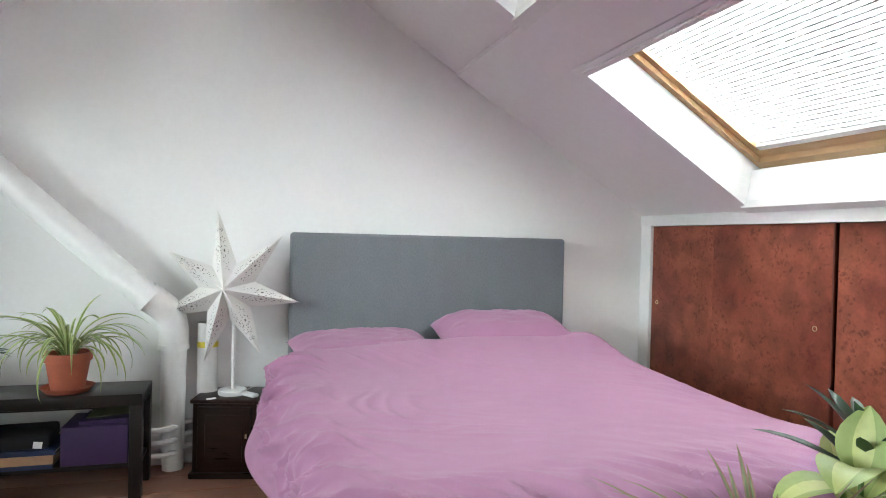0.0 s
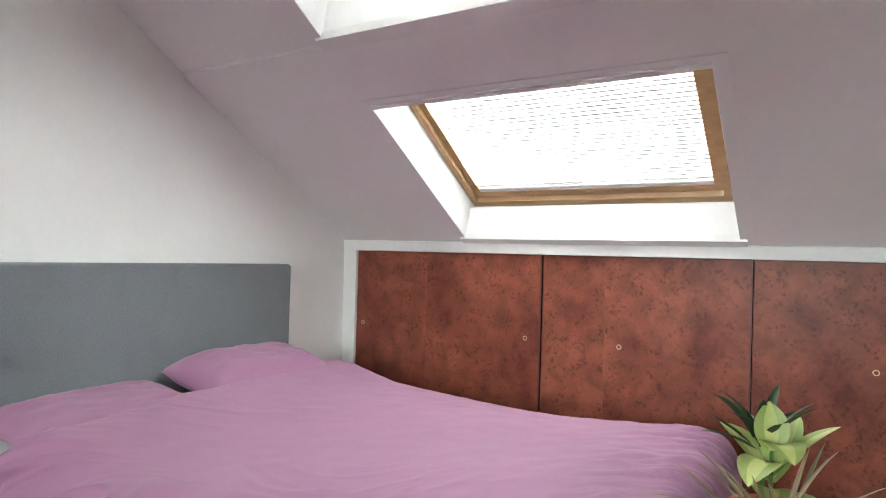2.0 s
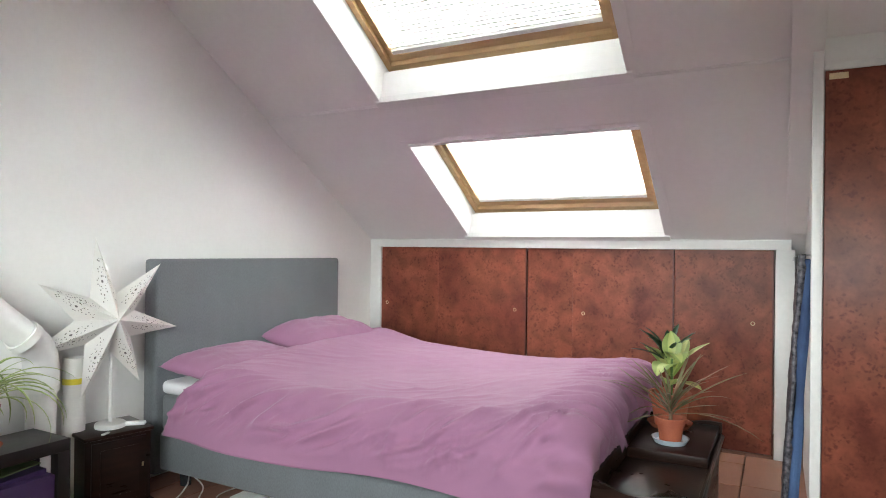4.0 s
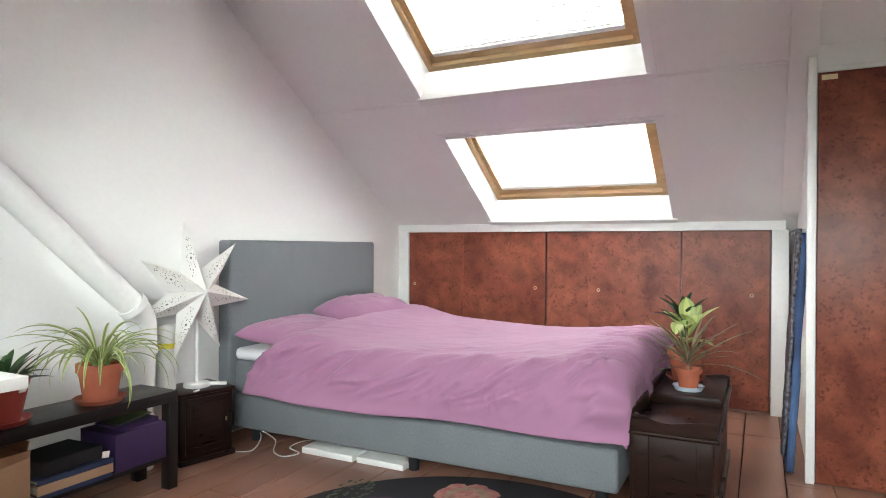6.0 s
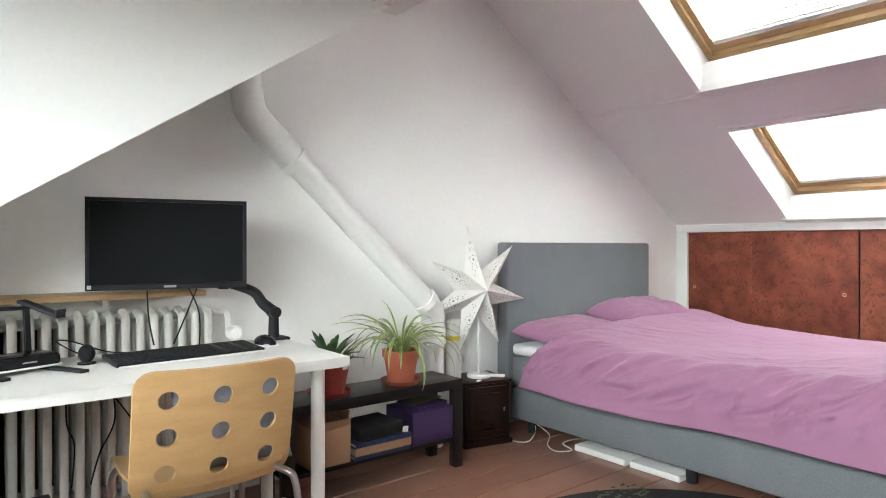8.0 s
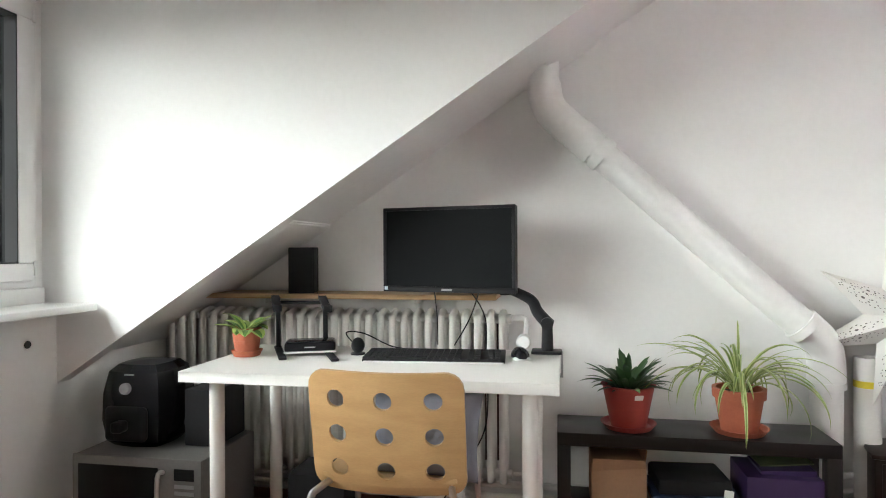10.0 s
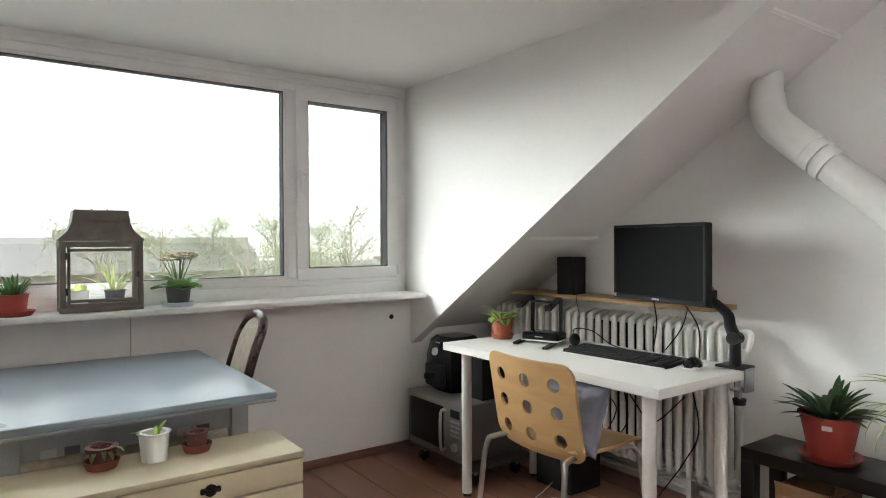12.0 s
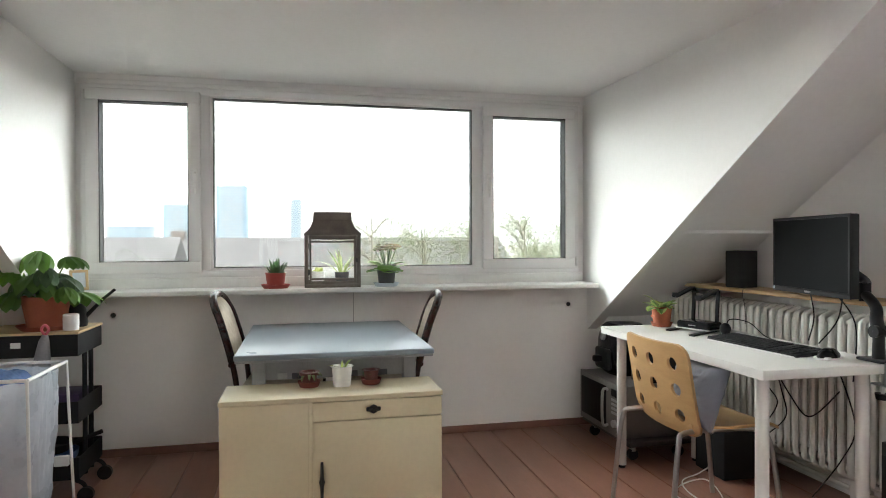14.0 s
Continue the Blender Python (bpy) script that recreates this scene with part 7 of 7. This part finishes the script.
def tree(x, y, h, seed, dense):
    """A spring tree: tapered trunk, limbs that fork, and thin clumps of small leaves."""
    rg = random.Random(seed)
    tr_ = thing("tree", (x, y, GZ), "tall tree with thin fresh spring leaves", "tree", "trees across the street")
    part("trunk", tube(B(), [(x, y, GZ), (x + 0.1, y, GZ + h * 0.4), (x, y + 0.15, GZ + h * 0.75), (x, y + 0.1, GZ + h)], [0.28, 0.22, 0.10, 0.02], 8), HAZYBARK, tr_)
    tips = []
    limbs = B()
    for k in range(22):
        a, t0 = k * 2.399, rg.uniform(0.35, 0.95)
        p0 = Vector((x, y, GZ + h * t0))
        L = h * 0.36 * (1.15 - t0) + 0.8
        up = rg.uniform(0.4, 1.0)
        p1 = p0 + Vector((math.cos(a) * L * 0.5, math.sin(a) * L * 0.5, L * 0.35 * up + 0.3))
        p2 = p0 + Vector((math.cos(a) * L, math.sin(a) * L, L * 0.8 * up + 0.4))
        tube(limbs, [p0, p1, p2], [0.07, 0.045, 0.012], 5)
        tips += [p1, p2, (p1 + p2) / 2]
        for m in range(3):
            e = p1 + (p2 - p1) * rg.uniform(0, 1) + Vector([rg.uniform(-1, 1) for _ in range(3)]) * L * 0.25
            tube(limbs, [p1 + (p2 - p1) * 0.3 * m, e], [0.025, 0.008], 4)
            tips.append(e)
    tagged(part("limb", limbs, HAZYBARK, tr_), kind="stuff")
    cr = B()
    for p in tips:
        for m in range(dense):
            c = p + Vector([rg.gauss(0, 0.55) for _ in range(3)])
            s = rg.uniform(0.035, 0.08)
            n = Vector([rg.uniform(-1, 1) for _ in range(3)]).normalized()
            e1 = n.orthogonal().normalized()
            e2 = n.cross(e1)
            cr.faces.new([cr.verts.new(c + e1 * s * u + e2 * s * v) for u, v in ((-1, 0), (0, -0.6), (1, 0), (0, 0.6))])
    tagged(part("crown", cr, HAZYSPRING, tr_, smooth=None), kind="stuff")
    return tr_


tower(-420, -46.5, 18.5, 20, 39, TOWERGLASS, 20, "tall pale blue glass tower far off")
tower(-420, -79, 16, 20, 26.5, TOWERGLASS, 13, "wide pale blue office block far off")
tower(-600, -8.5, 11, 20, 43, TOWERPALE, 20, "pale grey tower block far off")
tower(-600, -150, 40, 20, 18, TOWERPALE, 8, "low pale office building far off")
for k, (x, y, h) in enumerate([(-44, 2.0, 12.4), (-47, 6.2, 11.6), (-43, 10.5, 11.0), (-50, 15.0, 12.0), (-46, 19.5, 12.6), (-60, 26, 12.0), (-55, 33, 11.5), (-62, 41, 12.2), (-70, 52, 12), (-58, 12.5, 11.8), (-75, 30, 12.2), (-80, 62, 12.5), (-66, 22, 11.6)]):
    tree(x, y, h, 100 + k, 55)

# ---- floor boards, last ----
rng = random.Random(3)
y, k = GY + 0.02, 0
while y > SY:
    w = 0.198
    cuts = sorted([0.78, -5.9] + [rng.uniform(-5.2, 0.2) for _ in range(1 + k % 2)], reverse=True)
    for a, b in zip(cuts, cuts[1:]):
        if a - b < 0.05:
            continue
        ob = new("board", mesh_of("board", bx(b - a + 0.002, 0, -w + 0.005, 0, -0.024, rng.uniform(-0.0015, 0.0), bev=0.002, seg=1), FLOOR, None))
        ob.location = (a, y, 0)
        ob.parent = floor
    y -= w
    k += 1
